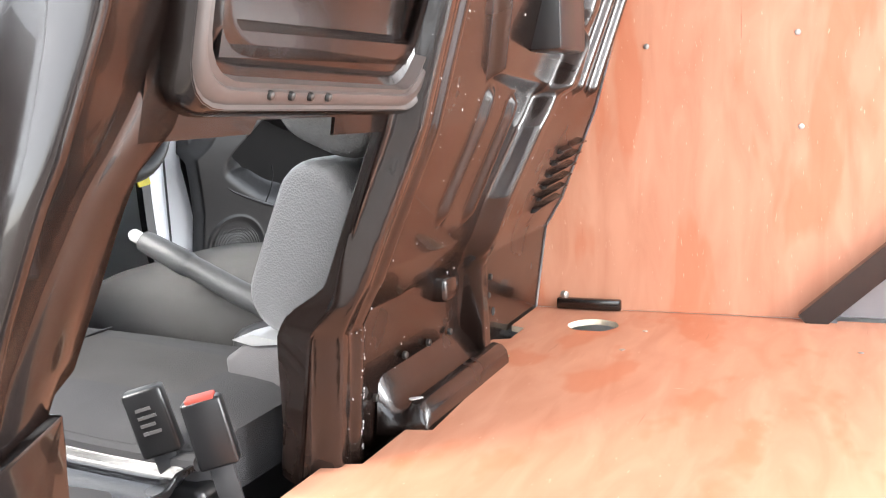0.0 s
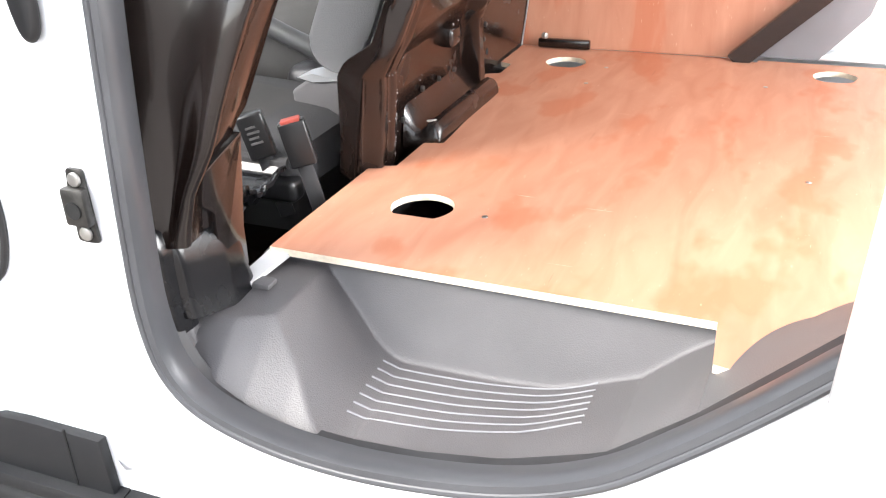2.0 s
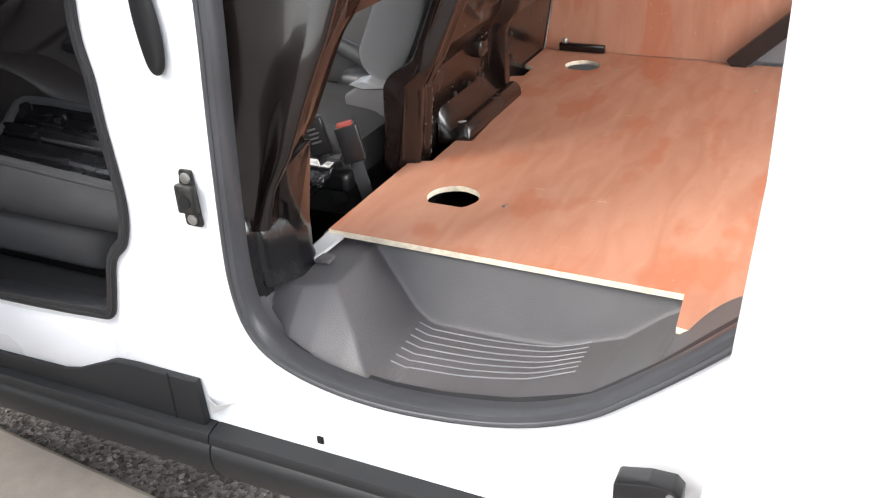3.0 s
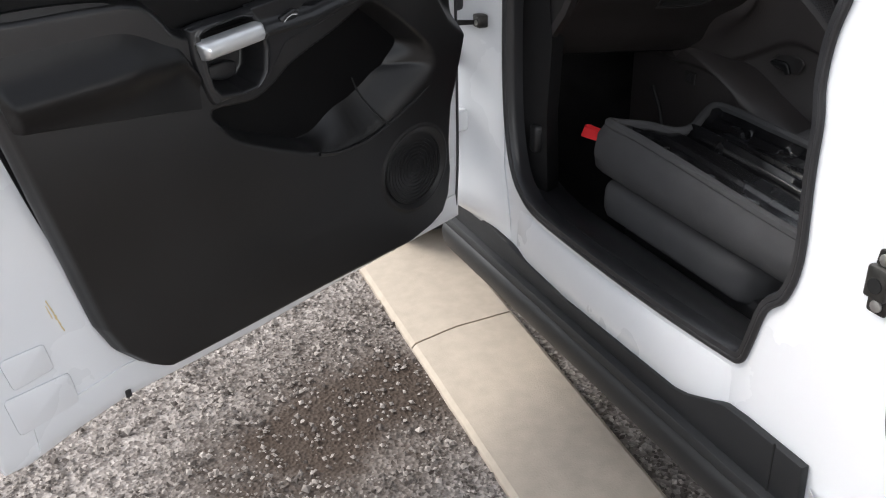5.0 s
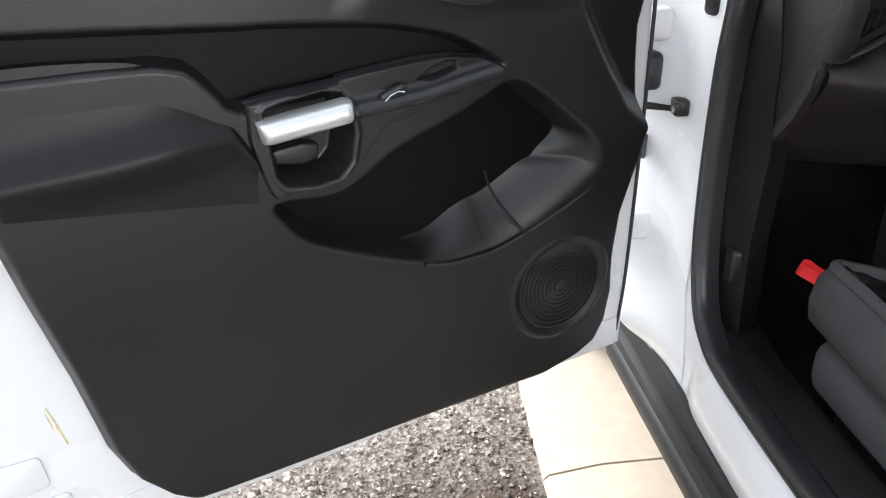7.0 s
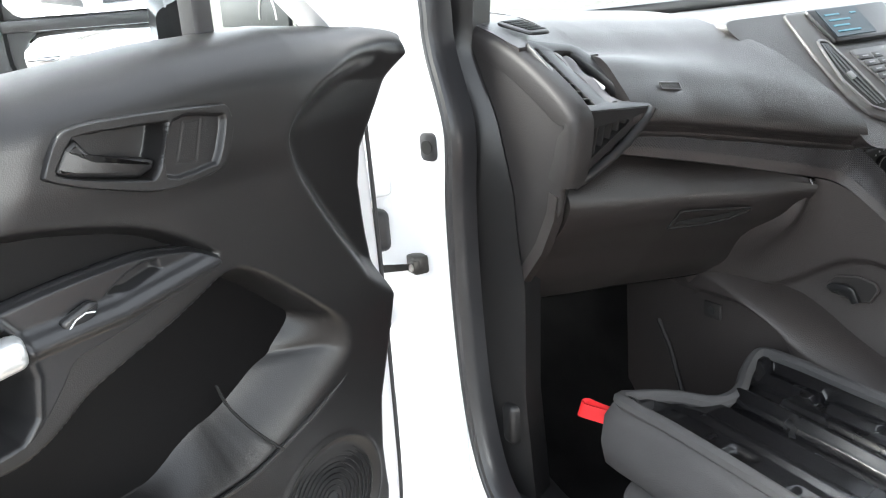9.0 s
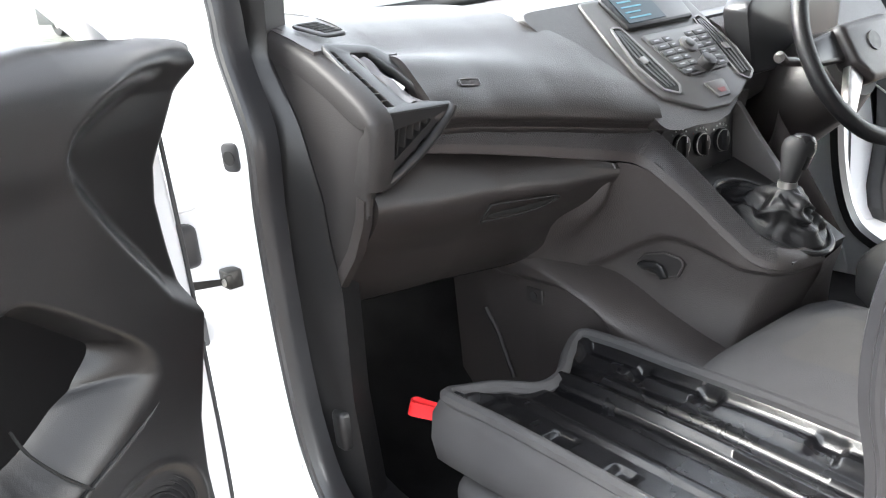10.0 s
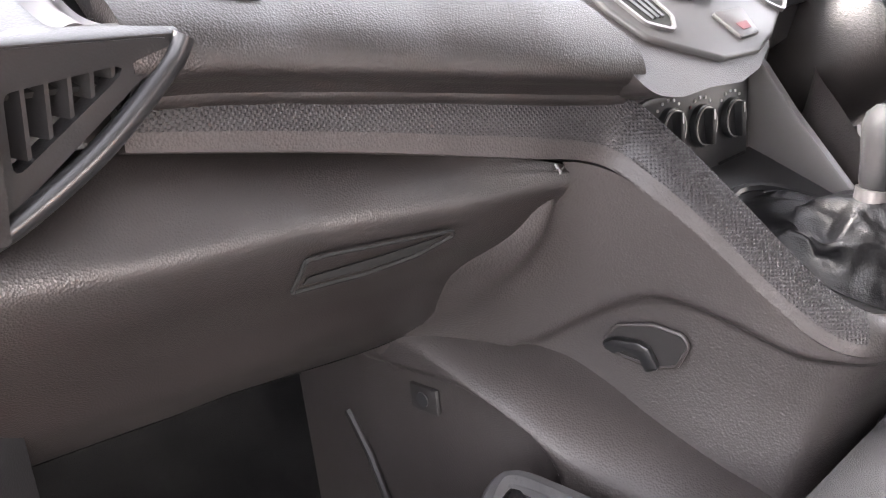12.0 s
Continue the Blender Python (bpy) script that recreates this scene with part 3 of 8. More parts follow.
def cladding():
    # front sill moulding, with a step up towards the pillar
    top = [(-1.86, 0.392), (-1.66, 0.390), (-1.36, 0.357), (-1.2, 0.348), (-0.80, 0.358), (-0.76, 0.368), (-0.70, 0.395), (-0.66, 0.410), (-0.61, 0.413), (-0.468, 0.412)]
    out = at_y(top + [(-0.462, 0.30), (-1.86, 0.30)], 0.40)
    part("sill_moulding", slab(B(), out, (0, -0.018, 0), bevel=0.004), CLAD, VAN, "dark grey plastic sill moulding")
    bm = rbox(B(), (-0.5315, 0.3805, 0.30), (-0.5285, 0.383, 0.418), 0.0)
    part("moulding_joint", bm, HOLE_SHADE, VAN)
    # ledge and skirt, along the whole side
    prof = [(0.40, 0.318), (0.372, 0.315), (0.352, 0.310), (0.346, 0.300), (0.347, 0.290), (0.354, 0.286), (0.346, 0.281), (0.340, 0.262), (0.346, 0.232), (0.366, 0.205), (0.40, 0.198)]
    joints = (-1.82, -0.445, 1.0, 2.0)
    for a, b in zip(joints, joints[1:]):
        rings = [[(x, 0.40 - (0.40 - y) * 0.7, z) for y, z in prof] for x in (a + 0.0015, a + 0.004, (a + b) / 2, b - 0.004, b - 0.0015)]
        part("skirt", loft(B(), rings), CLAD, VAN, "dark grey plastic side skirt", sharp=45)
    part("peeled_film", slab(B(), [Vector(q) for q in ((-0.458, 0.397, 0.372), (-0.425, 0.380, 0.374), (-0.388, 0.397, 0.381), (-0.430, 0.392, 0.352), (-0.452, 0.397, 0.336))], (0, -0.0015, 0)), WHITEPRINT, VAN, "peeling white protective film")
    part("sill_slot", rbox(B(), (-0.226, 0.3965, 0.336), (-0.214, 0.40, 0.351), 0.001, m=None), HOLE_SHADE, VAN)


cladding()


def sill_roll():
    """The painted sill under the front door leans in towards the seal."""
    rings = []
    for k in range(25):
        x = -1.46 + 0.80 * k / 24
        zt = lerp(((-1.46, 0.500), (-1.34, 0.487), (-1.10, 0.481), (-0.88, 0.485), (-0.66, 0.500)), x)
        e = ease(-1.46, -1.40, x) * ease(-0.66, -0.70, x)
        rings.append([(x, 0.402 - d * e, z) for d, z in ((0.0, 0.33), (0.012, 0.345), (0.013, 0.40), (0.011, 0.43), (0.007, zt - 0.03), (0.0, zt - 0.012))] + [(x, 0.43, zt - 0.004), (x, 0.43, 0.33)])
    part("sill_roll", loft(B(), rings), WHITE, VAN, "white painted rolled sill", sharp=60)


sill_roll()


def hinge_pillar():
    """The white hinge post with hinges, check strap, grommets and wiring boot."""
    sec = [(-1.515, 0.396), (-1.54, 0.384), (-1.575, 0.372), (-1.61, 0.335), (-1.64, 0.305), (-1.68, 0.295), (-1.74, 0.297), (-1.74, 0.40), (-1.52, 0.405)]
    rows = []
    for z in (0.350, 0.385, 0.42, 0.45, 0.48, 0.52, 0.56, 0.66, 0.8, 0.98, 1.12, 1.2, 1.3, 1.40):
        shift = lerp(((0.415, 0.035), (0.48, 0.02), (0.56, 0.0), (1.12, 0.0), (1.3, -0.045), (1.4, -0.03)), z)
        low = ease(0.345, 0.46, z)
        rows.append([(x + (shift if x > -1.60 else shift * 0.4), 0.399 + (y - 0.399) * low, z) for x, y in sec])
    part("hinge_post", loft(B(), rows), WHITE, VAN, "white painted door hinge post", sharp=50)
    part("hinge_post", loft(B(), [[(x, 2.50 - y, z) for x, y, z in r] for r in rows]), WHITE, VAN, "white painted door hinge post", sharp=50)
    part("check_strap", rbox(B(), (-1.588, 2.126, 0.900), (-1.556, 2.152, 0.930), 0.004), DARKMETAL, VAN)
    part("pillar_grommet", disc(B(), (-1.60, 2.165, 0.80), (-0.2, 0.9, 0), 0.023, 0.012, 20, 0.004), RUBBER, VAN)
    bm = B()
    rbox(bm, (-1.588, 0.348, 0.900), (-1.556, 0.374, 0.930), 0.004)
    rbox(bm, (-1.566, 0.344, 0.904), (-1.552, 0.356, 0.926), 0.003)
    strap = part("check_strap", bm, DARKMETAL, VAN, "black door check strap")
    bm = loft(B(), [[Vector((x, y - 0.003, z - h)), Vector((x + 0.003, y, z - h)), Vector((x + 0.003, y, z + h)), Vector((x, y - 0.003, z + h))] for x, y, z, h in ((-1.68, 0.245, 0.902, 0.016), (-1.64, 0.278, 0.905, 0.013), (-1.60, 0.308, 0.911, 0.007), (-1.567, 0.345, 0.9145, 0.005))])
    part("strap_arm", bm, DARKMETAL, strap)
    part("pivot", disc(B(), (-1.559, 0.344, 0.9145), (0, -1, 0), 0.006, 0.003, 12), STEEL, strap)
    g = part("grommet", slab(B(), fillet([(-1.560, 0.381, 1.083), (-1.530, 0.393, 1.083), (-1.530, 0.393, 1.128), (-1.560, 0.381, 1.128)], 0.012, 4), (0.003, -0.007, 0), bevel=0.003), RUBBER, VAN, "black rubber grommet")
    part("grommet_hole", disc(B(), (-1.542, 0.379, 1.105), (0.35, -1, 0), 0.011, 0.001, 16), HOLE_SHADE, g)
    part("pillar_grommet", disc(B(), (-1.614, 0.322, 0.825), (-0.6, -0.8, 0), 0.023, 0.008, 20, 0.004), RUBBER, VAN)
    for z in (1.055, 0.665):
        bm = B()
        rbox(bm, (-1.645, 0.290, z - 0.03), (-1.60, 0.345, z + 0.03), 0.012, 3)
        tube(bm, [(-1.628, 0.290, z - 0.036), (-1.628, 0.290, z + 0.036)], 0.014, 14)
        rbox(bm, (-1.69, 0.245, z - 0.018), (-1.645, 0.275, z + 0.018), 0.006)
        part("hinge", bm, WHITE, VAN, "white painted door hinge")
    # dark blocks on the post paint the shade in the gaps round the hinges
    for z0, z1 in ((1.085, 1.150), (1.010, 1.030), (0.60, 0.640), (0.695, 0.72)):
        part("hinge_gap_shade", rbox(B(), (-1.662, 0.286, z0), (-1.642, 0.302, z1), 0.003), HOLE_SHADE, VAN)
    bm = rbox(B(), (-1.645, 0.288, 0.935), (-1.60, 0.335, 1.005), 0.012, 3)
    boot = part("wiring_boot", bm, RUBBER, VAN, "ribbed black wiring boot")
    for k in range(4):
        part("boot_rib", rbox(B(), (-1.648, 0.284, 0.942 + 0.015 * k), (-1.598, 0.30, 0.949 + 0.015 * k), 0.003), RUBBER, boot)


hinge_pillar()


def bx(z):
    """How far back the bulkhead stands at a height."""
    return lerp(((0.50, -0.36), (0.60, -0.355), (0.78, -0.328), (0.84, -0.292), (1.03, -0.213), (1.25, -0.15), (1.5, -0.09), (1.8, -0.05)), z)


def inner_pillar():
    """The black B pillar from the door seal in to the edge of the hatch opening."""
    def edge(z):
        return lerp(((0.5, 0.588), (0.62, 0.586), (0.76, 0.60), (0.832, 0.578), (0.846, 0.560), (0.856, 0.588), (0.93, 0.598), (0.99, 0.605), (1.025, 0.614), (1.04, 0.640), (1.1, 0.66), (1.75, 0.66)), z)

    def ridge(z):
        return lerp(((0.5, 0.478), (0.76, 0.476), (0.92, 0.480), (1.0, 0.490), (1.12, 0.520), (1.75, 0.60)), z)

    def fold_line(z):
        return lerp(((0.6, 0.535), (0.78, 0.527), (0.87, 0.522), (0.94, 0.537), (1.01, 0.558), (1.06, 0.588), (1.12, 0.615), (1.75, 0.645)), z)
    rows = []
    for i in range(72):
        z = 0.700 + i * 0.0151
        e, r, f = edge(z), ridge(z), fold_line(z)
        b = bx(z)
        low = 1 - ease(0.70, 0.80, z)
        rx = b + 0.024 - 0.012 * low
        f = min(f, e - 0.012)
        pts = [(-0.350, 0.440), (-0.368, 0.452), (-0.362, 0.462)]
        for k in range(1, 7):
            t = k / 7
            pts.append((-0.352 + (rx - 0.012 + 0.352) * t, 0.466 + (r - 0.007 - 0.466) * t + 0.016 * math.sin(math.pi * t) * (1 - low)))
        pts += [(rx - 0.006, r - 0.004), (rx, r), (rx + 0.002, r + 0.007), (rx - 0.002, r + 0.014), (b + 0.004 + 0.3 * (rx - b), r + 0.6 * (f - r)), (b + 0.003, f - 0.004), (b - 0.002, f), (b - 0.003, f + 0.003), (b, f + 0.008), (b, e - 0.004), (b - 0.004, e), (b - 0.016, e)]
        rows.append([Vector((x, y, z)) for x, y in pts] + [Vector((-0.45, 0.56, z)), Vector((-0.45, 0.45, z))])
    p = part("inner_pillar", loft(B(), rows), BLACK, VAN, "glossy black painted inner pillar", sharp=60)
    # lower gusset plate between the foot and the load opening
    plate = [(0.512, 0.795), (0.575, 0.835), (0.592, 0.80), (0.606, 0.74), (0.618, 0.665), (0.630, 0.60), (0.560, 0.60), (0.545, 0.72), (0.515, 0.745)]
    part("gusset", slab(B(), fillet([Vector((bx(z) + 0.010, y, z)) for y, z in plate], [0.012, 0.004, 0, 0, 0, 0, 0, 0.02, 0.015], 4), (-0.02, 0, 0), bevel=0.003), BLACK, p, "brown-black gusset plate")
    part("gusset_slot", slab(B(), fillet([Vector((bx(z) + 0.0105, y, z)) for y, z in ((0.548, 0.752), (0.556, 0.757), (0.585, 0.715), (0.590, 0.68), (0.584, 0.682), (0.575, 0.712))], 0.004, 3), (0.0012, 0, 0)), HOLE_SHADE, p)
    lo = [Vector((-0.410, 0.462, 0)), Vector((-0.342, 0.470, 0)), Vector((-0.330, 0.560, 0)), Vector((-0.338, 0.622, 0)), Vector((-0.410, 0.622, 0))]
    rings = [fillet([q + Vector((dx if q.x > -0.37 else 0, dy if q.x > -0.37 and q.y > 0.6 else 0, z + (0.02 if q.y < 0.5 else 0.0))) for q in lo], 0.026, 6) for z, dx, dy in ((0.572, 0.010, 0.008), (0.592, 0.006, 0.006), (0.615, 0.002, 0.0), (0.650, 0.0, -0.006), (0.680, -0.004, -0.014), (0.700, -0.016, -0.03), (0.708, -0.04, -0.05))]
    part("pillar_foot", loft(B(), rings), SHELL, p, "glossy black pillar foot", sharp=60)
    rings = [fillet([Vector((x, y, z)) for x, y in ((-0.42, 0.442), (-0.350 + dx, 0.445), (-0.346 + dx, 0.500), (-0.42, 0.505))], 0.015, 5) for z, dx in ((0.572, 0.004), (0.63, 0.0), (0.69, -0.002), (0.725, -0.006), (0.738, -0.025))]
    part("foot_lobe", loft(B(), rings), SHELL, p, sharp=60)


inner_pillar()


def poly_sd(poly, x, y):
    """Distance inside a 2D outline (minus outside)."""
    best, inside = 1e9, False
    k = len(poly)
    for i in range(k):
        (ax, ay), (bx_, by) = poly[i], poly[(i + 1) % k]
        dx, dy = bx_ - ax, by - ay
        t = max(0.0, min(1.0, ((x - ax) * dx + (y - ay) * dy) / (dx * dx + dy * dy + 1e-12)))
        d = math.hypot(x - ax - t * dx, y - ay - t * dy)
        best = min(best, d)
        if (ay > y) != (by > y) and x < (bx_ - ax) * (y - ay) / (by - ay) + ax:
            inside = not inside
    return best if inside else -best


def seg_d(ax, ay, bx_, by, x, y):
    dx, dy = bx_ - ax, by - ay
    t = max(0.0, min(1.0, ((x - ax) * dx + (y - ay) * dy) / (dx * dx + dy * dy)))
    return math.hypot(x - ax - t * dx, y - ay - t * dy)


BULK = root("bulkhead", "black painted steel bulkhead with a load-through opening and hatch", "bulkhead", (-0.36, 1.3, 0.6))


def bulkhead():
    def relief(y, z):
        h = 0.0
        # hat-section posts
        yl = lerp(((0.56, 1.040), (0.75, 1.018), (0.82, 1.004), (0.90, 1.010), (1.0, 1.024), (1.3, 1.04)), z)
        h = 0.034 * ease(yl - 0.010, yl + 0.006, y) * (1 - ease(yl + 0.058, yl + 0.120, y)) * (1 - 0.10 * math.exp(-((y - yl - 0.035) / 0.012) ** 2))
        yc = lerp(((0.56, 1.60), (0.68, 1.545), (0.80, 1.495), (0.90, 1.495), (1.01, 1.53), (1.12, 1.60), (1.2, 1.66), (1.8, 1.74)), z)
        h = max(h, 0.036 * (1 - ease(0.014, 0.040, abs(y - yc))))
        # long pressed beads
        for y0, z0, y1, z1 in ((1.284, 0.902, 1.320, 1.055), (1.395, 0.888, 1.428, 1.045)):
            h = max(h, 0.010 * (1 - ease(0.002, 0.026, seg_d(y0, z0, y1, z1, y, z))))
        # raised upper panel and the step below the beads
        sd = poly_sd([(1.30, 1.09), (1.60, 1.06), (1.66, 1.5), (1.28, 1.5), (1.26, 1.2)], y, z)
        h += 0.02 * ease(-0.008, 0.012, sd)
        zs = 0.855 - 0.12 * (y - 1.1)
        h -= 0.018 * (1 - ease(zs - 0.02, zs + 0.004, z)) * ease(1.13, 1.17, y) * (1 - ease(1.46, 1.50, y))
        # tall beads at the far side
        for y0, z0, y1, z1 in ((1.785, 1.075, 1.87, 1.30), (1.895, 1.07, 1.965, 1.30)):
            h = max(h, 0.016 * (1 - ease(0.006, 0.018, seg_d(y0, z0, y1, z1, y, z))))
        return h

    def fn(u, v):
        y, z = 1.0 + u * 0.98, 0.56 + v * 1.2
        return Vector((bx(z) + relief(y, z), y, z))
    part("bulkhead_panel", sheet(B(), fn, 280, 320, (-0.004, 0, 0)), BLACK, BULK, "glossy black pressed steel bulkhead panel", sharp=60)
    rnd = random.Random(12)
    verts, faces = [], []
    for k in range(260):
        z = rnd.uniform(0.60, 1.3)
        y = (lerp(((0.56, 1.075), (0.80, 1.075), (1.0, 1.09), (1.3, 1.125)), z) + rnd.gauss(0.03, 0.022)) if rnd.random() < 0.6 else rnd.uniform(1.03, 1.75)
        r = rnd.choice((0.0006, 0.0009, 0.0013))
        q = Vector((bx(z) + relief(y, z) + 0.001, y, z))
        o = len(verts)
        for a in range(5):
            t = a * 1.2566 + rnd.random() * 0.6
            verts.append((q.x + 0.0003 * math.sin(9 * t), q.y + r * math.cos(t), q.z + 1.6 * r * math.sin(t)))
        faces.append([o + a for a in range(5)])
    me = bpy.data.meshes.new("dust_flecks")
    me.from_pydata(verts, [], faces)
    me.materials.append(WHITEPRINT)
    fl_ob = new("dust_flecks", me)
    fl_ob.parent = BULK
    fl_ob.matrix_parent_inverse = BULK.matrix_basis.inverted()
    fl_ob["label"], fl_ob["kind"] = "pale dust flecks on the paint", "stuff"
    # flange along the opening, turned in towards the cab
    def fl(u, v):
        z = 0.58 + v * 0.47
        low = 1 - ease(0.80, 0.85, z)
        return Vector((bx(z) + 0.002 - (0.018 + 0.036 * low) * (1 - u), 1.002 + (0.030 * (1 - ease(0.62, 0.80, z)) + 0.004) * (1 - u), z))
    part("opening_flange", sheet(B(), fl, 6, 50, (-0.003, 0.004, 0)), BLACK, BULK)
    # head strip above the opening, with a notch
    strip = [(0.60, 1.038), (0.742, 1.038), (0.748, 1.050), (0.885, 1.048), (0.888, 1.030), (1.0, 1.028), (1.0, 1.10), (0.60, 1.10)]
    part("head_strip", slab(B(), [Vector((bx(z), y, z)) for y, z in strip], (-0.004, 0, 0)), BLACK, BULK)
    # lifted hatch with its rim
    def hatch(inset, off, top=1.62):
        i = inset
        pts = [(0.622 + i, top), (0.612 + i, 1.056 + i), (1.035 - i, 1.046 + i), (1.062 - i, 1.12), (1.10 - i, 1.30), (1.12 - i, top)]
        return [Vector((bx(p.y) + off, p.x, p.y)) for p in fillet([Vector((a, b, 0)) for a, b in pts], [0, 0.05, 0.06, 0.05, 0.05, 0], 6)]
    h = part("hatch", loft(B(), [hatch(0.034, -0.002), hatch(0.0, -0.002), hatch(0.0, 0.018), hatch(0.005, 0.024)], cap=False, closed=False), BLACK, BULK, "black steel hatch with a stepped rounded rim", sharp=50)
    part("hatch_rim", loft(B(), [hatch(0.004, 0.0235), hatch(0.009, 0.020), hatch(0.012, 0.024), hatch(0.019, 0.0245), hatch(0.022, 0.020), hatch(0.026, 0.022), hatch(0.032, 0.008)], cap=False, closed=False), RIMGREY, h, "worn grey rubber hatch rim", sharp=50)
    part("hatch_step", loft(B(), [hatch(0.031, 0.009), hatch(0.040, 0.004), hatch(0.046, 0.012), hatch(0.058, 0.012)], cap=False, closed=False), BLACK, h, sharp=50)
    def panel(u, v):
        z = 1.10 + v * 0.52
        y = 0.665 + u * (lerp(((1.1, 1.00), (1.3, 1.05), (1.6, 1.07)), z) - 0.665)
        return Vector((bx(z) + 0.012 - 0.016 * ease(1.12, 1.135, z) * (1 - ease(1.32, 1.34, z)), y, z))
    part("hatch_skin", sheet(B(), panel, 20, 50, (-0.004, 0, 0)), BLACK, h)
    for k in range(4):
        y = 0.726 + 0.0315 * k
        part("rivet", disc(B(), (bx(1.068) + 0.024, y, 1.0705 - 0.001 * k), (1, 0, -0.3), 0.0045, 0.005, 12, 0.003), DARKMETAL, h)
    # rolled ledge at the foot: a gutter and a rounded bar, closed by a pressed end
    rows = []
    for y, k in ((1.196, 0.55), (1.204, 0.86), (1.214, 1.0), (1.30, 1.0), (1.42, 1.0), (1.53, 1.0), (1.546, 0.9)):
        prof = [(-0.346, 0.676), (-0.338, 0.648), (-0.326, 0.624), (-0.314, 0.617), (-0.306, 0.622), (-0.300, 0.634), (-0.290, 0.640), (-0.279, 0.637), (-0.271, 0.626), (-0.268, 0.610), (-0.269, 0.585), (-0.35, 0.585)]
        rows.append([Vector((x, y, 0.585 + (z - 0.585) * k)) for x, z in prof])
    part("foot_roll", loft(B(), rows), BLACK, BULK, "rolled steel foot ledge", sharp=50)
    part("worn_corner", slab(B(), [Vector((-0.292 + 0.010 * math.cos(a) * (1 + 0.3 * math.sin(3 * a)), 1.2115 + 0.007 * math.sin(a), 0.6395 + 0.002 * math.cos(a))) for a in [0.6 * k for k in range(10)]], (0, -0.001, 0.0015)), WHITEPRINT, BULK)
    # bracket, black relay box, louvres, bolt holes, tie-down bar
    bm = rbox(B(), (-0.345, 1.375, 0.742), (-0.308, 1.425, 0.782), 0.008, 3)
    br = part("bracket", bm, BLACK, BULK, "small black bracket")
    part("bracket_tab", rbox(B(), (-0.325, 1.425, 0.748), (-0.318, 1.455, 0.776), 0.002), BLACK, br)
    part("bracket_hole", disc(B(), (-0.3178, 1.441, 0.762), (1, 0, 0), 0.005, 0.0006, 10), HOLE_SHADE, br)
    bm = rbox(B(), (-0.185, 1.40, 1.125), (-0.118, 1.545, 1.34), 0.008, 2)
    part("vent_box", bm, SMOOTHPLASTIC, BULK, "matt black box on the bulkhead")
    for k in range(6):
        z = 0.838 + 0.0225 * k
        rec = part("louvre", rbox(B(), (-0.006, 0.0, -0.004), (0.004, 0.165, 0.004), 0.002, m=pose(bx(z) + 0.003, 1.775 + 0.006 * k, z, 4, 0, 0)), HOLE_SHADE, BULK)
        part("louvre_lip", rbox(B(), (0.0, 0.0, 0.0), (0.012, 0.165, 0.003), 0.001, m=pose(bx(z) + 0.001, 1.775 + 0.006 * k, z + 0.005, 4, 25, 0)), BLACK, rec)
    for y, z in ((1.150, 0.664), (1.67, 0.66)):
        part("bolt_hole", disc(B(), (bx(z) + 0.005, y, z), (1, 0, 0), 0.0085, 0.001, 12), HOLE_SHADE, BULK)
    for y, z in ((1.63, 0.70), (1.63, 0.735), (1.185, 0.645), (1.274, 0.684), (1.362, 0.680), (1.45, 0.676)):
        part("bolt", disc(B(), (bx(z) + 0.004, y, z), (1, 0, 0), 0.006, 0.006, 10, 0.002), DARKMETAL, BULK)
    part("tie_bar", rbox(B(), (-0.30, 1.955, 0.602), (-0.16, 1.972, 0.626), 0.004, m=None), BLACK, BULK)
    part("tie_bolt", disc(B(), (-0.285, 1.955, 0.635), (1, -0.5, 0), 0.008, 0.012, 10, 0.002), STEEL, BULK)


bulkhead()


def load_floor():
    """Steel floor under the ply, the shell round the load space, the roof."""
    part("floor_pan", rbox(B(), (-1.0, 0.72, 0.47), (2.0, 2.05, 0.50), 0.003), BLACK, VAN)
    part("roof", rbox(B(), (-1.30, 0.40, 1.80), (2.05, 2.14, 1.83), 0.01), WHITE, VAN)
    part("headlining", rbox(B(), (-1.25, 0.47, 1.765), (-0.1, 2.04, 1.785), 0.004), INNERGREY, VAN)
    # far side, with the driver's door opening and a white rear quarter
    far = [(-1.70, 0.26), (2.05, 0.26), (2.05, 1.80), (-1.1, 1.80), (-1.42, 1.62), (-1.70, 1.40)]
    hole = curve(at_y(FRONT_OPENING, 2.10), 3, True)
    part("far_side", slab(B(), at_y(far, 2.10), (0, 0.04, 0), (hole,)), WHITE, VAN, "white painted far body side")
    part("far_seal", ribbon(B(), hole, [(-0.03, -0.01), (0.004, -0.014), (0.006, 0.01), (-0.03, 0.012)], (0, 1, 0), True), RUBBER, VAN)


load_floor()


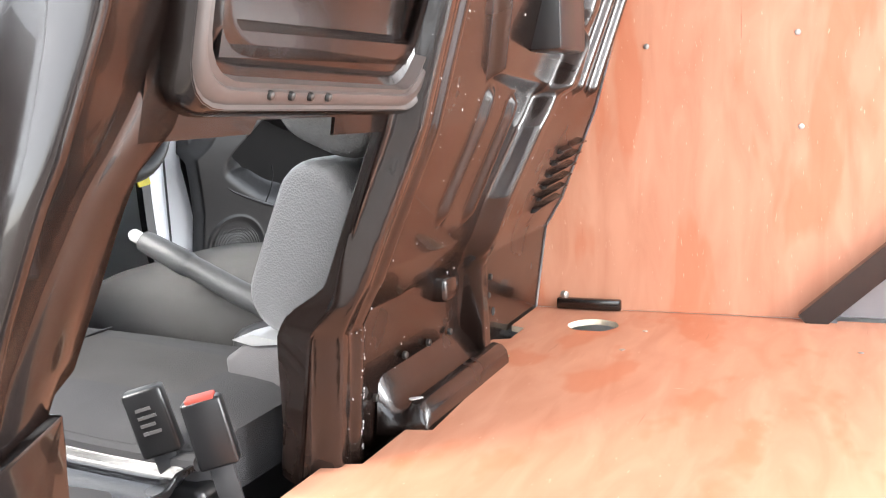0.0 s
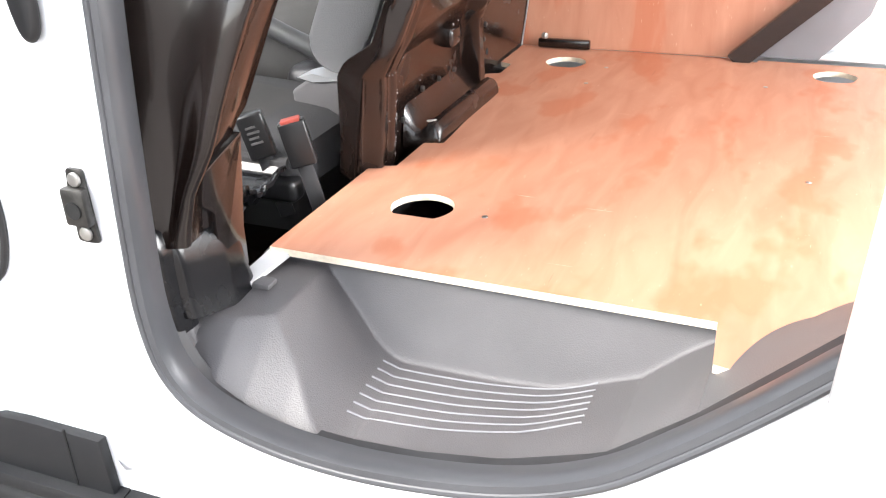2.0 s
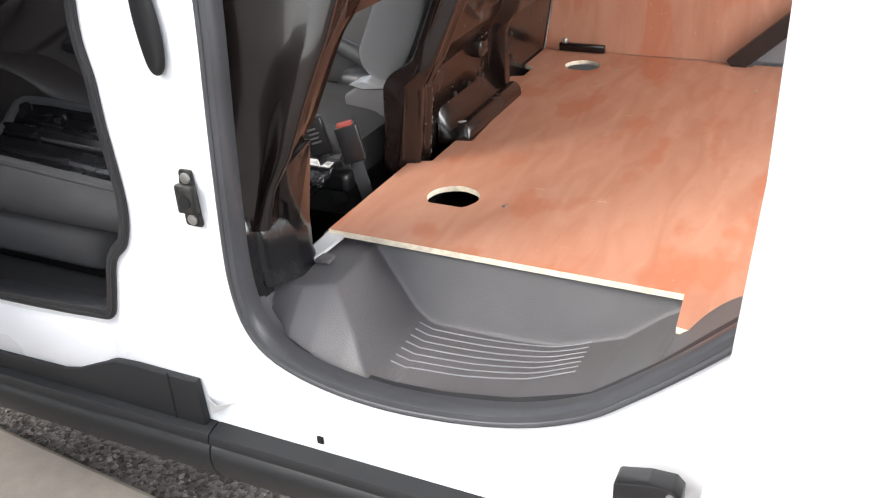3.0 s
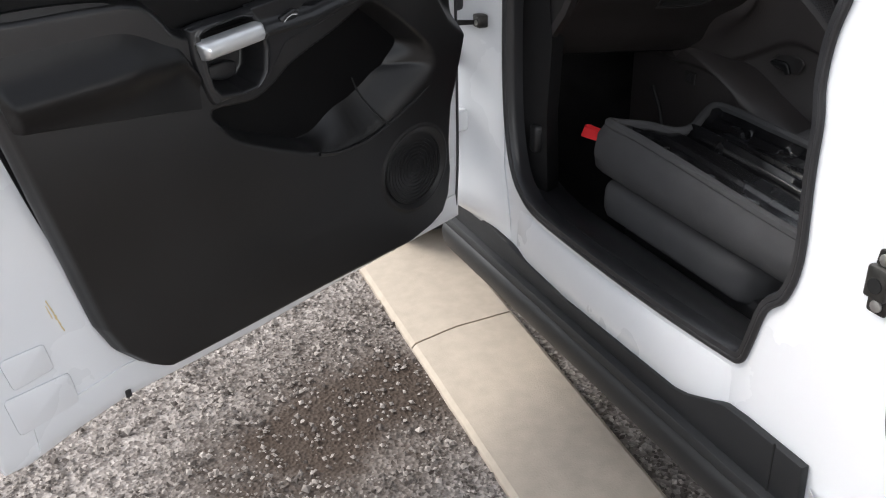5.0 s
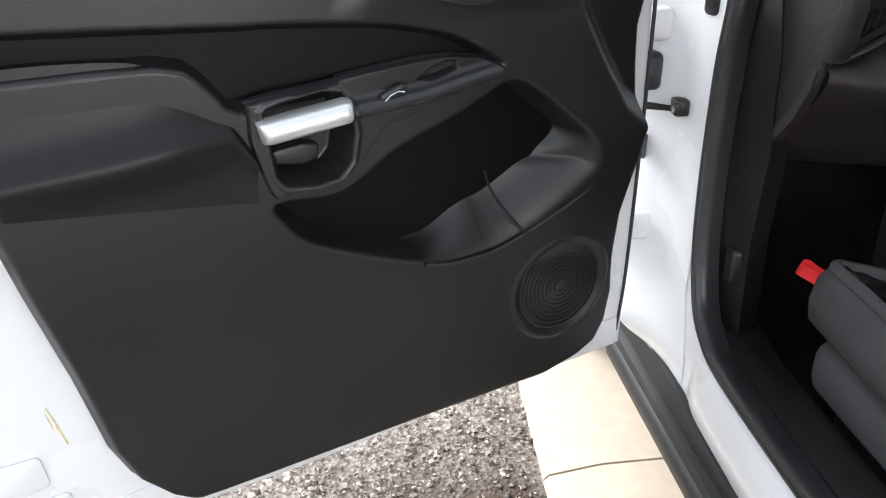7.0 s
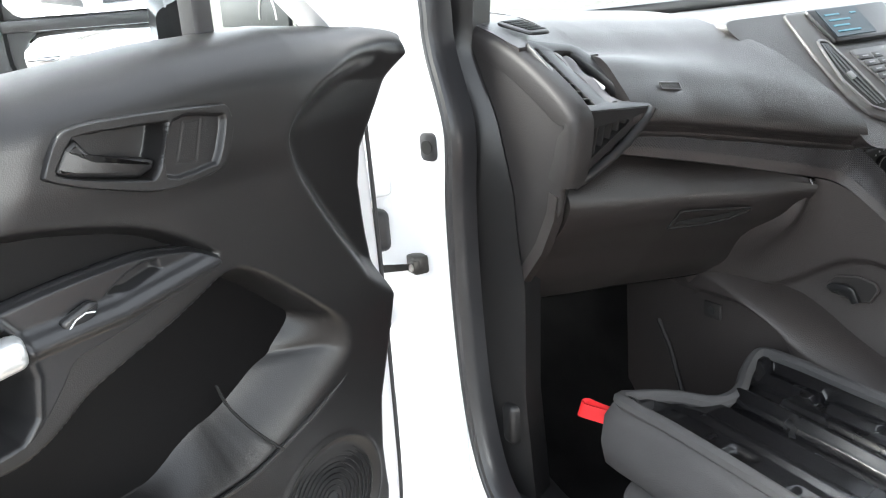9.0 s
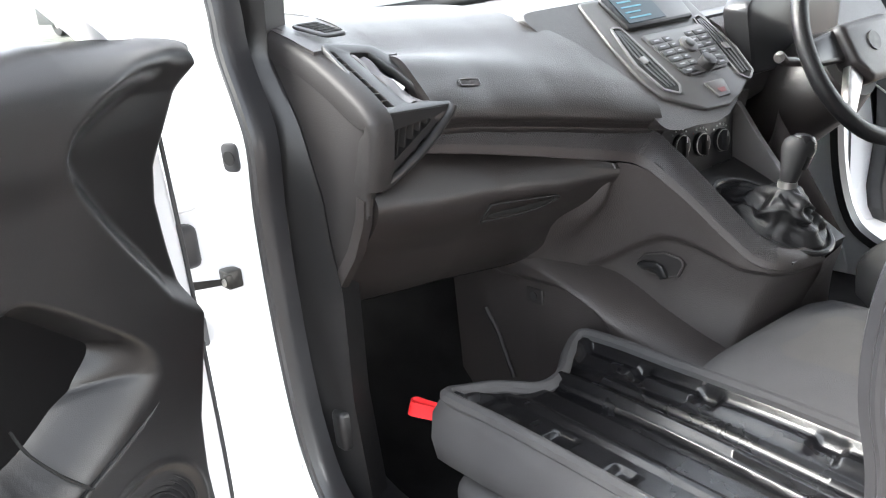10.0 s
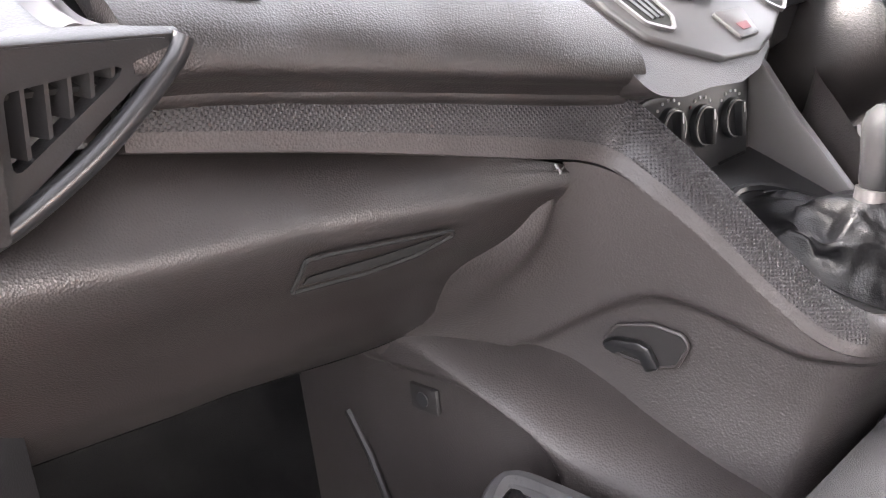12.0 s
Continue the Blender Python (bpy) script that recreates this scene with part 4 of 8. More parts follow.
def plywood_floor():
    z = 0.60
    out = [(-0.346, 0.688), (0.336, 0.682), (0.344, 0.581), (0.372, 0.576), (0.470, 0.742), (0.57, 0.86), (0.66, 0.98), (1.55, 1.0), (1.55, 1.975), (0.262, 1.975), (0.262, 1.955), (0.205, 1.957), (0.20, 1.978), (-0.35, 1.978),
           (-0.35, 1.80), (-0.318, 1.785), (-0.318, 1.70), (-0.35, 1.685), (-0.35, 1.64), (-0.325, 1.63), (-0.325, 1.60), (-0.28, 1.59), (-0.262, 1.20), (-0.30, 1.19), (-0.30, 1.06), (-0.346, 1.045)]
    def ring(cx, cy, r, flat):
        pts = []
        for k in range(30):
            a = 2 * math.pi * k / 30
            q = Vector((math.cos(a), math.sin(a), 0)) * r * (1 + 0.05 * noise.noise((math.cos(a) * 2 + cx * 9, math.sin(a) * 2, 0.0)))
            q.y = max(q.y, -flat * r)
            pts.append(Vector((cx + q.x, cy + q.y, z)))
        return pts
    holes = [ring(-0.178, 0.902, 0.054, 0.75), ring(-0.19, 1.838, 0.05, 0.9), ring(0.443, 1.87, 0.048, 0.9), ring(1.1, 1.5, 0.05, 0.9)]
    bm = slab(B(), [Vector((x, y, z)) for x, y in out], (0, 0, -0.012), holes)
    top = part("plywood_floor", bm, PLY)
    top.data.materials.append(PLYEDGE)
    for f in top.data.polygons:
        if abs(f.normal.z) < 0.5:
            f.material_index = 1
    tagged(top, "reddish plywood floor sheet with sawn round holes and scuffs", "plywood sheet")
    for x, y in ((-0.063, 0.895), (-0.081, 1.815), (-0.095, 1.673), (0.30, 1.75), (0.42, 1.2)):
        part("screw", disc(B(), (x, y, z - 0.001), (0, 0, 1), 0.0055, 0.002, 10, 0.001), STEEL, top)
    # fitting down in the hole that lies nearest to the door
    part("lashing_eye", tube(B(), [(-0.19, 0.90, 0.53), (-0.19, 0.90, 0.575)], [0.009, 0.006], 10), BRASS, VAN)
    part("lashing_ring", tube(B(), [Vector((-0.165 + 0.03 * math.cos(a * 0.5), 0.90 + 0.022 * math.sin(a * 0.5), 0.55 + 0.004 * math.sin(a))) for a in range(13)], 0.006, 8), DARKMETAL, VAN)


plywood_floor()


def plywood_wall():
    y = 1.98
    left = [(bx(z) + 0.004, z) for z in (1.70, 1.5, 1.25, 1.03, 0.9, 0.84, 0.78, 0.6)]
    out = left + [(0.198, 0.601), (0.30, 0.70), (0.39, 0.785), (0.43, 0.83), (0.452, 0.88), (0.462, 0.95), (0.47, 1.1), (0.47, 1.7)]
    w = part("plywood_wall", slab(B(), at_y(out, y), (0, 0.009, 0)), PLY)
    tagged(w, "orange-red plywood lining panel with damp handling stains", "plywood panel")
    for x, z in ((0.181, 1.158), (-0.105, 1.149), (0.19, 0.98)):
        part("screw", disc(B(), (x, y + 0.0005, z), (0, -1, 0), 0.006, 0.0025, 10, 0.001), STEEL, w)
    # folded brace along the slanting edge, and the panels behind it
    line = [Vector((x, 1.955, z)) for x, z in ((0.205, 0.60), (0.305, 0.695), (0.395, 0.78), (0.445, 0.835), (0.475, 0.90), (0.487, 1.0), (0.49, 1.7))]
    part("slanting_brace", ribbon(B(), curve(line, 5), [(-0.012, -0.028), (0.02, -0.028), (0.022, 0.02), (-0.012, 0.02)], (0, 1, 0)), BLACK, VAN, "dark brown slanting body brace")
    grey = [(0.235, 0.605), (0.40, 0.605), (0.50, 0.72), (0.56, 0.95), (0.56, 1.5), (0.49, 1.5), (0.485, 0.92), (0.44, 0.82)]
    part("grey_quarter_trim", slab(B(), at_y(grey, 1.985), (0, 0.01, 0), bevel=0.003), INNERGREY, VAN, "grey plastic quarter trim")
    part("white_quarter", slab(B(), at_y([(0.38, 0.615), (1.6, 0.615), (1.6, 1.7), (0.5, 1.7)], 2.03), (0, 0.012, 0), bevel=0.003), WHITE, VAN)
    part("quarter_ledge", rbox(B(), (0.40, 1.985, 0.605), (0.62, 2.03, 0.622), 0.006), WHITE, VAN)


plywood_wall()


SILL_IN = ((-0.357, 0.624), (-0.351, 0.573), (-0.318, 0.515), (-0.26, 0.478), (-0.20, 0.458), (-0.10, 0.452), (0.0, 0.458), (0.117, 0.478), (0.244, 0.523), (0.343, 0.604), (0.454, 0.714), (0.60, 0.858))


def sill_in(x):
    """Height of the inner edge of the sliding door seal."""
    return lerp(SILL_IN, x)


def ramp(x, y):
    """The smooth rear part of the step, which climbs with the seal and falls away inwards."""
    return sill_in(x) - lerp(((0.30, 0.12), (0.36, 0.16), (0.452, 0.38), (0.60, 0.60)), x) * (y - 0.45)


def step_tray():
    """The moulded entry step in the sliding door opening."""
    def smax(a, b, k):
        h = max(k - abs(a - b), 0.0) / k
        return max(a, b) + h * h * k * 0.25
    def smin(a, b, k):
        return -smax(-a, -b, k)
    def height(x, y):
        floor = smax(0.4475, ramp(x, y) - 0.003, 0.02) if x > -0.1 else 0.4475
        floor = smax(floor, 0.4475 + 1.12 * (-0.138 - x), 0.035)
        block = smin(0.576, sill_in(max(x, -0.30)) + 0.002 + 1.0 * (y - 0.45), 0.005)
        z = smin(block, floor, 0.004) if x < 0.0 else floor
        z = smax(z, 0.4475 + 3.6 * (y - 0.668), 0.012)
        z = smin(z, 0.578, 0.010) if x < 0.34 else z
        # lip that runs down to the seal
        return smax(z, sill_in(x) - 0.004 - 1.1 * max(0.0, y - 0.452), 0.006)
    def fn(u, v):
        x = -0.37 + u * 0.71
        y = 0.440 + 0.285 * v
        return Vector((x, y, height(x, y)))
    tray = root("entry_step", "moulded dark grey plastic entry step with ribbed tread", "step", (0.0, 0.58, 0.43))
    part("tray", sheet(B(), fn, 170, 100, (0, 0, -0.006)), STEPPLASTIC, tray, sharp=60)
    def rear(u, v):
        x = 0.340 + u * 0.24
        y = 0.440 + v * 0.50
        return Vector((x, y, max(ramp(x, y) - 0.003, 0.50)))
    part("rear_ramp", sheet(B(), rear, 30, 40, (0, 0, -0.006)), STEPPLASTIC, tray, "smooth dark sill ramp", sharp=60)
    for k in range(7):
        t = k / 6
        y0, y1 = 0.520 + 0.128 * t, 0.562 + 0.112 * t
        line = []
        for q in range(13):
            x = -0.134 - 0.005 * t + 0.325 * q / 12
            y = y0 + (y1 - y0) * (q / 12) ** 1.6 - 0.003 * math.sin(math.pi * q / 12)
            line.append(Vector((x, y, height(x, y) + 0.0006)))
        part("tread_rib", tube(B(), line, 0.0017, 6), INNERGREY, tray)
    # black weather strip between seal and tray
    line = [Vector((x, 0.446, sill_in(x) + 0.001)) for x in [-0.352 + 0.02 * k for k in range(46)]]
    part("weather_strip", ribbon(B(), line, [(-0.012, -0.004), (0.016, -0.004), (0.018, 0.004), (-0.012, 0.004)], (0, 1, 0)), RUBBER, tray)
    # pale packing strip at the end of the ply
    part("packing_strip", slab(B(), [Vector(p) for p in ((-0.352, 0.60, 0.578), (-0.325, 0.60, 0.578), (-0.312, 0.69, 0.586), (-0.350, 0.70, 0.586))], (0, 0, 0.007)), WHITEPRINT, VAN)
    part("ledge_clip", rbox(B(), (-0.330, 0.600, 0.574), (-0.296, 0.628, 0.584), 0.004), STEPPLASTIC, tray)
    part("ledge_screw", disc(B(), (-0.338, 0.618, 0.575), (0, 0, 1), 0.007, 0.008, 10, 0.002), STEEL, tray)


step_tray()


def sliding_door():
    """The white sliding door, run back along the side of the van."""
    d = root("sliding_door", "white sliding side door run back open", "van door", (0.9, 0.30, 0.5))
    out = fillet(at_y([(0.478, 1.70), (0.473, 1.0), (0.455, 0.70), (0.44, 0.50), (0.46, 0.36), (1.6, 0.36), (1.6, 1.70)], 0.25), [0.05, 0, 0, 0.02, 0.06, 0.1, 0.1], 5)
    part("door_skin", slab(B(), out, (0, 0.06, 0), bevel=0.012, seg=3), WHITE, d)
    bm = slab(B(), fillet(at_y([(0.318, 0.486), (0.365, 0.497), (0.40, 0.498), (0.412, 0.486), (0.412, 0.445), (0.318, 0.445)], 0.33), 0.006, 3), (0, 0.04, 0), bevel=0.003)
    part("roller_bracket", bm, SMOOTHPLASTIC, d, "black lower roller bracket")
    part("roller", disc(B(), (0.398, 0.329, 0.487), (0, -1, 0), 0.006, 0.003, 12), STEEL, d)


sliding_door()


# ---- the rest of the van's shell, plain ----
def van_shell():
    nose = [[Vector((x, y, z)) for y, z in ((0.42, 0.40), (0.40, 0.95), (0.50, h), (1.25, h + 0.04), (2.0, h), (2.10, 0.95), (2.08, 0.40))] for x, h in ((-2.20, 1.14), (-2.35, 1.12), (-2.50, 1.07), (-2.62, 1.0), (-2.70, 0.90))]
    part("bonnet", loft(B(), nose), WHITE, VAN, "white bonnet and wings", sharp=40)
    part("front_bumper", rbox(B(), (-2.78, 0.42, 0.28), (-2.55, 2.08, 0.72), 0.06, 3), CLAD, VAN, "dark grey front bumper")
    for x in (-2.40, 1.35):
        for y, out in ((0.47, -1), (2.03, 1)):
            t = part("wheel", disc(B(), (x, y - out * 0.10, 0.315), (0, out, 0), 0.315, 0.20, 36, 0.03), TYRE, VAN, "black tyre")
            part("rim", disc(B(), (x, y + out * 0.088, 0.315), (0, out, 0), 0.20, 0.02, 24, 0.008), STEEL, t, "steel wheel")


van_shell()


# ---- the open front door; s runs from the hinge to the latch, w towards the cab, z up ----
DOOR_M = Matrix(((0.373, 0.928, 0, -0.373 * 0.95 - 0.928 * 1.247), (-0.928, 0.373, 0, 0.928 * 0.95 - 0.373 * 1.247), (0, 0, 1, 0), (0, 0, 0, 1)))
FDOOR = root("front_door", "white van front door standing open with black trim panel", "van door", m=DOOR_M)


def dpart(name, bm, mat, parent=None, label="", sharp=40):
    return part(name, bm, mat, parent or FDOOR, label, sharp, local=True)


def sw(pts, w):
    return [Vector((s, w, z)) for s, z in pts]


INSERT = [(1.20, 1.185), (0.865, 1.166), (0.80, 1.163), (0.733, 1.157), (0.66, 1.149), (0.607, 1.139), (0.55, 1.124), (0.505, 1.102), (0.469, 1.076), (0.463, 1.062), (0.60, 1.06), (0.731, 1.05), (0.86, 1.05), (0.90, 1.09), (0.955, 1.120), (1.19, 1.13)]
POCKET = [(0.819, 0.918), (0.802, 0.882), (0.766, 0.844), (0.68, 0.802), (0.576, 0.760), (0.520, 0.746), (0.456, 0.746), (0.390, 0.770), (0.308, 0.822), (0.264, 0.858), (0.256, 0.88), (0.266, 0.908), (0.305, 0.944), (0.375, 1.003), (0.425, 1.036), (0.455, 1.038), (0.50, 1.018), (0.538, 1.002), (0.60, 0.980), (0.645, 0.962), (0.68, 0.938), (0.71, 0.922), (0.742, 0.915)]
CORNER = [(0.06, 1.292), (0.162, 1.282), (0.232, 1.257), (0.274, 1.240), (0.314, 1.216), (0.335, 1.193), (0.339, 1.168), (0.321, 1.121), (0.285, 1.061), (0.246, 1.005), (0.193, 0.941), (0.06, 0.90)]
def rounded(poly, n=3):
    """A flat outline made smooth."""
    return [(q.x, q.y) for q in curve([Vector((a, b, 0)) for a, b in poly], n, True)]


INSERT, POCKET, CORNER = rounded(INSERT), rounded(POCKET), rounded(CORNER)
SPEAKER = (0.300, 0.640, 0.092)
SW_TOP = ((0.465, 1.066), (0.485, 1.079), (0.532, 1.089), (0.577, 1.092), (0.661, 1.087), (0.745, 1.078), (0.814, 1.073), (0.852, 1.067))
SW_LOW = ((0.465, 1.057), (0.470, 1.051), (0.476, 1.048), (0.538, 1.031), (0.601, 1.015), (0.645, 1.007), (0.66, 0.999), (0.672, 0.983), (0.708, 0.945), (0.742, 0.934), (0.797, 0.930), (0.823, 0.931), (0.841, 0.975), (0.852, 1.015))
SWITCH = [p for p in SW_TOP] + [p for p in reversed(SW_LOW)]
RL_TOP = ((0.422, 1.213), (0.427, 1.229), (0.445, 1.234), (0.545, 1.239), (0.608, 1.238), (0.628, 1.230), (0.641, 1.211), (0.648, 1.196))
RL_LOW = ((0.422, 1.205), (0.431, 1.184), (0.448, 1.163), (0.493, 1.155), (0.524, 1.155), (0.561, 1.163), (0.609, 1.177), (0.638, 1.188), (0.648, 1.194))
def eased(tab, n=4):
    """A look-up table with a smooth line through its points."""
    out = []
    for q in curve([Vector((a, b, 0)) for a, b in tab], n):
        if not out or q.x > out[-1][0] + 1e-5:
            out.append((q.x, q.y))
    return tuple(out)


SW_TOP, SW_LOW = eased(SW_TOP), eased(SW_LOW)
SWITCH = [p for p in SW_TOP] + [p for p in reversed(SW_LOW)]


def grow(pts):
    return tuple((0.539 + (s - 0.535) * 1.05, 1.200 + (z - 1.197) * 1.06) for s, z in pts)


RL_TOP, RL_LOW = eased(grow(RL_TOP)), eased(grow(RL_LOW))
RELEASE = [p for p in RL_TOP] + [p for p in reversed(RL_LOW)]


def field(s0, s1, top, low, relief, nu, nv, thick=-0.01):
    """A moulded panel: relief(s, z) over the outline between two edges."""
    def fn(u, v):
        s = s0 + u * (s1 - s0)
        a, b = lerp(low, s), lerp(top, s)
        z = a + v * (b - a)
        return Vector((s, relief(s, z), z))
    return sheet(B(), fn, nu, nv, (0, thick, 0))


def door_trim():
    left = ((0.43, 0.36), (0.446, 0.30), (0.462, 0.235), (0.483, 0.197), (0.522, 0.177), (0.584, 0.168), (0.66, 0.175), (0.752, 0.178), (0.836, 0.166), (0.904, 0.155), (0.936, 0.148), (1.0, 0.157), (1.079, 0.165), (1.127, 0.157), (1.18, 0.130), (1.22, 0.105), (1.25, 0.080), (1.262, 0.070), (1.31, 0.066))
    right = ((0.425, 0.88), (0.43, 0.92), (0.437, 0.963), (0.450, 0.990), (0.465, 1.012), (0.51, 1.052), (0.57, 1.078), (0.705, 1.108), (0.85, 1.145), (0.95, 1.168), (1.051, 1.190), (1.14, 1.212), (1.3, 1.24))
    def low(s):
        return lerp(((0.21, 0.447), (0.33, 0.447), (0.583, 0.442), (0.849, 0.432), (0.93, 0.430), (1.1, 0.430)), s)
    def high(s):
        return lerp(((0.06, 1.287), (0.115, 1.296), (0.30, 1.313), (0.477, 1.308), (0.66, 1.290), (1.24, 1.29)), s)
    def relief(s, z):
        w = 0.0
        w -= 0.040 * (1 - ease(0.60, 0.98, z))
        # the top edge rolls to the glass; a soft break runs up from the insert
        k = min(max((z - high(s) + 0.066) / 0.066, 0.0), 0.999)
        w -= 0.085 * (1 - math.sqrt(1 - k * k))
        w += 0.007 * ease(0.72, 0.66, s + (z - 1.2) * 0.45) * ease(1.13, 1.19, z) * ease(1.29, 1.24, z)
        w += 0.006 * ease(0.40, 0.30, s) * ease(1.0, 1.15, z) * ease(1.29, 1.22, z)
        w -= 0.030 * ease(0.0, 0.018, poly_sd(INSERT, s, z))
        sd = poly_sd(POCKET, s, z)
        wide = 0.022 + 0.085 * ease(0.60, 0.47, s) * ease(0.94, 0.87, z)
        w -= 0.070 * ease(-0.004, wide, sd)
        c = poly_sd(CORNER, s, z)
        w -= 0.046 * ease(-0.003, 0.040, c) ** 0.8 * ease(high(s) - 0.006, high(s) - 0.075, z)
        ds = math.hypot(s - SPEAKER[0], z - SPEAKER[1])
        w += 0.004 * (1 - ease(0.0, 0.007, abs(ds - SPEAKER[2] - 0.007)))
        w -= 0.004 * (1 - ease(SPEAKER[2] - 0.008, SPEAKER[2] + 0.001, ds))
        # the switch panel and the release handle sit in sunk seats
        w -= 0.075 * ease(0.007, 0.012, poly_sd(SWITCH, s, z))
        r = poly_sd(RELEASE, s, z)
        w -= 0.045 * ease(0.005, 0.010, r)
        return w
    nu, nv = 270, 230
    def fn(u, v):
        zc = 0.430 + v * (1.30 - 0.430)
        l, r = lerp(left, zc), lerp(right, zc)
        s = l + u * (r - l)
        z = low(s) + v * (high(s) - low(s))
        edge = min((s - l), (r - s), z - low(s))
        return Vector((s, relief(s, z) - 0.030 * (1 - ease(0.0, 0.018, edge)) ** 2 * ease(high(s) - 0.006, high(s) - 0.03, z), z))
    dpart("trim_panel", sheet(B(), fn, nu, nv, (0, -0.015, 0)), DOORPLASTIC, None, "black moulded plastic door trim", 60)
    dpart("trim_insert", slab(B(), sw(INSERT, -0.036), (0, 0.0095, 0)), INSERTMAT, None, "smooth black door insert")
    # flat dark sheet paints the shade of a deeper pocket
    floor_w = [Vector((a, -0.062 - 0.040 * (1 - ease(0.60, 0.98, z)), z)) for a, z in POCKET]
    dpart("pocket_shade", slab(B(), floor_w, (0, 0.002, 0)), INSERTMAT, None, "near-black sheet for the shade deep in the door pocket")
    def back(u, v):
        zc = 0.430 + v * 0.870
        l, r = lerp(left, zc), lerp(right, zc)
        s = l + 0.008 + u * (r - l - 0.016)
        return Vector((s, -0.081, low(s) + 0.008 + v * (high(s) - low(s) - 0.062)))
    dpart("trim_back", sheet(B(), back, 30, 30, (0, -0.008, 0)), SMOOTHPLASTIC)


def door_shell():
    out = sw([(0.10, 0.432), (0.34, 0.432), (0.553, 0.408), (0.74, 0.394), (1.04, 0.388), (1.14, 0.372), (1.24, 0.348), (1.285, 0.350), (1.297, 0.40), (1.297, 0.65), (1.25, 0.86), (1.235, 1.05), (1.24, 1.232), (0.112, 1.232), (0.10, 0.9)], -0.16)
    sh = dpart("door_shell", slab(B(), out, (0, 0.075, 0), bevel=0.012, seg=3), WHITE, None, "white painted door shell")
    # inner flange that tapers to the bottom edge
    fl = [[(s, -0.085, z + 0.012), (s, -0.078, z + 0.03), (s, -0.082, z + 0.075), (s, -0.10, z + 0.08)] for s, z in ((0.12, 0.425), (0.553, 0.405), (0.74, 0.392), (1.04, 0.386), (1.14, 0.37), (1.22, 0.352))]
    dpart("bottom_flange", loft(B(), [[Vector(p) for p in r] for r in fl]), WHITE, sh)
    rnd = random.Random(8)
    for s0, z0, s1, z1, wd in ((1.146, 0.650, 1.141, 0.632, 0.0016), (1.141, 0.632, 1.134, 0.606, 0.0026), (1.134, 0.606, 1.127, 0.580, 0.0018), (1.148, 0.640, 1.142, 0.612, 0.0012)):
        a, b = Vector((s0, -0.0848, z0)), Vector((s1, -0.0848, z1))
        side = (b - a).cross(Vector((0, 1, 0))).normalized()
        ring = [a.lerp(b, k / 6) + side * wd * rnd.uniform(0.2, 1.0) for k in range(7)] + [a.lerp(b, k / 6) - side * wd * rnd.uniform(0.2, 1.0) for k in range(6, -1, -1)]
        dpart("sealant_smear", slab(B(), ring, (0, 0.0008, 0)), OCHRE, sh, "old yellow sealant smear")
    for a, b in (((1.16, 0.52), (1.235, 0.575)), ((1.13, 0.43), (1.245, 0.50))):
        o = fillet(sw([(a[0], a[1]), (b[0], a[1] - 0.01), (b[0] + 0.012, b[1]), (a[0] + 0.008, b[1])], -0.085), 0.01, 4)
        dpart("pressing", slab(B(), o, (0, 0.004, 0), bevel=0.003), WHITE, sh)
    dpart("latch", slab(B(), fillet(sw([(1.185, 0.846), (1.211, 0.847), (1.219, 0.868), (1.184, 0.868)], -0.084), 0.003, 3), (0, 0.004, 0), bevel=0.0015), STEEL, sh, "dark steel door latch")
    dpart("latch_mouth", slab(B(), fillet(sw([(1.188, 0.851), (1.210, 0.852), (1.216, 0.865), (1.187, 0.865)], -0.0803), 0.002, 2), (0, 0.0012, 0)), HOLE_SHADE, sh)
    for s, z in ((1.233, 0.90), (1.226, 0.925)):
        dpart("latch_screw", disc(B(), (s, -0.085, z), (0, 1, 0), 0.006, 0.003, 10, 0.001), DARKMETAL, sh)
    # black edge seal that also paints the shade in the gap to the post
    dpart("edge_seal_shade", tube(B(), curve([(0.118, -0.084, 0.47), (0.108, -0.084, 0.60), (0.106, -0.084, 0.90), (0.108, -0.084, 1.10), (0.112, -0.084, 1.25)], 6), 0.0035, 10), RUBBER, sh, "thin black seal line, also the shade of the hinge gap")
    for s, z in ((1.043, 0.403), (0.345, 0.440)):
        dpart("drain_plug", rbox(B(), (s - 0.006, -0.079, z - 0.007), (s + 0.006, -0.074, z + 0.009), 0.002), RUBBER, sh)


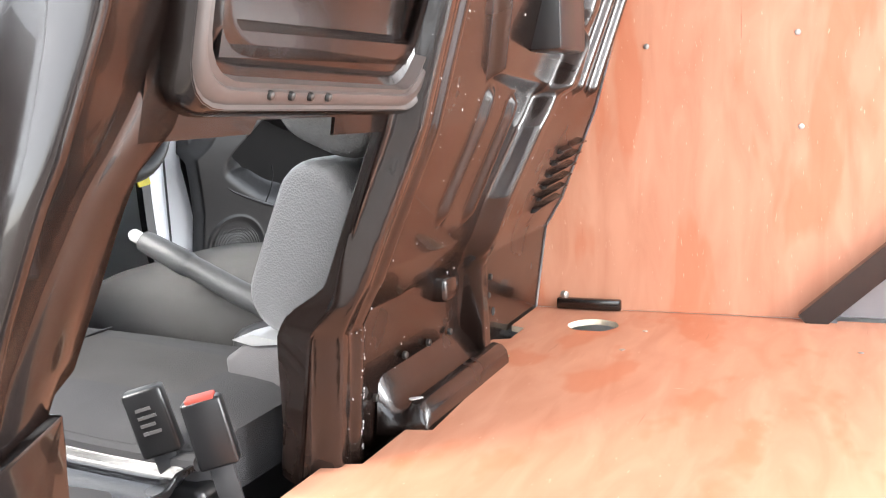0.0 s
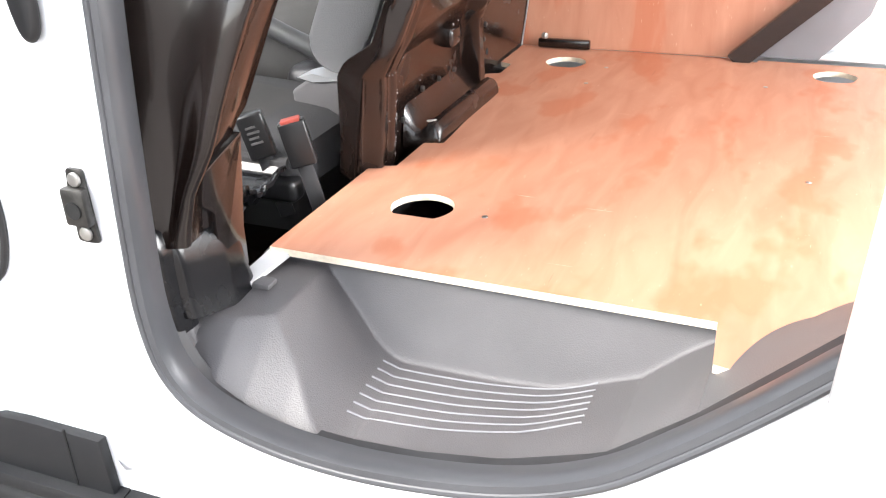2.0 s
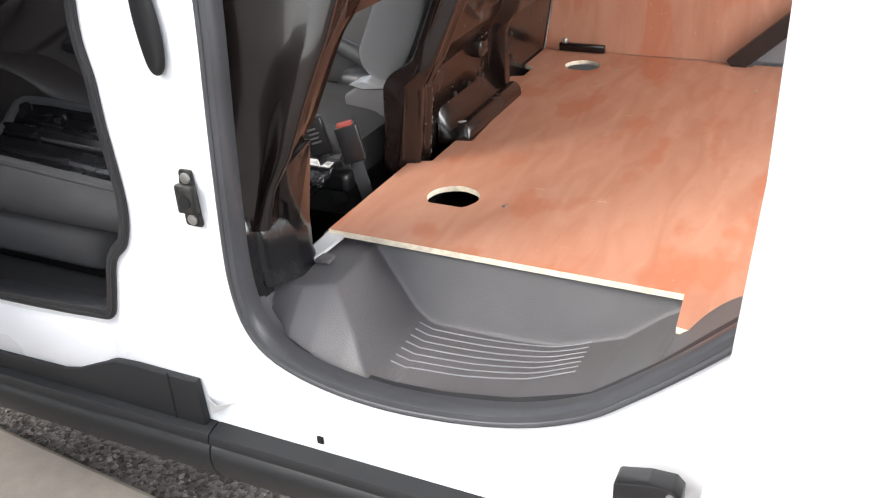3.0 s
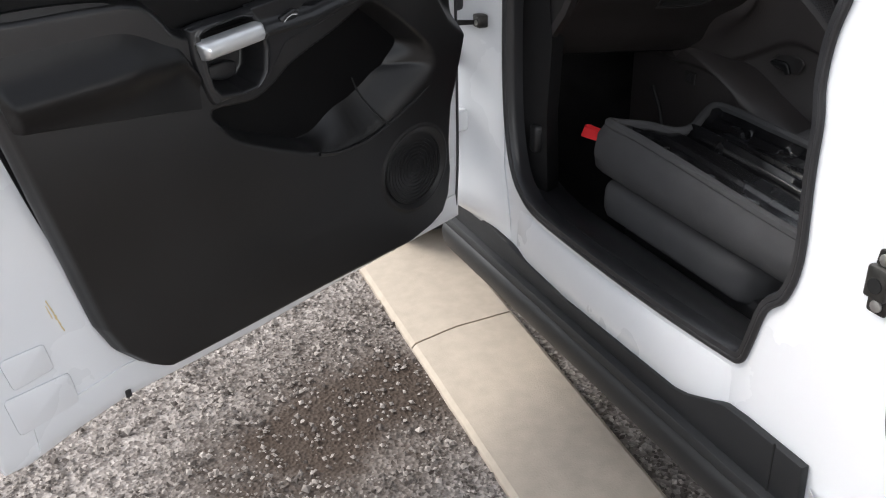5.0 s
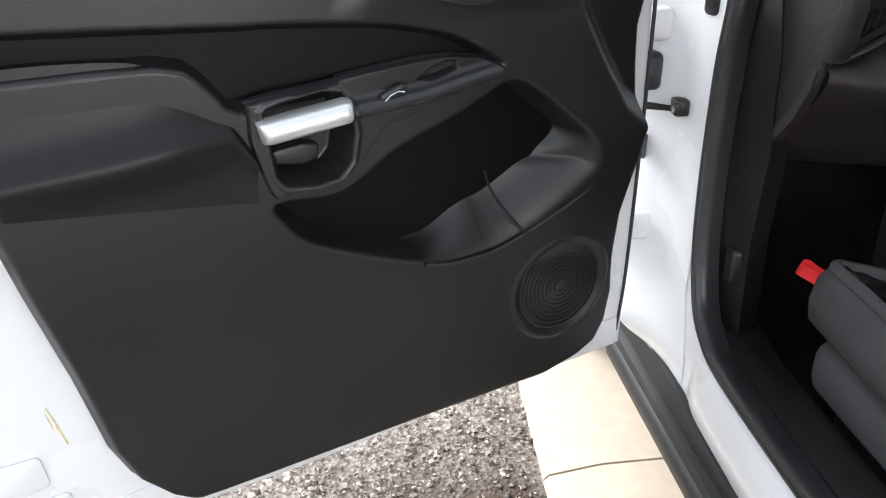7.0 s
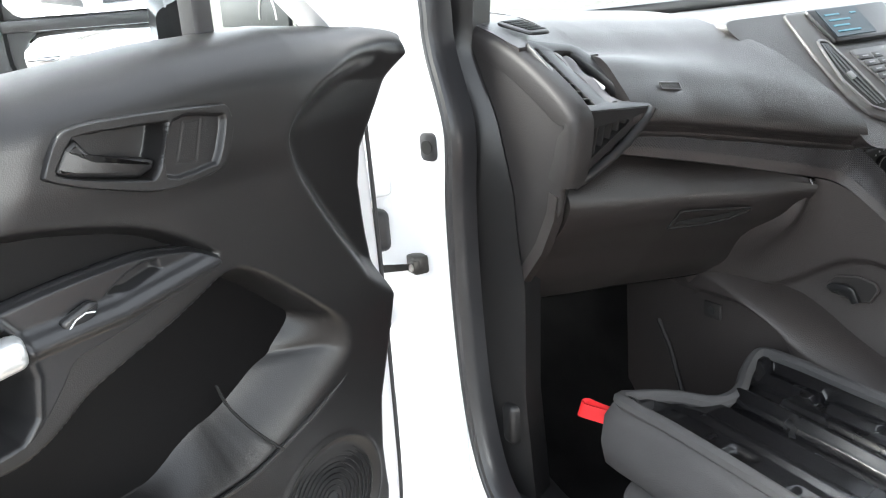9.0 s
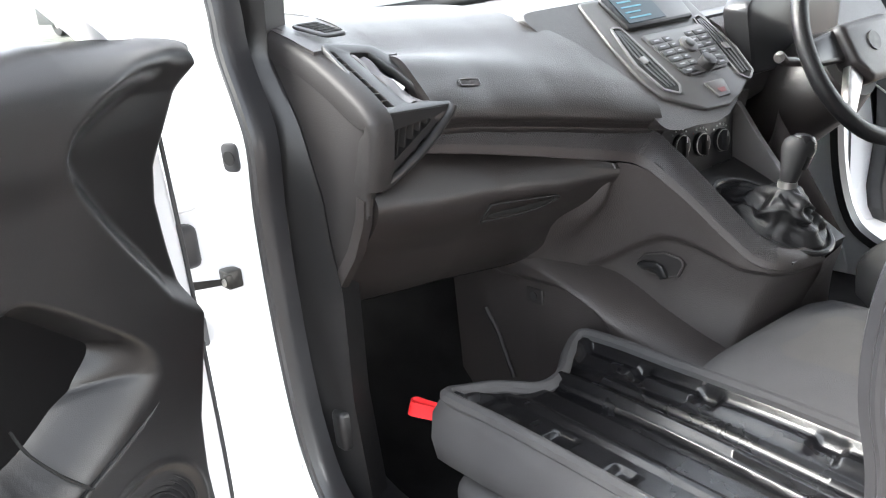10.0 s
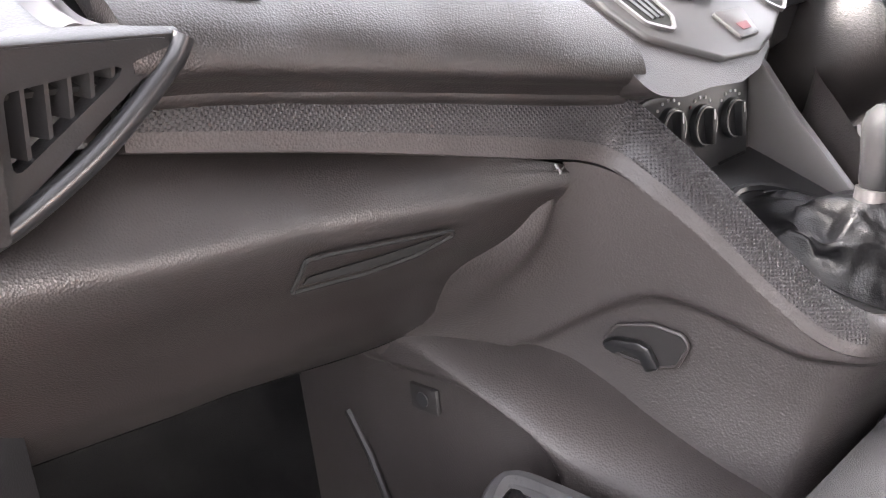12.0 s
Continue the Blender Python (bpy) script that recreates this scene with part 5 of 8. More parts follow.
def armrest():
    top_t = eased(((0.842, 1.00), (0.855, 1.029), (0.893, 1.071), (0.923, 1.103), (0.959, 1.124), (1.0, 1.135), (1.10, 1.142), (1.22, 1.140)))
    def fn(u, v):
        # u along the door, v round the section from the top edge down to the lower edge
        s = 0.842 + u * 0.36
        top = lerp(top_t, s)
        bot = lerp(((0.842, 0.924), (0.997, 0.944), (1.145, 0.963), (1.21, 0.973)), s)
        crest = lerp(((0.842, 0.985), (0.868, 1.026), (0.947, 1.030), (1.02, 1.023), (1.16, 1.016), (1.21, 1.014)), s)
        z = top + (bot - top) * v
        # the far end follows the panel's slanting border
        end = lerp(((0.90, 1.148), (0.97, 1.160), (1.032, 1.176), (1.135, 1.196)), z)
        s = min(s, end)
        tc = max(0.05, (top - crest) / (top - bot))
        # soft roll over the crest, then a flat face that leans in
        rise = 0.022 * min(1.0, v / tc)
        k = ease(tc - 0.07, tc + 0.07, v)
        w = rise * (1 - k) + (0.022 - 0.004 * max(0.0, v - tc) / (1 - tc)) * k
        w += 0.020 * math.exp(-((v - tc - 0.03) / 0.16) ** 2)
        w -= 0.045 * ease(0.955, 1.0, v) ** 1.5
        lift = 0.50 + 0.50 * ease(0.842, 0.98, s)
        edge = ease(-0.002, 0.012, end - s)
        return Vector((s, -0.010 + w * lift * (0.35 + 0.65 * edge), z))
    dpart("armrest", sheet(B(), fn, 90, 70, (0, -0.03, 0)), ARMMAT, None, "padded black door armrest", 60)


def switch_panel():
    cup = [(0.832, 1.052), (0.826, 1.058), (0.804, 1.064), (0.746, 1.071), (0.722, 1.066), (0.710, 1.050), (0.702, 1.005), (0.709, 0.965), (0.728, 0.943), (0.76, 0.939), (0.805, 0.945), (0.818, 0.96)]
    well = [(0.612, 1.060), (0.58, 1.078), (0.557, 1.085), (0.540, 1.083), (0.536, 1.069), (0.58, 1.058)]
    def relief(s, z):
        edge = poly_sd(SWITCH, s, z)
        w = 0.008 - 0.011 * (1 - ease(0.0, 0.006, edge))
        # a rounded spine runs from the handle to the tip
        mid = lerp(((0.465, 1.062), (0.53, 1.052), (0.60, 1.040), (0.70, 1.035)), s)
        if s < 0.72:
            w += 0.010 * (1 - ease(0.0, 0.014, abs(z - mid))) - 0.010 * ease(mid + 0.008, mid + 0.020, z)
        c = poly_sd(cup, s, z)
        w += 0.003 * (1 - ease(0.0, 0.006, abs(c + 0.003)))
        w -= 0.055 * ease(0.0, 0.016, c)
        w -= 0.012 * ease(0.0, 0.006, poly_sd(well, s, z))
        return w
    p = dpart("switch_panel", field(0.4655, 0.8515, SW_TOP, SW_LOW, relief, 170, 80), SMOOTHPLASTIC, None, "gloss black switch panel and pull cup", 60)
    dpart("cup_step", slab(B(), fillet(sw([(0.812, 0.985), (0.765, 0.990), (0.74, 0.985), (0.742, 0.962), (0.765, 0.956), (0.806, 0.963)], -0.045), 0.008, 4), (0, 0.014, 0), bevel=0.005, seg=3), SMOOTHPLASTIC, p)
    # silver grab handle
    def bar(u, v):
        a, b = Vector((0.843, 0, 1.044)), Vector((0.834, 0, 1.011))
        c, d = Vector((0.712, 0, 1.057)), Vector((0.710, 0, 1.024))
        k = 1 - 0.14 * (1 - ease(0.0, 0.06, u)) - 0.14 * ease(0.94, 1.0, u)
        q = (a.lerp(c, u)).lerp(b.lerp(d, u), 0.5 + (v - 0.5) * k)
        q.y = 0.016 + 0.016 * math.sin(math.pi * v) ** 0.5 * (0.4 + 0.6 * ease(0.0, 0.05, u) * (1 - ease(0.95, 1.0, u)))
        return q
    dpart("grab_handle", sheet(B(), bar, 30, 12, (0, -0.014, 0)), SILVER, p, "satin silver grab handle", 60)
    dpart("window_switch", slab(B(), fillet(sw([(0.668, 1.052), (0.634, 1.064), (0.622, 1.062), (0.628, 1.048), (0.662, 1.036)], 0.0), 0.006, 3), (0, 0.012, 0), bevel=0.004, seg=3), SMOOTHPLASTIC, p)
    dpart("switch_mark", tube(B(), sw([(0.663, 1.041), (0.652, 1.051), (0.640, 1.055), (0.630, 1.053)], 0.0122), 0.0009, 6), WHITEPRINT, p)


def release_handle():
    well = [(0.634, 1.196), (0.628, 1.208), (0.616, 1.223), (0.60, 1.229), (0.515, 1.2265), (0.507, 1.221), (0.518, 1.19), (0.529, 1.172), (0.545, 1.171), (0.61, 1.186)]
    plate = [(0.500, 1.2265), (0.444, 1.224), (0.434, 1.219), (0.436, 1.204), (0.449, 1.174), (0.462, 1.168), (0.518, 1.168)]
    cap = [(0.484, 1.221), (0.462, 1.220), (0.475, 1.178), (0.499, 1.180)]
    well, plate, cap = rounded(grow(well)), rounded(grow(plate)), grow(cap)
    def relief(s, z):
        e = poly_sd(RELEASE, s, z)
        w = 0.016 * ease(-0.001, 0.003, e) - 0.002
        w -= 0.008 * ease(0.0, 0.005, poly_sd(plate, s, z))
        k = poly_sd(cap, s, z)
        w -= 0.0007 * (1 - ease(0.0, 0.0016, abs(k)))
        w -= 0.034 * ease(0.0, 0.006, poly_sd(well, s, z))
        return w
    b = dpart("release_bezel", field(RL_TOP[0][0] + 0.0005, RL_TOP[-1][0] - 0.0005, RL_TOP, RL_LOW, relief, 170, 70), DOORPLASTIC, None, "black door release bezel", 60)
    lev = [(0.635, 1.195), (0.620, 1.219), (0.605, 1.225), (0.598, 1.214), (0.590, 1.206), (0.524, 1.190), (0.528, 1.180), (0.545, 1.174), (0.613, 1.187)]
    dpart("release_lever", slab(B(), fillet(sw(grow(lev), -0.016), 0.005, 4), (0, 0.025, 0), bevel=0.007, seg=3), DOORPLASTIC, b, "black door release lever")


def speaker():
    cs, cz, r = SPEAKER
    g = dpart("speaker_grille", disc(B(), (cs, -0.0465, cz), (0, 1, 0), r - 0.006, 0.008, 40, 0.004), SMOOTHPLASTIC, None, "round black speaker grille")
    for k in range(9):
        rr = 0.012 + 0.0085 * k
        ring = [Vector((cs + rr * math.cos(a), -0.0382, cz + rr * math.sin(a))) for a in [2 * math.pi * i / 36 for i in range(36)]]
        dpart("grille_ring", ribbon(B(), ring, [(-0.001, -0.0018), (0.0016, -0.0012), (0.0016, 0.0012), (-0.001, 0.0018)], (0, 1, 0), True), DOORPLASTIC, g)


def cup_crease():
    # dark tube paints the shade along the crease of the pocket
    dpart("pocket_crease_shade", tube(B(), curve([(0.457, -0.052, 0.883), (0.451, -0.040, 0.852), (0.428, -0.024, 0.812), (0.398, -0.010, 0.776)], 6), 0.0022, 6), HOLE_SHADE)
    edge = curve([Vector((s, -0.012 - 0.04 * (1 - ease(0.60, 0.98, z)) * 0.4, z)) for s, z in ((0.58, 0.760), (0.529, 0.750), (0.456, 0.753), (0.397, 0.770), (0.301, 0.811), (0.257, 0.841), (0.245, 0.870), (0.257, 0.901), (0.293, 0.940))], 6)
    dpart("pocket_lip", tube(B(), edge, 0.004, 8), DOORPLASTIC)


def door_window():
    g = dpart("window_glass", slab(B(), sw([(0.40, 1.28), (1.24, 1.27), (1.20, 1.72), (0.72, 1.72), (0.42, 1.42)], -0.10), (0, -0.004, 0)), GLASS, None, "clear side window glass")
    g.visible_shadow = False
    f = dpart("window_frame", ribbon(B(), sw([(0.125, 1.27), (0.22, 1.36), (0.45, 1.52), (0.74, 1.73), (1.18, 1.74), (1.235, 1.68), (1.245, 1.27)], -0.10), [(-0.03, -0.012), (0.03, -0.012), (0.03, 0.012), (-0.03, 0.012)], (0, 1, 0)), WHITE, None, "white window frame")
    dpart("window_divider", rbox(B(), (0.354, -0.115, 1.27), (0.385, -0.085, 1.50), 0.005), RUBBER, f)
    dpart("waist_seal", rbox(B(), (0.15, -0.11, 1.245), (1.24, -0.075, 1.268), 0.006), RUBBER, f)


def door_mirror():
    """Tall two-pane mirror on the outside of the door, turned back along the van."""
    o, ax, up = Vector((0.340, -0.20, 1.354)), Vector((0.65, -0.76, 0.0)).normalized(), Vector((0, 0, 1))
    n = Vector((0.76, 0.65, 0.0)).normalized()
    def at(a, b, c):
        return o + ax * a + up * b + n * c
    def oval(x0, x1, z0, z1, r, c):
        return fillet([at(x0, z0, c), at(x1, z0, c), at(x1, z1, c), at(x0, z1, c)], r, 6)
    rings = [oval(0.02, 0.20, -0.08, 0.16, 0.04, -0.09), oval(-0.035, 0.225, -0.115, 0.19, 0.06, -0.05), oval(-0.045, 0.235, -0.128, 0.20, 0.07, -0.01), oval(-0.045, 0.235, -0.128, 0.20, 0.07, 0.004), oval(-0.039, 0.229, -0.122, 0.194, 0.066, 0.008), oval(-0.026, 0.217, -0.108, 0.182, 0.056, 0.004), oval(-0.024, 0.215, -0.106, 0.18, 0.055, -0.004)]
    m = dpart("door_mirror", loft(B(), rings), SMOOTHPLASTIC, None, "black two-pane door mirror housing", 50)
    def pane(name, x0, x1, z0, z1, bulge, label):
        def fn(u, v):
            e = min(u * (x1 - x0), (1 - u) * (x1 - x0))
            k = 0.018 * (1 - ease(0.0, 0.02, e)) ** 1.5
            b = z0 + k + v * (z1 - z0 - 2 * k)
            c = 0.010 - bulge * ((u - 0.5) ** 2 + (v - 0.5) ** 2)
            return at(x0 + u * (x1 - x0), b, c)
        dpart(name, sheet(B(), fn, 20, 12, -n * 0.003), MIRROR, m, label, 60)
    pane("mirror_glass", -0.018, 0.207, -0.010, 0.172, 0.004, "flat upper mirror glass")
    pane("wide_mirror_glass", -0.016, 0.195, -0.098, -0.030, 0.030, "convex lower mirror glass")
    dpart("mirror_bar", slab(B(), [at(-0.024, -0.028, 0.002), at(0.215, -0.028, 0.002), at(0.215, -0.012, 0.002), at(-0.024, -0.012, 0.002)], n * 0.010, bevel=0.003), SMOOTHPLASTIC, m)
    dpart("mirror_arm", slab(B(), fillet([Vector((s, -0.155, z)) for s, z in ((0.33, 1.24), (0.39, 1.24), (0.39, 1.34), (0.33, 1.36))], 0.02, 4), Vector((-0.03, -0.06, 0.02)), bevel=0.01), SMOOTHPLASTIC, m)
    g2 = dpart("quarter_glass", slab(B(), sw([(0.155, 1.29), (0.352, 1.29), (0.352, 1.43), (0.30, 1.41)], -0.10), (0, -0.004, 0)), GLASS, None, "clear quarter window")
    g2.visible_shadow = False


door_trim(), door_shell(), armrest(), switch_panel(), release_handle(), speaker(), cup_crease(), door_window(), door_mirror()

# ---- the driver's door opposite, open the same way ----
far_door = copy_thing(FDOOR, Matrix.Translation((0, 2.50, 0)) @ Matrix.Diagonal((1, -1, 1, 1)) @ DOOR_M)
tagged(far_door, "white driver's door standing open with black trim panel", "van door")


# ---- the cab ----
def cab_shell():
    """Footwell carpet, sill trims, pillar trim, firewall and windscreen."""
    def floor(u, v):
        x = -0.36 - u * 1.75
        y = 0.455 + v * 1.64
        z = 0.40 + 0.36 * ease(-1.62, -2.05, x) if x < -1.62 else 0.40
        z += 0.05 * ease(0.93, 1.05, y) * (1 - ease(1.45, 1.57, y))
        return Vector((x, y, z))
    part("cab_floor", sheet(B(), floor, 60, 40, (0, 0, -0.02)), CARPET, VAN, "black cab floor carpet")
    part("firewall", rbox(B(), (-2.14, 0.44, 0.40), (-2.10, 2.10, 1.22), 0.005), CARPET, VAN)
    # sill trim inside the door opening
    prof = [(0.44, 0.483), (0.448, 0.493), (0.47, 0.497), (0.52, 0.49), (0.545, 0.475), (0.555, 0.40), (0.44, 0.40)]
    rows = [[Vector((x, y, z + lift)) for y, z in prof] for x, lift in ((-1.52, 0.03), (-1.46, 0.012), (-1.38, 0.0), (-1.0, 0.0), (-0.70, 0.0), (-0.60, 0.0), (-0.56, 0.0))]
    part("sill_trim", loft(B(), rows), SMOOTHPLASTIC, VAN, "black plastic door sill trim")
    # trim of the A pillar foot, between seal and dash
    def kick(u, v):
        z = 0.44 + v * 0.97
        x0 = lerp(((0.44, -1.50), (0.52, -1.515), (0.66, -1.53), (0.80, -1.53), (0.98, -1.515), (1.12, -1.515), (1.2, -1.545), (1.28, -1.58), (1.42, -1.55)), z)
        x1 = lerp(((0.44, -1.46), (0.5, -1.455), (0.69, -1.47), (0.88, -1.455), (0.95, -1.47), (1.03, -1.475), (1.14, -1.51), (1.24, -1.57), (1.42, -1.54)), z) + 0.02
        return Vector((x0 + (x1 - x0) * u, 0.445 + 0.03 * u, z))
    part("pillar_trim", sheet(B(), kick, 8, 60, (-0.03, 0.05, 0)), DOORPLASTIC, VAN, "dark plastic pillar trim", 60)
    # kick panel that runs forward from it
    part("kick_panel", rbox(B(), (-2.1, 0.475, 0.40), (-1.47, 0.50, 0.90), 0.004), CARPET, VAN)
    part("footwell_latch", rbox(B(), (-1.495, 0.452, 0.60), (-1.462, 0.50, 0.672), 0.010, 3), DOORPLASTIC, VAN)
    g = part("windscreen", slab(B(), [Vector(p) for p in ((-2.16, 0.46, 1.25), (-2.16, 2.08, 1.25), (-1.28, 2.0, 1.79), (-1.28, 0.52, 1.79))], (0.004, 0, 0.004)), GLASS, VAN, "clear windscreen glass")
    g.visible_shadow = False
    part("screen_surround", rbox(B(), (-2.2, 0.44, 1.21), (-2.12, 2.1, 1.25), 0.01), SMOOTHPLASTIC, VAN)


cab_shell()

DASH = root("dashboard", "dark grey grained plastic dashboard with glovebox and air vents", "dashboard", (-1.5, 1.2, 0.9))


def xf(y):
    return lerp(((0.48, -1.345), (0.60, -1.350), (0.73, -1.353), (0.85, -1.338), (0.957, -1.312), (1.06, -1.294), (1.14, -1.29)), y)


def lip(y):
    return lerp(((0.60, 1.130), (0.667, 1.121), (0.80, 1.096), (1.06, 1.044), (1.15, 1.022)), y)


def strip_low(y):
    return lerp(((0.58, 1.088), (0.604, 1.084), (0.784, 1.041), (0.938, 1.001), (0.982, 0.985), (1.03, 0.975)), y)


def fold(y):
    return lerp(((0.49, 1.038), (0.506, 1.034), (0.591, 1.021), (0.778, 1.001), (0.90, 0.983), (1.0, 0.966)), y)


# edges of the studded rail that runs from the dash down to the gear lever
RAIL_TOP = ((-1.297, 1.054, 1.032), (-1.258, 1.072, 0.994), (-1.213, 1.093, 0.940), (-1.172, 1.111, 0.889), (-1.137, 1.128, 0.848), (-1.110, 1.146, 0.826), (-1.096, 1.182, 0.815), (-1.091, 1.235, 0.812))
RAIL_LOW = ((-1.307, 1.014, 0.979), (-1.265, 1.034, 0.947), (-1.221, 1.055, 0.903), (-1.178, 1.075, 0.853), (-1.132, 1.096, 0.809), (-1.100, 1.122, 0.793), (-1.082, 1.170, 0.786), (-1.075, 1.235, 0.784))
PADX = (0.010, 0.022, 0.018, -0.012, -0.05, -0.11, -0.18, -0.27, -0.45, -0.78)


def dash():
    # padded top, from the lip up and over to the screen
    def pad(u, v):
        # the right border follows the stack cheek
        h = (0.033 - PADX[min(int(v * 9), 8)] * (1 - (v * 9 - min(int(v * 9), 8))) - PADX[min(int(v * 9), 8) + 1] * (v * 9 - min(int(v * 9), 8))) / 0.75
        end = 1.054 - 0.36 * min(max(h, 0.0), 0.30)
        y = 0.605 + u * (end - 0.605)
        x0 = xf(y)
        zb = lip(y)
        crest = 1.285 - 0.085 * (y - 0.56)
        prof = [(0.010, zb - 0.004), (0.022, zb + 0.006), (0.018, zb + 0.03), (-0.012, zb + 0.062), (-0.05, zb + 0.092), (-0.11, crest - 0.055), (-0.18, crest - 0.022), (-0.27, crest), (-0.45, crest + 0.01), (-0.78, crest + 0.0)]
        j = v * (len(prof) - 1)
        i = min(int(j), len(prof) - 2)
        t = j - i
        a, b = prof[i], prof[i + 1]
        m0 = prof[max(0, i - 1)]
        m1 = prof[min(len(prof) - 1, i + 2)]
        def cr(p0, p1, p2, p3):
            return 0.5 * (2 * p1 + (p2 - p0) * t + (2 * p0 - 5 * p1 + 4 * p2 - p3) * t * t + (3 * p1 - p0 - 3 * p2 + p3) * t ** 3)
        return Vector((x0 + cr(m0[0], a[0], b[0], m1[0]), y, cr(m0[1], a[1], b[1], m1[1])))
    top = part("dash_pad", sheet(B(), pad, 40, 54, (-0.02, 0, -0.02)), PLASTIC, DASH, "grained soft dash top", 60)
    part("airbag_mark", slab(B(), fillet([Vector((xf(y) - 0.001 + dx, y, z + 0.0)) for y, z, dx in ((0.680, 1.170, 0.0), (0.719, 1.164, 0.0), (0.719, 1.173, -0.006), (0.680, 1.179, -0.006))], 0.002, 2), (0.0010, 0, 0.0010)), PLASTIC, top)
    mark = fillet([Vector((xf(y) + 0.0005 + dx, y, z + 0.0012)) for y, z, dx in ((0.680, 1.170, 0.0), (0.719, 1.164, 0.0), (0.719, 1.173, -0.006), (0.680, 1.179, -0.006))], 0.002, 2)
    part("mark_outline", tube(B(), mark + mark[:1], 0.0009, 6), FLAP, top)
    # top of the dash behind the vent pod, blending into the pad
    def corner_top(u, v):
        x = -1.436 - u * 0.66
        y = 0.486 + v * 0.144
        off = x - xf(max(y, 0.60))
        zb, crest = lip(0.62), 1.285 - 0.085 * (0.62 - 0.56)
        far = lerp(((-0.78, crest), (-0.45, crest + 0.01), (-0.27, crest), (-0.18, crest - 0.022), (-0.11, crest - 0.055), (-0.05, zb + 0.092)), off)
        near = lerp(((-1.62, 1.287), (-1.552, 1.277), (-1.50, 1.265), (-1.463, 1.254), (-1.43, 1.245)), x)
        k = ease(0.50, 0.625, y)
        return Vector((x, y, near + (far - near) * k + 0.001))
    part("dash_top_left", sheet(B(), corner_top, 40, 16, (0, 0, -0.02)), PLASTIC, DASH, sharp=60)
    def right(u, v):
        y = 1.40 + u * 0.62
        prof = [(-1.36, 1.02), (-1.35, 1.08), (-1.40, 1.16), (-1.50, 1.22), (-2.1, 1.22)]
        j = v * 4
        i = min(int(j), 3)
        return Vector((prof[i][0] + (prof[i + 1][0] - prof[i][0]) * (j - i), y, prof[i][1] + (prof[i + 1][1] - prof[i][1]) * (j - i)))
    part("dash_right", sheet(B(), right, 12, 16, (-0.03, 0, -0.02)), PLASTIC, DASH, sharp=60)
    part("dash_top_middle", rbox(B(), (-2.08, 0.90, 1.17), (-1.50, 1.42, 1.222), 0.02, 3), PLASTIC, DASH)
    part("dash_core", rbox(B(), (-2.05, 0.50, 0.93), (-1.42, 2.04, 1.19), 0.03), SMOOTHPLASTIC, DASH)
    # textured band under the lip that turns down into the console rail
    tops = [Vector((xf(y) - 0.012, y, lip(y) + 0.002)) for y in (0.60, 0.68, 0.76, 0.84, 0.92, 0.985)] + [Vector(q) for q in RAIL_TOP]
    lows = [Vector((xf(y) - 0.004, y, strip_low(y))) for y in (0.60, 0.67, 0.74, 0.81, 0.875, 0.93)] + [Vector(q) for q in RAIL_LOW]
    tops, lows = curve(tops, 8), curve(lows, 8)
    def band(u, v):
        k = u * (len(tops) - 1)
        i = min(int(k), len(tops) - 2)
        a, b = tops[i].lerp(tops[i + 1], k - i), lows[i].lerp(lows[i + 1], k - i)
        return a.lerp(b, v) + Vector((0.005, -0.003 * u, 0.002)) * math.sin(math.pi * v)
    def shifted(v0, v1, u0=0.0, u1=1.0):
        return lambda u, v: band(u0 + u * (u1 - u0), v0 + v * (v1 - v0))
    part("textured_band", sheet(B(), shifted(0.0, 0.76, 0.0, 0.47), 80, 8, (-0.02, 0.004, -0.004)), TWEAVE, DASH, "finely studded dark trim band", 60)
    part("textured_rail", sheet(B(), shifted(0.0, 0.76, 0.47, 0.84), 60, 8, (-0.02, 0.004, -0.004)), RAILWEAVE, DASH, "finely studded rail beside the gear lever", 60)
    part("rail_nose", sheet(B(), shifted(0.0, 0.76, 0.84, 1.0), 30, 8, (-0.02, 0.004, -0.004)), CONSOLE_LIT, DASH, "smooth front of the rail", 60)
    part("band_edge", sheet(B(), shifted(0.76, 1.0), 120, 6, (-0.02, 0.004, -0.004)), CONSOLE_LIT, DASH, "smooth lower edge of the trim band", 60)
    # glovebox
    def box(u, v):
        y = 0.497 + u * (0.980 - 0.036 * ease(0.20, 1.0, v) - 0.497)
        x0, f = xf(y), fold(y)
        t0 = strip_low(y) - 0.004 if y > 0.6 else lerp(((0.49, 1.052), (0.60, 1.083)), y)
        zb = lerp(((0.49, 0.826), (0.67, 0.805), (0.877, 0.788), (0.97, 0.782)), y)
        e = ease(0.72, 0.95, y)
        prof = [(-0.04 + 0.030 * e, t0 + 0.004 * e), (-0.018 + 0.012 * e, (t0 + f) / 2 + 0.005), (-0.002, f + 0.008), (0.005, f - 0.010), (-0.004, f - 0.032), (-0.026, f - 0.058), (-0.078, f + (zb - f) * 0.50), (-0.132, f + (zb - f) * 0.80), (-0.185, zb)]
        j = v * (len(prof) - 1)
        i = min(int(j), len(prof) - 2)
        t = j - i
        q = [prof[min(max(i + o, 0), len(prof) - 1)] for o in (-1, 0, 1, 2)]
        x, z = (0.5 * (2 * q[1][c] + (q[2][c] - q[0][c]) * t + (2 * q[0][c] - 5 * q[1][c] + 4 * q[2][c] - q[3][c]) * t * t + (3 * q[1][c] - q[0][c] - 3 * q[2][c] + q[3][c]) * t ** 3) for c in (0, 1))
        return Vector((x0 + x - 0.020 * ease(0.84, 0.98, y) * ease(t0, f - 0.03, z), y, z))
    gb = part("glovebox", sheet(B(), box, 60, 48, (-0.03, 0, 0)), PLASTIC, DASH, "dark plastic glovebox lid", 70)
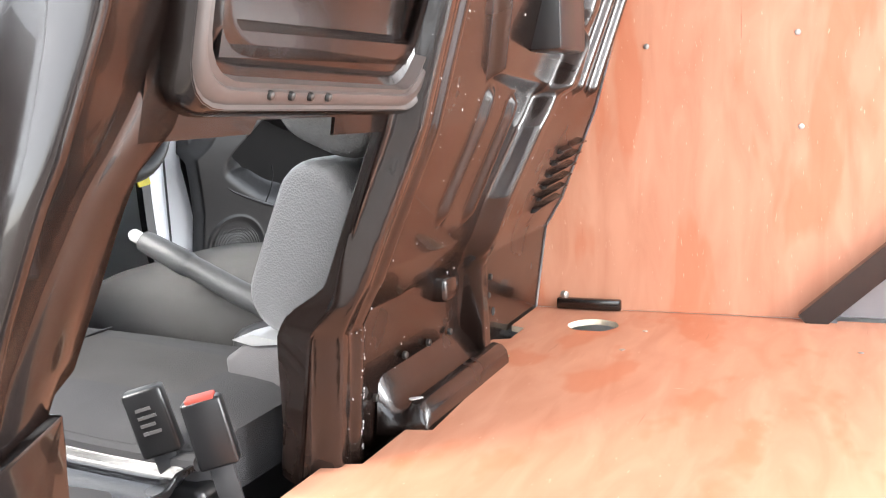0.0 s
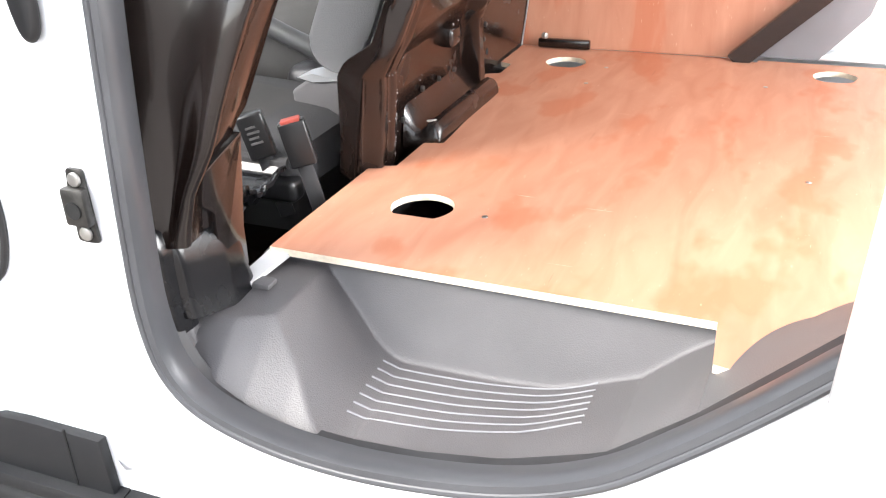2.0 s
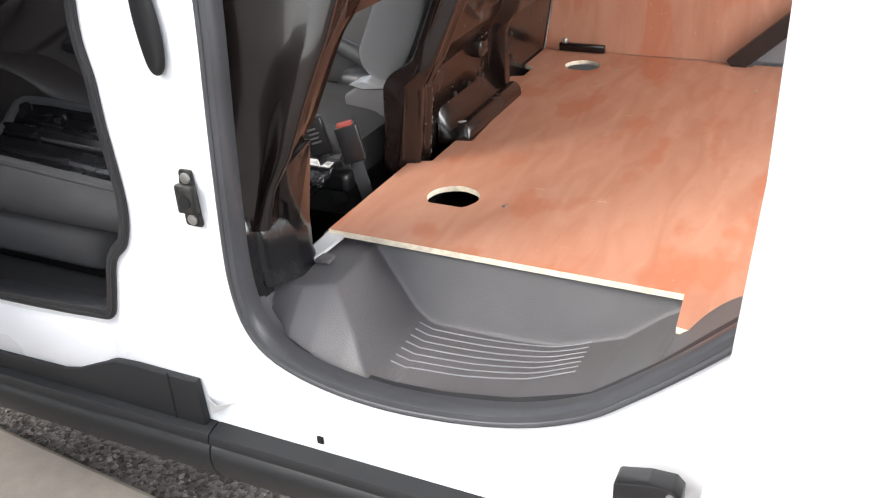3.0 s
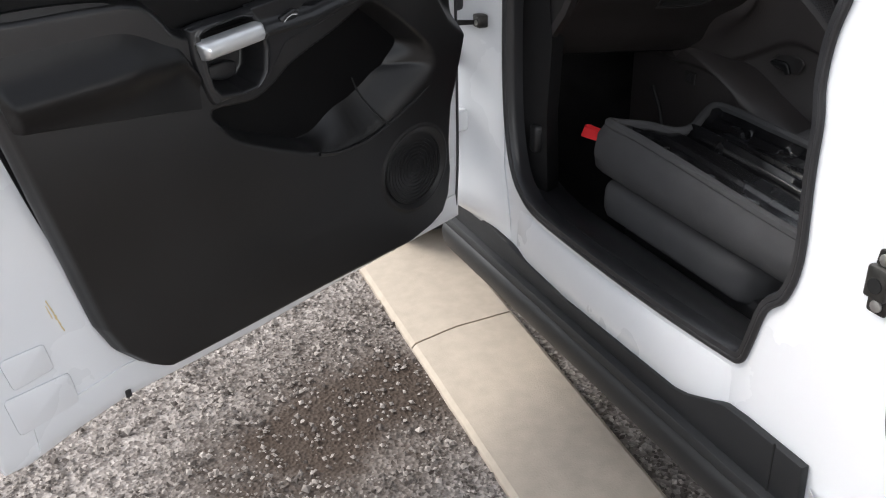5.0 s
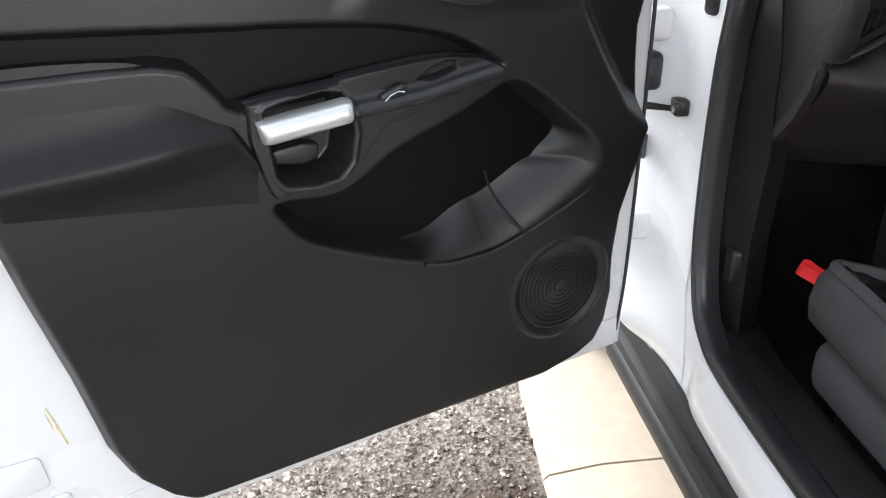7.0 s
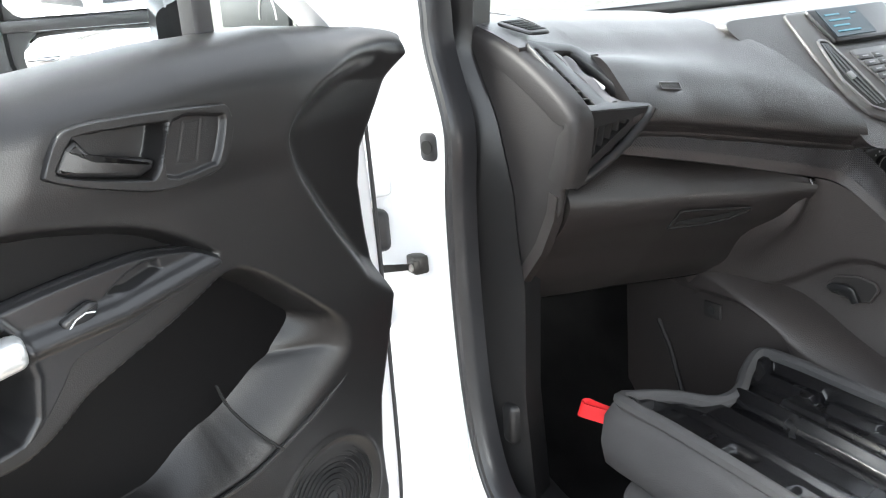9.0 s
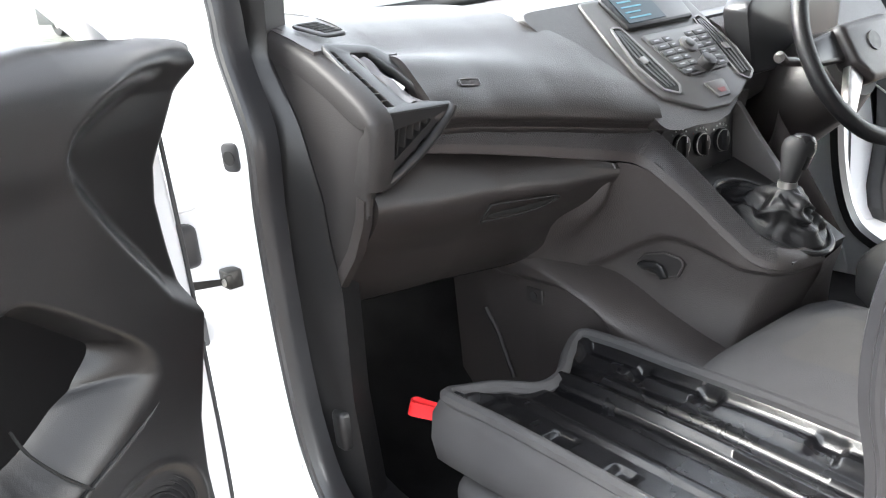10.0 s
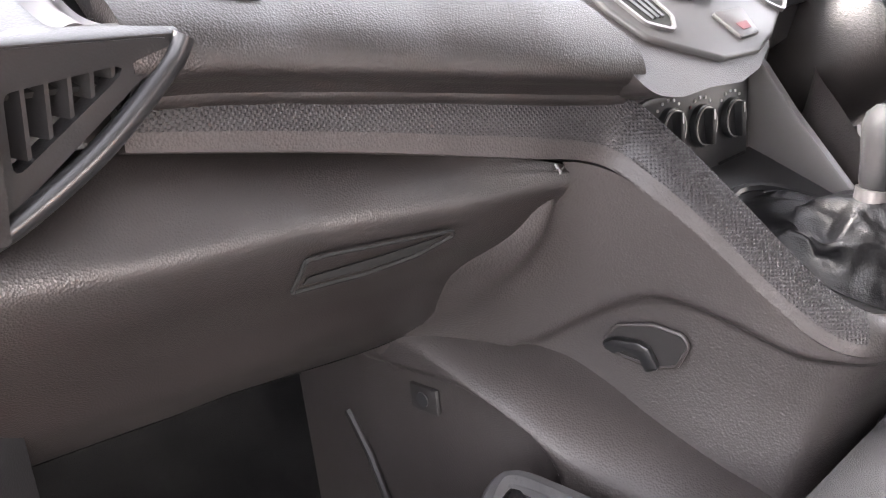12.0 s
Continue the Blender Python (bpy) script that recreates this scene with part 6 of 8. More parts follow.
    out = [(0.719, 0.972), (0.738, 0.971), (0.853, 0.958), (0.858, 0.952), (0.829, 0.940), (0.787, 0.934), (0.722, 0.938)]
    def hx(y, z):
        """Where the lid's skin lies at this place."""
        last = None
        for k in range(20, 49):
            e = 0.980 - 0.036 * ease(0.20, 1.0, k / 48)
            q = box((y - 0.497) / (e - 0.497), k / 48)
            if last and q.z <= z <= last.z:
                return q.x + (last.x - q.x) * (z - q.z) / (last.z - q.z)
            last = q
        return last.x
    hd = [Vector((hx(y, z) + 0.0015, y, z)) for y, z in out]
    h = part("glovebox_handle", slab(B(), fillet(hd, 0.003, 3), (0.006, 0, 0.004), bevel=0.0015), PLASTIC, gb, "recessed glovebox handle")
    # dark tubes and slab paint the shade in the handle's and lid's gaps
    part("handle_gap", tube(B(), [q + Vector((0.003, 0, 0.001)) for q in fillet(hd, 0.003, 3)] + [fillet(hd, 0.003, 3)[0] + Vector((0.003, 0, 0.001))], 0.0022, 6), HOLE_SHADE, gb)
    part("handle_slot", slab(B(), [Vector((hx(y, z) + 0.0085, y, z + 0.004)) for y, z in ((0.727, 0.950), (0.79, 0.950), (0.846, 0.953), (0.826, 0.942), (0.787, 0.938), (0.727, 0.941))], (0.001, 0, 0)), HOLE_SHADE, h)
    part("lid_gap", tube(B(), [Vector(p) for p in ((-1.345, 0.496, 1.052), (-1.352, 0.493, 1.03), (-1.375, 0.49, 0.99), (-1.42, 0.488, 0.93), (-1.49, 0.487, 0.875))], 0.0035, 8), HOLE_SHADE, DASH)
    part("lid_edge", ribbon(B(), [Vector(p) for p in ((-1.352, 0.484, 1.045), (-1.362, 0.484, 1.01), (-1.395, 0.484, 0.955), (-1.45, 0.484, 0.895), (-1.505, 0.484, 0.862))], [(-0.008, -0.01), (0.008, -0.01), (0.008, 0.01), (-0.008, 0.01)], (0, 1, 0)), PLASTIC, DASH)
    # pale grey tube paints the glint on the lid's right edge
    part("lid_end_glint", tube(B(), [box(0.974, k / 24) + Vector((0.001, 0.002, 0)) for k in range(1, 7)], 0.0016, 6), FLAP, gb)
    # under-dash tray edge
    def apron(u, v):
        q = box(u, 1.0)
        return Vector((q.x - 0.006 - 0.060 * v, q.y, q.z - 0.004 - 0.012 * v))
    part("under_tray", sheet(B(), apron, 40, 4, (-0.01, 0, 0)), HUMP, DASH, "dark plastic tray edge under the glovebox")
    part("under_panel", slab(B(), [Vector(p) for p in ((-1.53, 0.49, 0.875), (-1.53, 0.95, 0.79), (-1.95, 0.95, 0.80), (-1.95, 0.49, 0.885))], (0, 0, -0.01)), CARPET, DASH)


def end_panel():
    """Side cheek of the dash that the open door lays bare, and the rounded moulding round it."""
    pts = [(-1.62, 1.262), (-1.596, 1.260), (-1.50, 1.243), (-1.425, 1.213), (-1.366, 1.194), (-1.324, 1.160), (-1.326, 1.116), (-1.348, 1.086), (-1.327, 1.066), (-1.338, 1.050), (-1.345, 1.02), (-1.385, 0.965), (-1.445, 0.905), (-1.505, 0.865), (-1.54, 0.85), (-1.62, 0.85)]
    o = [Vector((x, 0.49, z)) for x, z in pts]
    part("end_panel", slab(B(), fillet(o, 0.007, 3), (0, -0.011, 0), bevel=0.004, seg=3), HUMP, DASH, "dark plastic dash end panel")
    path = curve([Vector(q) for q in ((-1.66, 0, 1.288), (-1.615, 0, 1.286), (-1.552, 0, 1.278), (-1.463, 0, 1.253), (-1.398, 0, 1.225), (-1.332, 0, 1.188), (-1.303, 0, 1.163), (-1.298, 0, 1.145), (-1.300, 0, 1.125), (-1.309, 0, 1.088), (-1.321, 0, 1.064), (-1.324, 0, 1.056))], 6)
    rows = []
    for k, q in enumerate(path):
        d = (path[min(k + 1, len(path) - 1)] - path[max(k - 1, 0)]).normalized()
        n = Vector((-d.z, 0, d.x))
        deep = -0.040 + 0.018 * math.exp(-((q.z - 1.150) / 0.022) ** 2)
        rows.append([Vector((q.x + n.x * h, y, q.z + n.z * h)) for y, h in ((0.484, deep), (0.4765, deep), (0.4755, deep + 0.008), (0.4755, -0.012), (0.478, -0.006), (0.483, -0.002), (0.490, 0.0), (0.500, 0.0), (0.512, -0.002), (0.512, -0.02))])
    part("corner_moulding", loft(B(), rows), HUMP, DASH, "rounded dash corner moulding", 60)


def vent_pod():
    """Corner vent: a sloping top plate with a slot and an air opening, and a three-cornered grille below it."""
    A, Bc, C, C2, D, E = (Vector(q) for q in ((-1.442, 0.500, 1.2565), (-1.306, 0.503, 1.163), (-1.330, 0.641, 1.151), (-1.380, 0.635, 1.188), (-1.446, 0.594, 1.240), (-1.336, 0.500, 1.057)))
    n = (Bc - A).cross(D - A).normalized()
    if n.z < 0:
        n = -n
    flat = lambda q: q - n * (q - A).dot(n)
    C, C2, D = flat(C), flat(C2), flat(D)
    slot = [flat(Vector(q)) for q in ((-1.428, 0.507, 1.246), (-1.426, 0.515, 1.244), (-1.323, 0.534, 1.167), (-1.321, 0.520, 1.169))]
    win = [flat(Vector(q)) for q in ((-1.427, 0.537, 1.239), (-1.431, 0.577, 1.233), (-1.395, 0.598, 1.205), (-1.341, 0.612, 1.163), (-1.331, 0.562, 1.167))]
    out = fillet([A, Bc, C, C2, D], [0.012, 0.006, 0.006, 0.03, 0.02], 4)
    pod = part("vent_pod", slab(B(), [q + n * 0.002 for q in out], -n * 0.014, (fillet(slot, 0.003, 2), fillet(win, 0.008, 4)), bevel=0.0025), PODMAT, DASH, "satin dark grey corner vent housing")
    deep = [q - n * 0.030 for q in out]
    # near-black floor carries the shade down inside the pod
    part("pod_floor", slab(B(), deep, -n * 0.004), HOLE_SHADE, pod)
    for k in range(7):
        t = 0.10 + 0.13 * k
        a, b = slot[0].lerp(slot[3], t), slot[1].lerp(slot[2], t)
        part("slot_rib", tube(B(), [a - n * 0.002, b - n * 0.002], 0.0013, 6), PODMAT, pod)
    def inner(u, w):
        q = win[0].lerp(win[4], 0.02 + 0.96 * u).lerp(win[1].lerp(win[3], 0.02 + 0.96 * u), 0.03 + 0.85 * w)
        return q - n * (0.003 + 0.007 * w - 0.003 * math.sin(9 * w + 4 * u) - 0.002 * math.sin(14 * u))
    part("vent_flap", sheet(B(), inner, 24, 16, -n * 0.003), FLAP, pod, "dull grey vent flap")
    tip = win[1].lerp(win[3], 0.62)
    part("flap_tab", slab(B(), [tip + Vector(q) for q in ((-0.012, -0.020, 0.004), (0.006, -0.012, -0.009), (0.009, -0.016, -0.011), (-0.008, -0.026, 0.002))], n * 0.003), WHITEPRINT, pod)
    # grille
    m = (Bc - E).cross(C - E).normalized()
    if m.x < 0:
        m = -m
    tri = [Bc, C, E]
    mid = (Bc + C + E) / 3
    hole = [Bc.lerp(mid, 0.48) + (E - Bc) * 0.06, C.lerp(mid, 0.36), E.lerp(mid, 0.48)]
    part("grille_plate", slab(B(), fillet([q + m * 0.001 for q in tri], [0.006, 0.008, 0.004], 4), -m * 0.012, (fillet(hole, 0.006, 4),)), PODMAT, pod, "three-cornered vent surround")
    # the same painted shade behind the grille fins
    part("grille_floor", slab(B(), [q - m * 0.045 for q in tri], -m * 0.003), HOLE_SHADE, pod)
    for k in range(5):
        t = 0.14 + 0.17 * k
        a, b = hole[0].lerp(hole[1], t), hole[2].lerp(hole[1], t)
        part("vent_fin", slab(B(), [a - m * 0.004, b - m * 0.004, b - m * 0.030 + Vector((0, -0.012, 0)), a - m * 0.030 + Vector((0, -0.012, 0))], Vector((0, 0.0025, 0))), PODMAT, pod)
    edge = curve([C + m * 0.001, C.lerp(E, 0.12) + Vector((0, 0.004, -0.006)), C.lerp(E, 0.5) + Vector((0.002, 0.008, -0.008)), C.lerp(E, 0.85) + Vector((0.001, 0.005, -0.004)), E], 6)
    part("grille_edge", tube(B(), edge, 0.0075, 12), SMOOTHPLASTIC, pod)
    part("grille_side", slab(B(), [Bc - m * 0.001, E - m * 0.001, E + Vector((-0.06, 0.004, 0)), Bc + Vector((-0.08, 0.0, 0.02))], (0, 0.004, 0)), PODMAT, pod)
    part("pod_brow", tube(B(), [A.lerp(Bc, 0.97) + (C - Bc) * t - n * 0.006 - m * 0.006 for t in (0.02, 0.25, 0.5, 0.75, 0.97)], [0.0085, 0.0085, 0.0085, 0.0080, 0.005], 14), PODMAT, pod)
    # small demister grille on the dash top
    g = [Vector(q) for q in ((-1.535, 0.505, 1.277), (-1.468, 0.530, 1.259), (-1.470, 0.575, 1.258), (-1.535, 0.555, 1.277))]
    dm = part("demister_grille", slab(B(), fillet(g, 0.014, 5), (0, 0, 0.006), bevel=0.003), PODMAT, DASH, "small demister grille")
    for k in range(5):
        t = 0.14 + 0.155 * k
        a, b = g[0].lerp(g[1], t) + Vector((0, 0, 0.0064)), g[3].lerp(g[2], t) + Vector((0, 0, 0.0064))
        part("grille_gap", slab(B(), [a.lerp(b, 0.16), a.lerp(b, 0.84), a.lerp(b, 0.84) + Vector((0.0075, 0.003, -0.002)), a.lerp(b, 0.16) + Vector((0.0075, 0.003, -0.002))], (0, 0, 0.0008)), HOLE_SHADE, dm)


dash(), end_panel(), vent_pod()

STK = root("centre_stack", "grey centre stack with radio buttons, screen and heater knobs", "centre console", (-1.3, 1.23, 0.95))


FACE = Vector((0.66, 0, 0.75))


def stk(y, h, off=0.0):
    """A point on the stack's sloping face: y across, h up the slope from its lower tip."""
    return Vector((-1.256, 1.218 + (y - 1.228) * 0.86, 1.044)) + Vector((-0.75, 0, 0.66)) * (h * 0.97) + FACE * off


def cheek_at(y, h):
    return Vector((-1.256, y - 0.018, 1.053)) + Vector((-0.75, 0, 0.66)) * h + FACE * -0.010


def centre_stack():
    cheek = [(1.050, 0.030), (1.052, -0.010), (1.085, -0.020), (1.13, -0.020), (1.18, -0.026), (1.225, -0.018), (1.272, 0.002), (1.305, 0.024), (1.340, 0.07), (1.372, 0.15), (1.395, 0.30), (0.945, 0.30), (0.985, 0.19), (1.030, 0.08)]
    part("stack_body", slab(B(), fillet([cheek_at(y, h) for y, h in cheek], 0.03, 9), (-0.12, 0, -0.012), bevel=0.016, seg=5), PLASTIC, STK, "dark plastic stack cheeks")
    face = [(1.108, 0.036), (1.160, 0.008), (1.236, 0.004), (1.290, 0.018), (1.352, 0.044), (1.398, 0.12), (1.402, 0.22), (1.395, 0.31), (1.066, 0.31), (1.054, 0.19), (1.056, 0.10), (1.074, 0.056)]
    body = part("stack_face", slab(B(), fillet([stk(y, h, -0.02) for y, h in face], 0.014, 4), FACE * 0.0225, bevel=0.004, seg=3), STACK, STK, "satin grey stack facia")
    # side vents with bright rims
    for s in (-1, 1):
        def sv(y, h):
            return (y, h) if s < 0 else (2.472 - y, h - 0.012)
        o = [sv(*q) for q in ((1.091, 0.235), (1.118, 0.229), (1.128, 0.17), (1.139, 0.072), (1.121, 0.054), (1.088, 0.071), (1.071, 0.137), (1.081, 0.192))]
        rim = fillet([stk(y, h, 0.003) for y, h in o], 0.010, 4)
        v = part("side_vent", ribbon(B(), rim, [(-0.0022, -0.002), (0.0028, -0.002), (0.0028, 0.002), (-0.0022, 0.002)], FACE, True), RIMDARK, STK, "tall vent with a satin rim")
        # dark slab painted for the shade within the vent opening
        part("vent_hole_shade", slab(B(), rim, FACE * 0.0008), HOLE_SHADE, v)
        for k in range(3):
            d = 0.26 + 0.24 * k
            line = [sv(*[a * (1 - d) + b * d for a, b in zip(p, q)]) for p, q in (((1.090, 0.226), (1.116, 0.222)), ((1.076, 0.140), (1.129, 0.150)), ((1.094, 0.074), (1.134, 0.074)))]
            part("vent_blade", ribbon(B(), curve([stk(*q, 0.003) for q in line], 5), [(-0.0022, -0.003), (0.0022, -0.003), (0.0022, 0.002), (-0.0022, 0.002)], FACE), SMOOTHPLASTIC, v)
        part("blade_tab", slab(B(), fillet([stk(*sv(y, h), 0.004) for y, h in ((1.092, 0.150), (1.108, 0.153), (1.110, 0.137), (1.094, 0.134))], 0.002, 2), FACE * 0.004, bevel=0.001), RIMDARK, v)
    # screen in its hood
    sc = fillet([stk(y, h, 0.0) for y, h in ((1.128, 0.218), (1.352, 0.218), (1.366, 0.305), (1.118, 0.305))], 0.008, 3)
    hood = part("screen_hood", slab(B(), sc, FACE * 0.012, bevel=0.005), SMOOTHPLASTIC, STK, "black screen surround")
    part("screen", slab(B(), [stk(y, h, 0.0125) for y, h in ((1.140, 0.228), (1.262, 0.228), (1.262, 0.298), (1.140, 0.298))], FACE * 0.001), SCREEN, hood, "lit blue radio display")
    for k, (y, h, w) in enumerate(((1.152, 0.280, 0.045), (1.152, 0.266, 0.065), (1.152, 0.252, 0.05), (1.152, 0.238, 0.07), (1.230, 0.280, 0.018))):
        part("display_line", slab(B(), [stk(a, b, 0.0138) for a, b in ((y, h), (y + w, h), (y + w, h + 0.004), (y, h + 0.004))], FACE * 0.0006), SCREENLINE, hood)
    # radio keys
    def km(y):
        return 1.258 + (y - 1.226) * 0.86
    pad = fillet([stk(km(y), h + 0.010, 0.002) for y, h in ((1.10, 0.19), (1.345, 0.19), (1.325, 0.095), (1.30, 0.075), (1.155, 0.075), (1.13, 0.095))], 0.008, 3)
    keys = part("key_panel", slab(B(), pad, FACE * 0.004, bevel=0.002), STACK, STK)
    for r in range(6):
        h = 0.176 - 0.0165 * r
        for cidx, (c0, wd) in enumerate(((1.110 + 0.004 * r, 0.05), (1.163 + 0.003 * r, 0.03), (1.253 - 0.002 * r, 0.03), (1.286 - 0.004 * r, 0.048))):
            if r > 4 and cidx in (1, 2):
                continue
            k = part("key", slab(B(), fillet([stk(km(y), hh + 0.010, 0.0045) for y, hh in ((c0, h), (c0 + wd, h), (c0 + wd, h - 0.013), (c0, h - 0.013))], 0.002, 2), FACE * 0.003, bevel=0.001), KEYMAT, keys)
            part("key_print", slab(B(), [stk(km(y), hh + 0.010, 0.0077) for y, hh in ((c0 + wd * 0.3, h - 0.005), (c0 + wd * 0.7, h - 0.005), (c0 + wd * 0.7, h - 0.008), (c0 + wd * 0.3, h - 0.008))], FACE * 0.0004), KEYPRINT, k)
    part("selector_ring", disc(B(), stk(1.262, 0.154, 0.006), FACE, 0.019, 0.005, 20, 0.002), STACK, keys)
    part("selector_button", disc(B(), stk(1.262, 0.154, 0.011), FACE, 0.010, 0.003, 16, 0.001), SMOOTHPLASTIC, keys)
    part("volume_knob", disc(B(), stk(1.257, 0.100, 0.004), FACE, 0.0155, 0.020, 20, 0.003), SMOOTHPLASTIC, keys, "black volume knob")
    hz = part("hazard_key", slab(B(), fillet([stk(y, h, 0.002) for y, h in ((1.208, 0.062), (1.272, 0.060), (1.256, 0.022), (1.216, 0.022))], 0.004, 3), FACE * 0.005, bevel=0.002), STACK, STK)
    part("hazard_mark", slab(B(), [stk(y, h, 0.0075) for y, h in ((1.226, 0.040), (1.250, 0.040), (1.247, 0.030), (1.229, 0.030))], FACE * 0.0005), REDPRINT, hz)
    part("heater_surround", loft(B(), [[Vector((x, y, z)) for y in (1.075, 1.10, 1.37, 1.395)] + [Vector((-1.46, y, z)) for y in (1.395, 1.075)] for x, z in ((-1.345, 0.80), (-1.345, 0.90), (-1.342, 1.0), (-1.33, 1.04))]), PLASTIC, STK)
    # heater panel below
    hp = [Vector((-1.335, y, z)) for y, z in ((1.125, 1.010), (1.342, 1.010), (1.340, 0.885), (1.325, 0.864), (1.20, 0.864), (1.14, 0.92))]
    heat = part("heater_panel", slab(B(), fillet(hp, 0.01, 3), (-0.05, 0, 0), bevel=0.003), PODMAT, STK, "black heater control panel")
    part("console_cheek", slab(B(), fillet([Vector(q) for q in ((-1.345, 1.356, 1.035), (-1.322, 1.356, 1.008), (-1.285, 1.356, 0.955), (-1.215, 1.352, 0.872), (-1.165, 1.348, 0.838), (-1.345, 1.352, 0.85))], 0.01, 4), (-0.004, 0.02, 0), bevel=0.004), CHEEK, STK, "smooth grey console cheek")
    for y, kz in ((1.176, 0.972), (1.238, 0.963), (1.302, 0.958)):
        k = part("heater_knob", disc(B(), (-1.334, y, kz), (1, 0, 0.05), 0.0235, 0.007, 24, 0.003), SMOOTHPLASTIC, heat, "black ridged heater knob")
        part("knob_bar", rbox(B(), (-1.329, y - 0.004, kz - 0.020), (-1.317, y + 0.004, kz + 0.020), 0.002), SMOOTHPLASTIC, k)
        part("knob_ring", ribbon(B(), [Vector((-1.3266, y + 0.0205 * math.cos(a), kz + 0.0205 * math.sin(a))) for a in [2 * math.pi * i / 24 for i in range(24)]], [(-0.0008, -0.0008), (0.0008, -0.0008), (0.0008, 0.0008), (-0.0008, 0.0008)], (1, 0, 0), True), STEEL, k)
        part("knob_mark", rbox(B(), (-1.3175, y - 0.001, kz + 0.008), (-1.3165, y + 0.001, kz + 0.019), 0.0), WHITEPRINT, k)
        for i in range(5):
            a = radians(50 + 20 * i)
            part("dial_mark", disc(B(), (-1.3348, y + 0.031 * math.cos(a), kz + 0.031 * math.sin(a)), (1, 0, 0), 0.0018, 0.001, 8), REDPRINT if (i > 3 and 1.2 < y < 1.27) else WHITEPRINT, heat)
    part("heater_slot", rbox(B(), (-1.336, 1.275, 0.886), (-1.3335, 1.335, 0.912), 0.001), HOLE_SHADE, heat)
    part("heater_button", rbox(B(), (-1.336, 1.225, 0.886), (-1.331, 1.255, 0.908), 0.002), STACK, heat)


centre_stack()

CONS = root("floor_console", "dark plastic floor console with gear lever gaiter", "floor console", (-1.3, 1.2, 0.45))


def console():
    sta = [((-1.332, 0.940, 0.980), (-1.388, 0.914, 0.912), (-1.474, 0.900, 0.848), (-1.548, 0.902, 0.795), (-1.55, 0.970, 0.66), (-1.60, 0.975, 0.46)),
           ((-1.313, 0.971, 0.985), (-1.343, 0.952, 0.912), (-1.422, 0.940, 0.848), (-1.498, 0.936, 0.788), (-1.53, 0.975, 0.66), (-1.57, 0.98, 0.46)),
           ((-1.320, 0.986, 0.986), (-1.342, 0.984, 0.915), (-1.398, 0.985, 0.84), (-1.445, 0.985, 0.77), (-1.48, 1.0, 0.66), (-1.52, 1.0, 0.46)),
           ((-1.300, 1.014, 0.975), (-1.318, 1.019, 0.910), (-1.348, 1.023, 0.84), (-1.378, 1.025, 0.77), (-1.41, 1.02, 0.66), (-1.43, 1.0, 0.46)),
           ((-1.265, 1.036, 0.946), (-1.285, 1.040, 0.885), (-1.308, 1.043, 0.82), (-1.328, 1.042, 0.76), (-1.355, 1.03, 0.66), (-1.38, 1.01, 0.46)),
           ((-1.190, 1.070, 0.866), (-1.208, 1.069, 0.826), (-1.228, 1.065, 0.785), (-1.246, 1.059, 0.745), (-1.27, 1.04, 0.66), (-1.28, 1.02, 0.46)),
           ((-1.132, 1.098, 0.807), (-1.142, 1.092, 0.778), (-1.156, 1.086, 0.750), (-1.17, 1.078, 0.715), (-1.19, 1.055, 0.62), (-1.20, 1.04, 0.46)),
           ((-1.094, 1.140, 0.788), (-1.102, 1.134, 0.762), (-1.116, 1.124, 0.735), (-1.13, 1.112, 0.70), (-1.15, 1.09, 0.62), (-1.16, 1.08, 0.46)),
           ((-1.078, 1.235, 0.782), (-1.086, 1.235, 0.756), (-1.10, 1.235, 0.728), (-1.118, 1.235, 0.69), (-1.14, 1.235, 0.62), (-1.15, 1.235, 0.46))]
    rows = [curve([Vector(p) for p in s], 14) for s in sta]
    rows = [list(r) for r in zip(*[curve(list(c), 10) for c in zip(*rows)])]
    mir = lambda q: Vector((q.x, 2.47 - q.y, q.z))
    bm = B()
    n, m = len(rows), len(rows[0])
    DENT = rounded([(-1.445, 0.752), (-1.40, 0.778), (-1.354, 0.806), (-1.315, 0.828), (-1.279, 0.840), (-1.24, 0.835), (-1.196, 0.817), (-1.15, 0.795), (-1.10, 0.782), (-1.06, 0.75), (-1.12, 0.62), (-1.30, 0.56), (-1.42, 0.66)])
    # left skin, with a swept recess round the hook
    def dent(q):
        sd = poly_sd(DENT, q.x, q.z)
        return 0.016 * ease(-0.003, 0.010, sd)
    grid = [[bm.verts.new(q + Vector((-0.3, 1, 0)).normalized() * dent(q)) for q in r] for r in rows]
    back = [[bm.verts.new(mir(q)) for q in r] for r in rows]
    for g in (grid, back):
        for i in range(n - 1):
            for j in range(m - 1):
                bm.faces.new((g[i][j], g[i + 1][j], g[i + 1][j + 1], g[i][j + 1]))
    for j in range(m - 1):
        bm.faces.new((grid[n - 1][j], back[n - 1][j], back[n - 1][j + 1], grid[n - 1][j + 1])) if (grid[n - 1][j].co - back[n - 1][j].co).length > 1e-4 else None
    bmesh.ops.remove_doubles(bm, verts=bm.verts, dist=1e-5)
    body = part("console_side", bm, CONSOLE_LIT, CONS, "dark grained console side", 60)
    # rounded shoulder towards the footwell, with a sunk panel in its side
    def crest(x):
        return lerp(((-1.76, 0.790), (-1.545, 0.797), (-1.484, 0.787), (-1.439, 0.772), (-1.384, 0.750), (-1.299, 0.702), (-1.203, 0.655), (-1.08, 0.59)), x)
    def shoulder_y(x):
        return lerp(((-1.76, 0.922), (-1.51, 0.924), (-1.445, 0.930), (-1.402, 0.936), (-1.347, 0.948), (-1.25, 0.985), (-1.08, 1.03)), x)
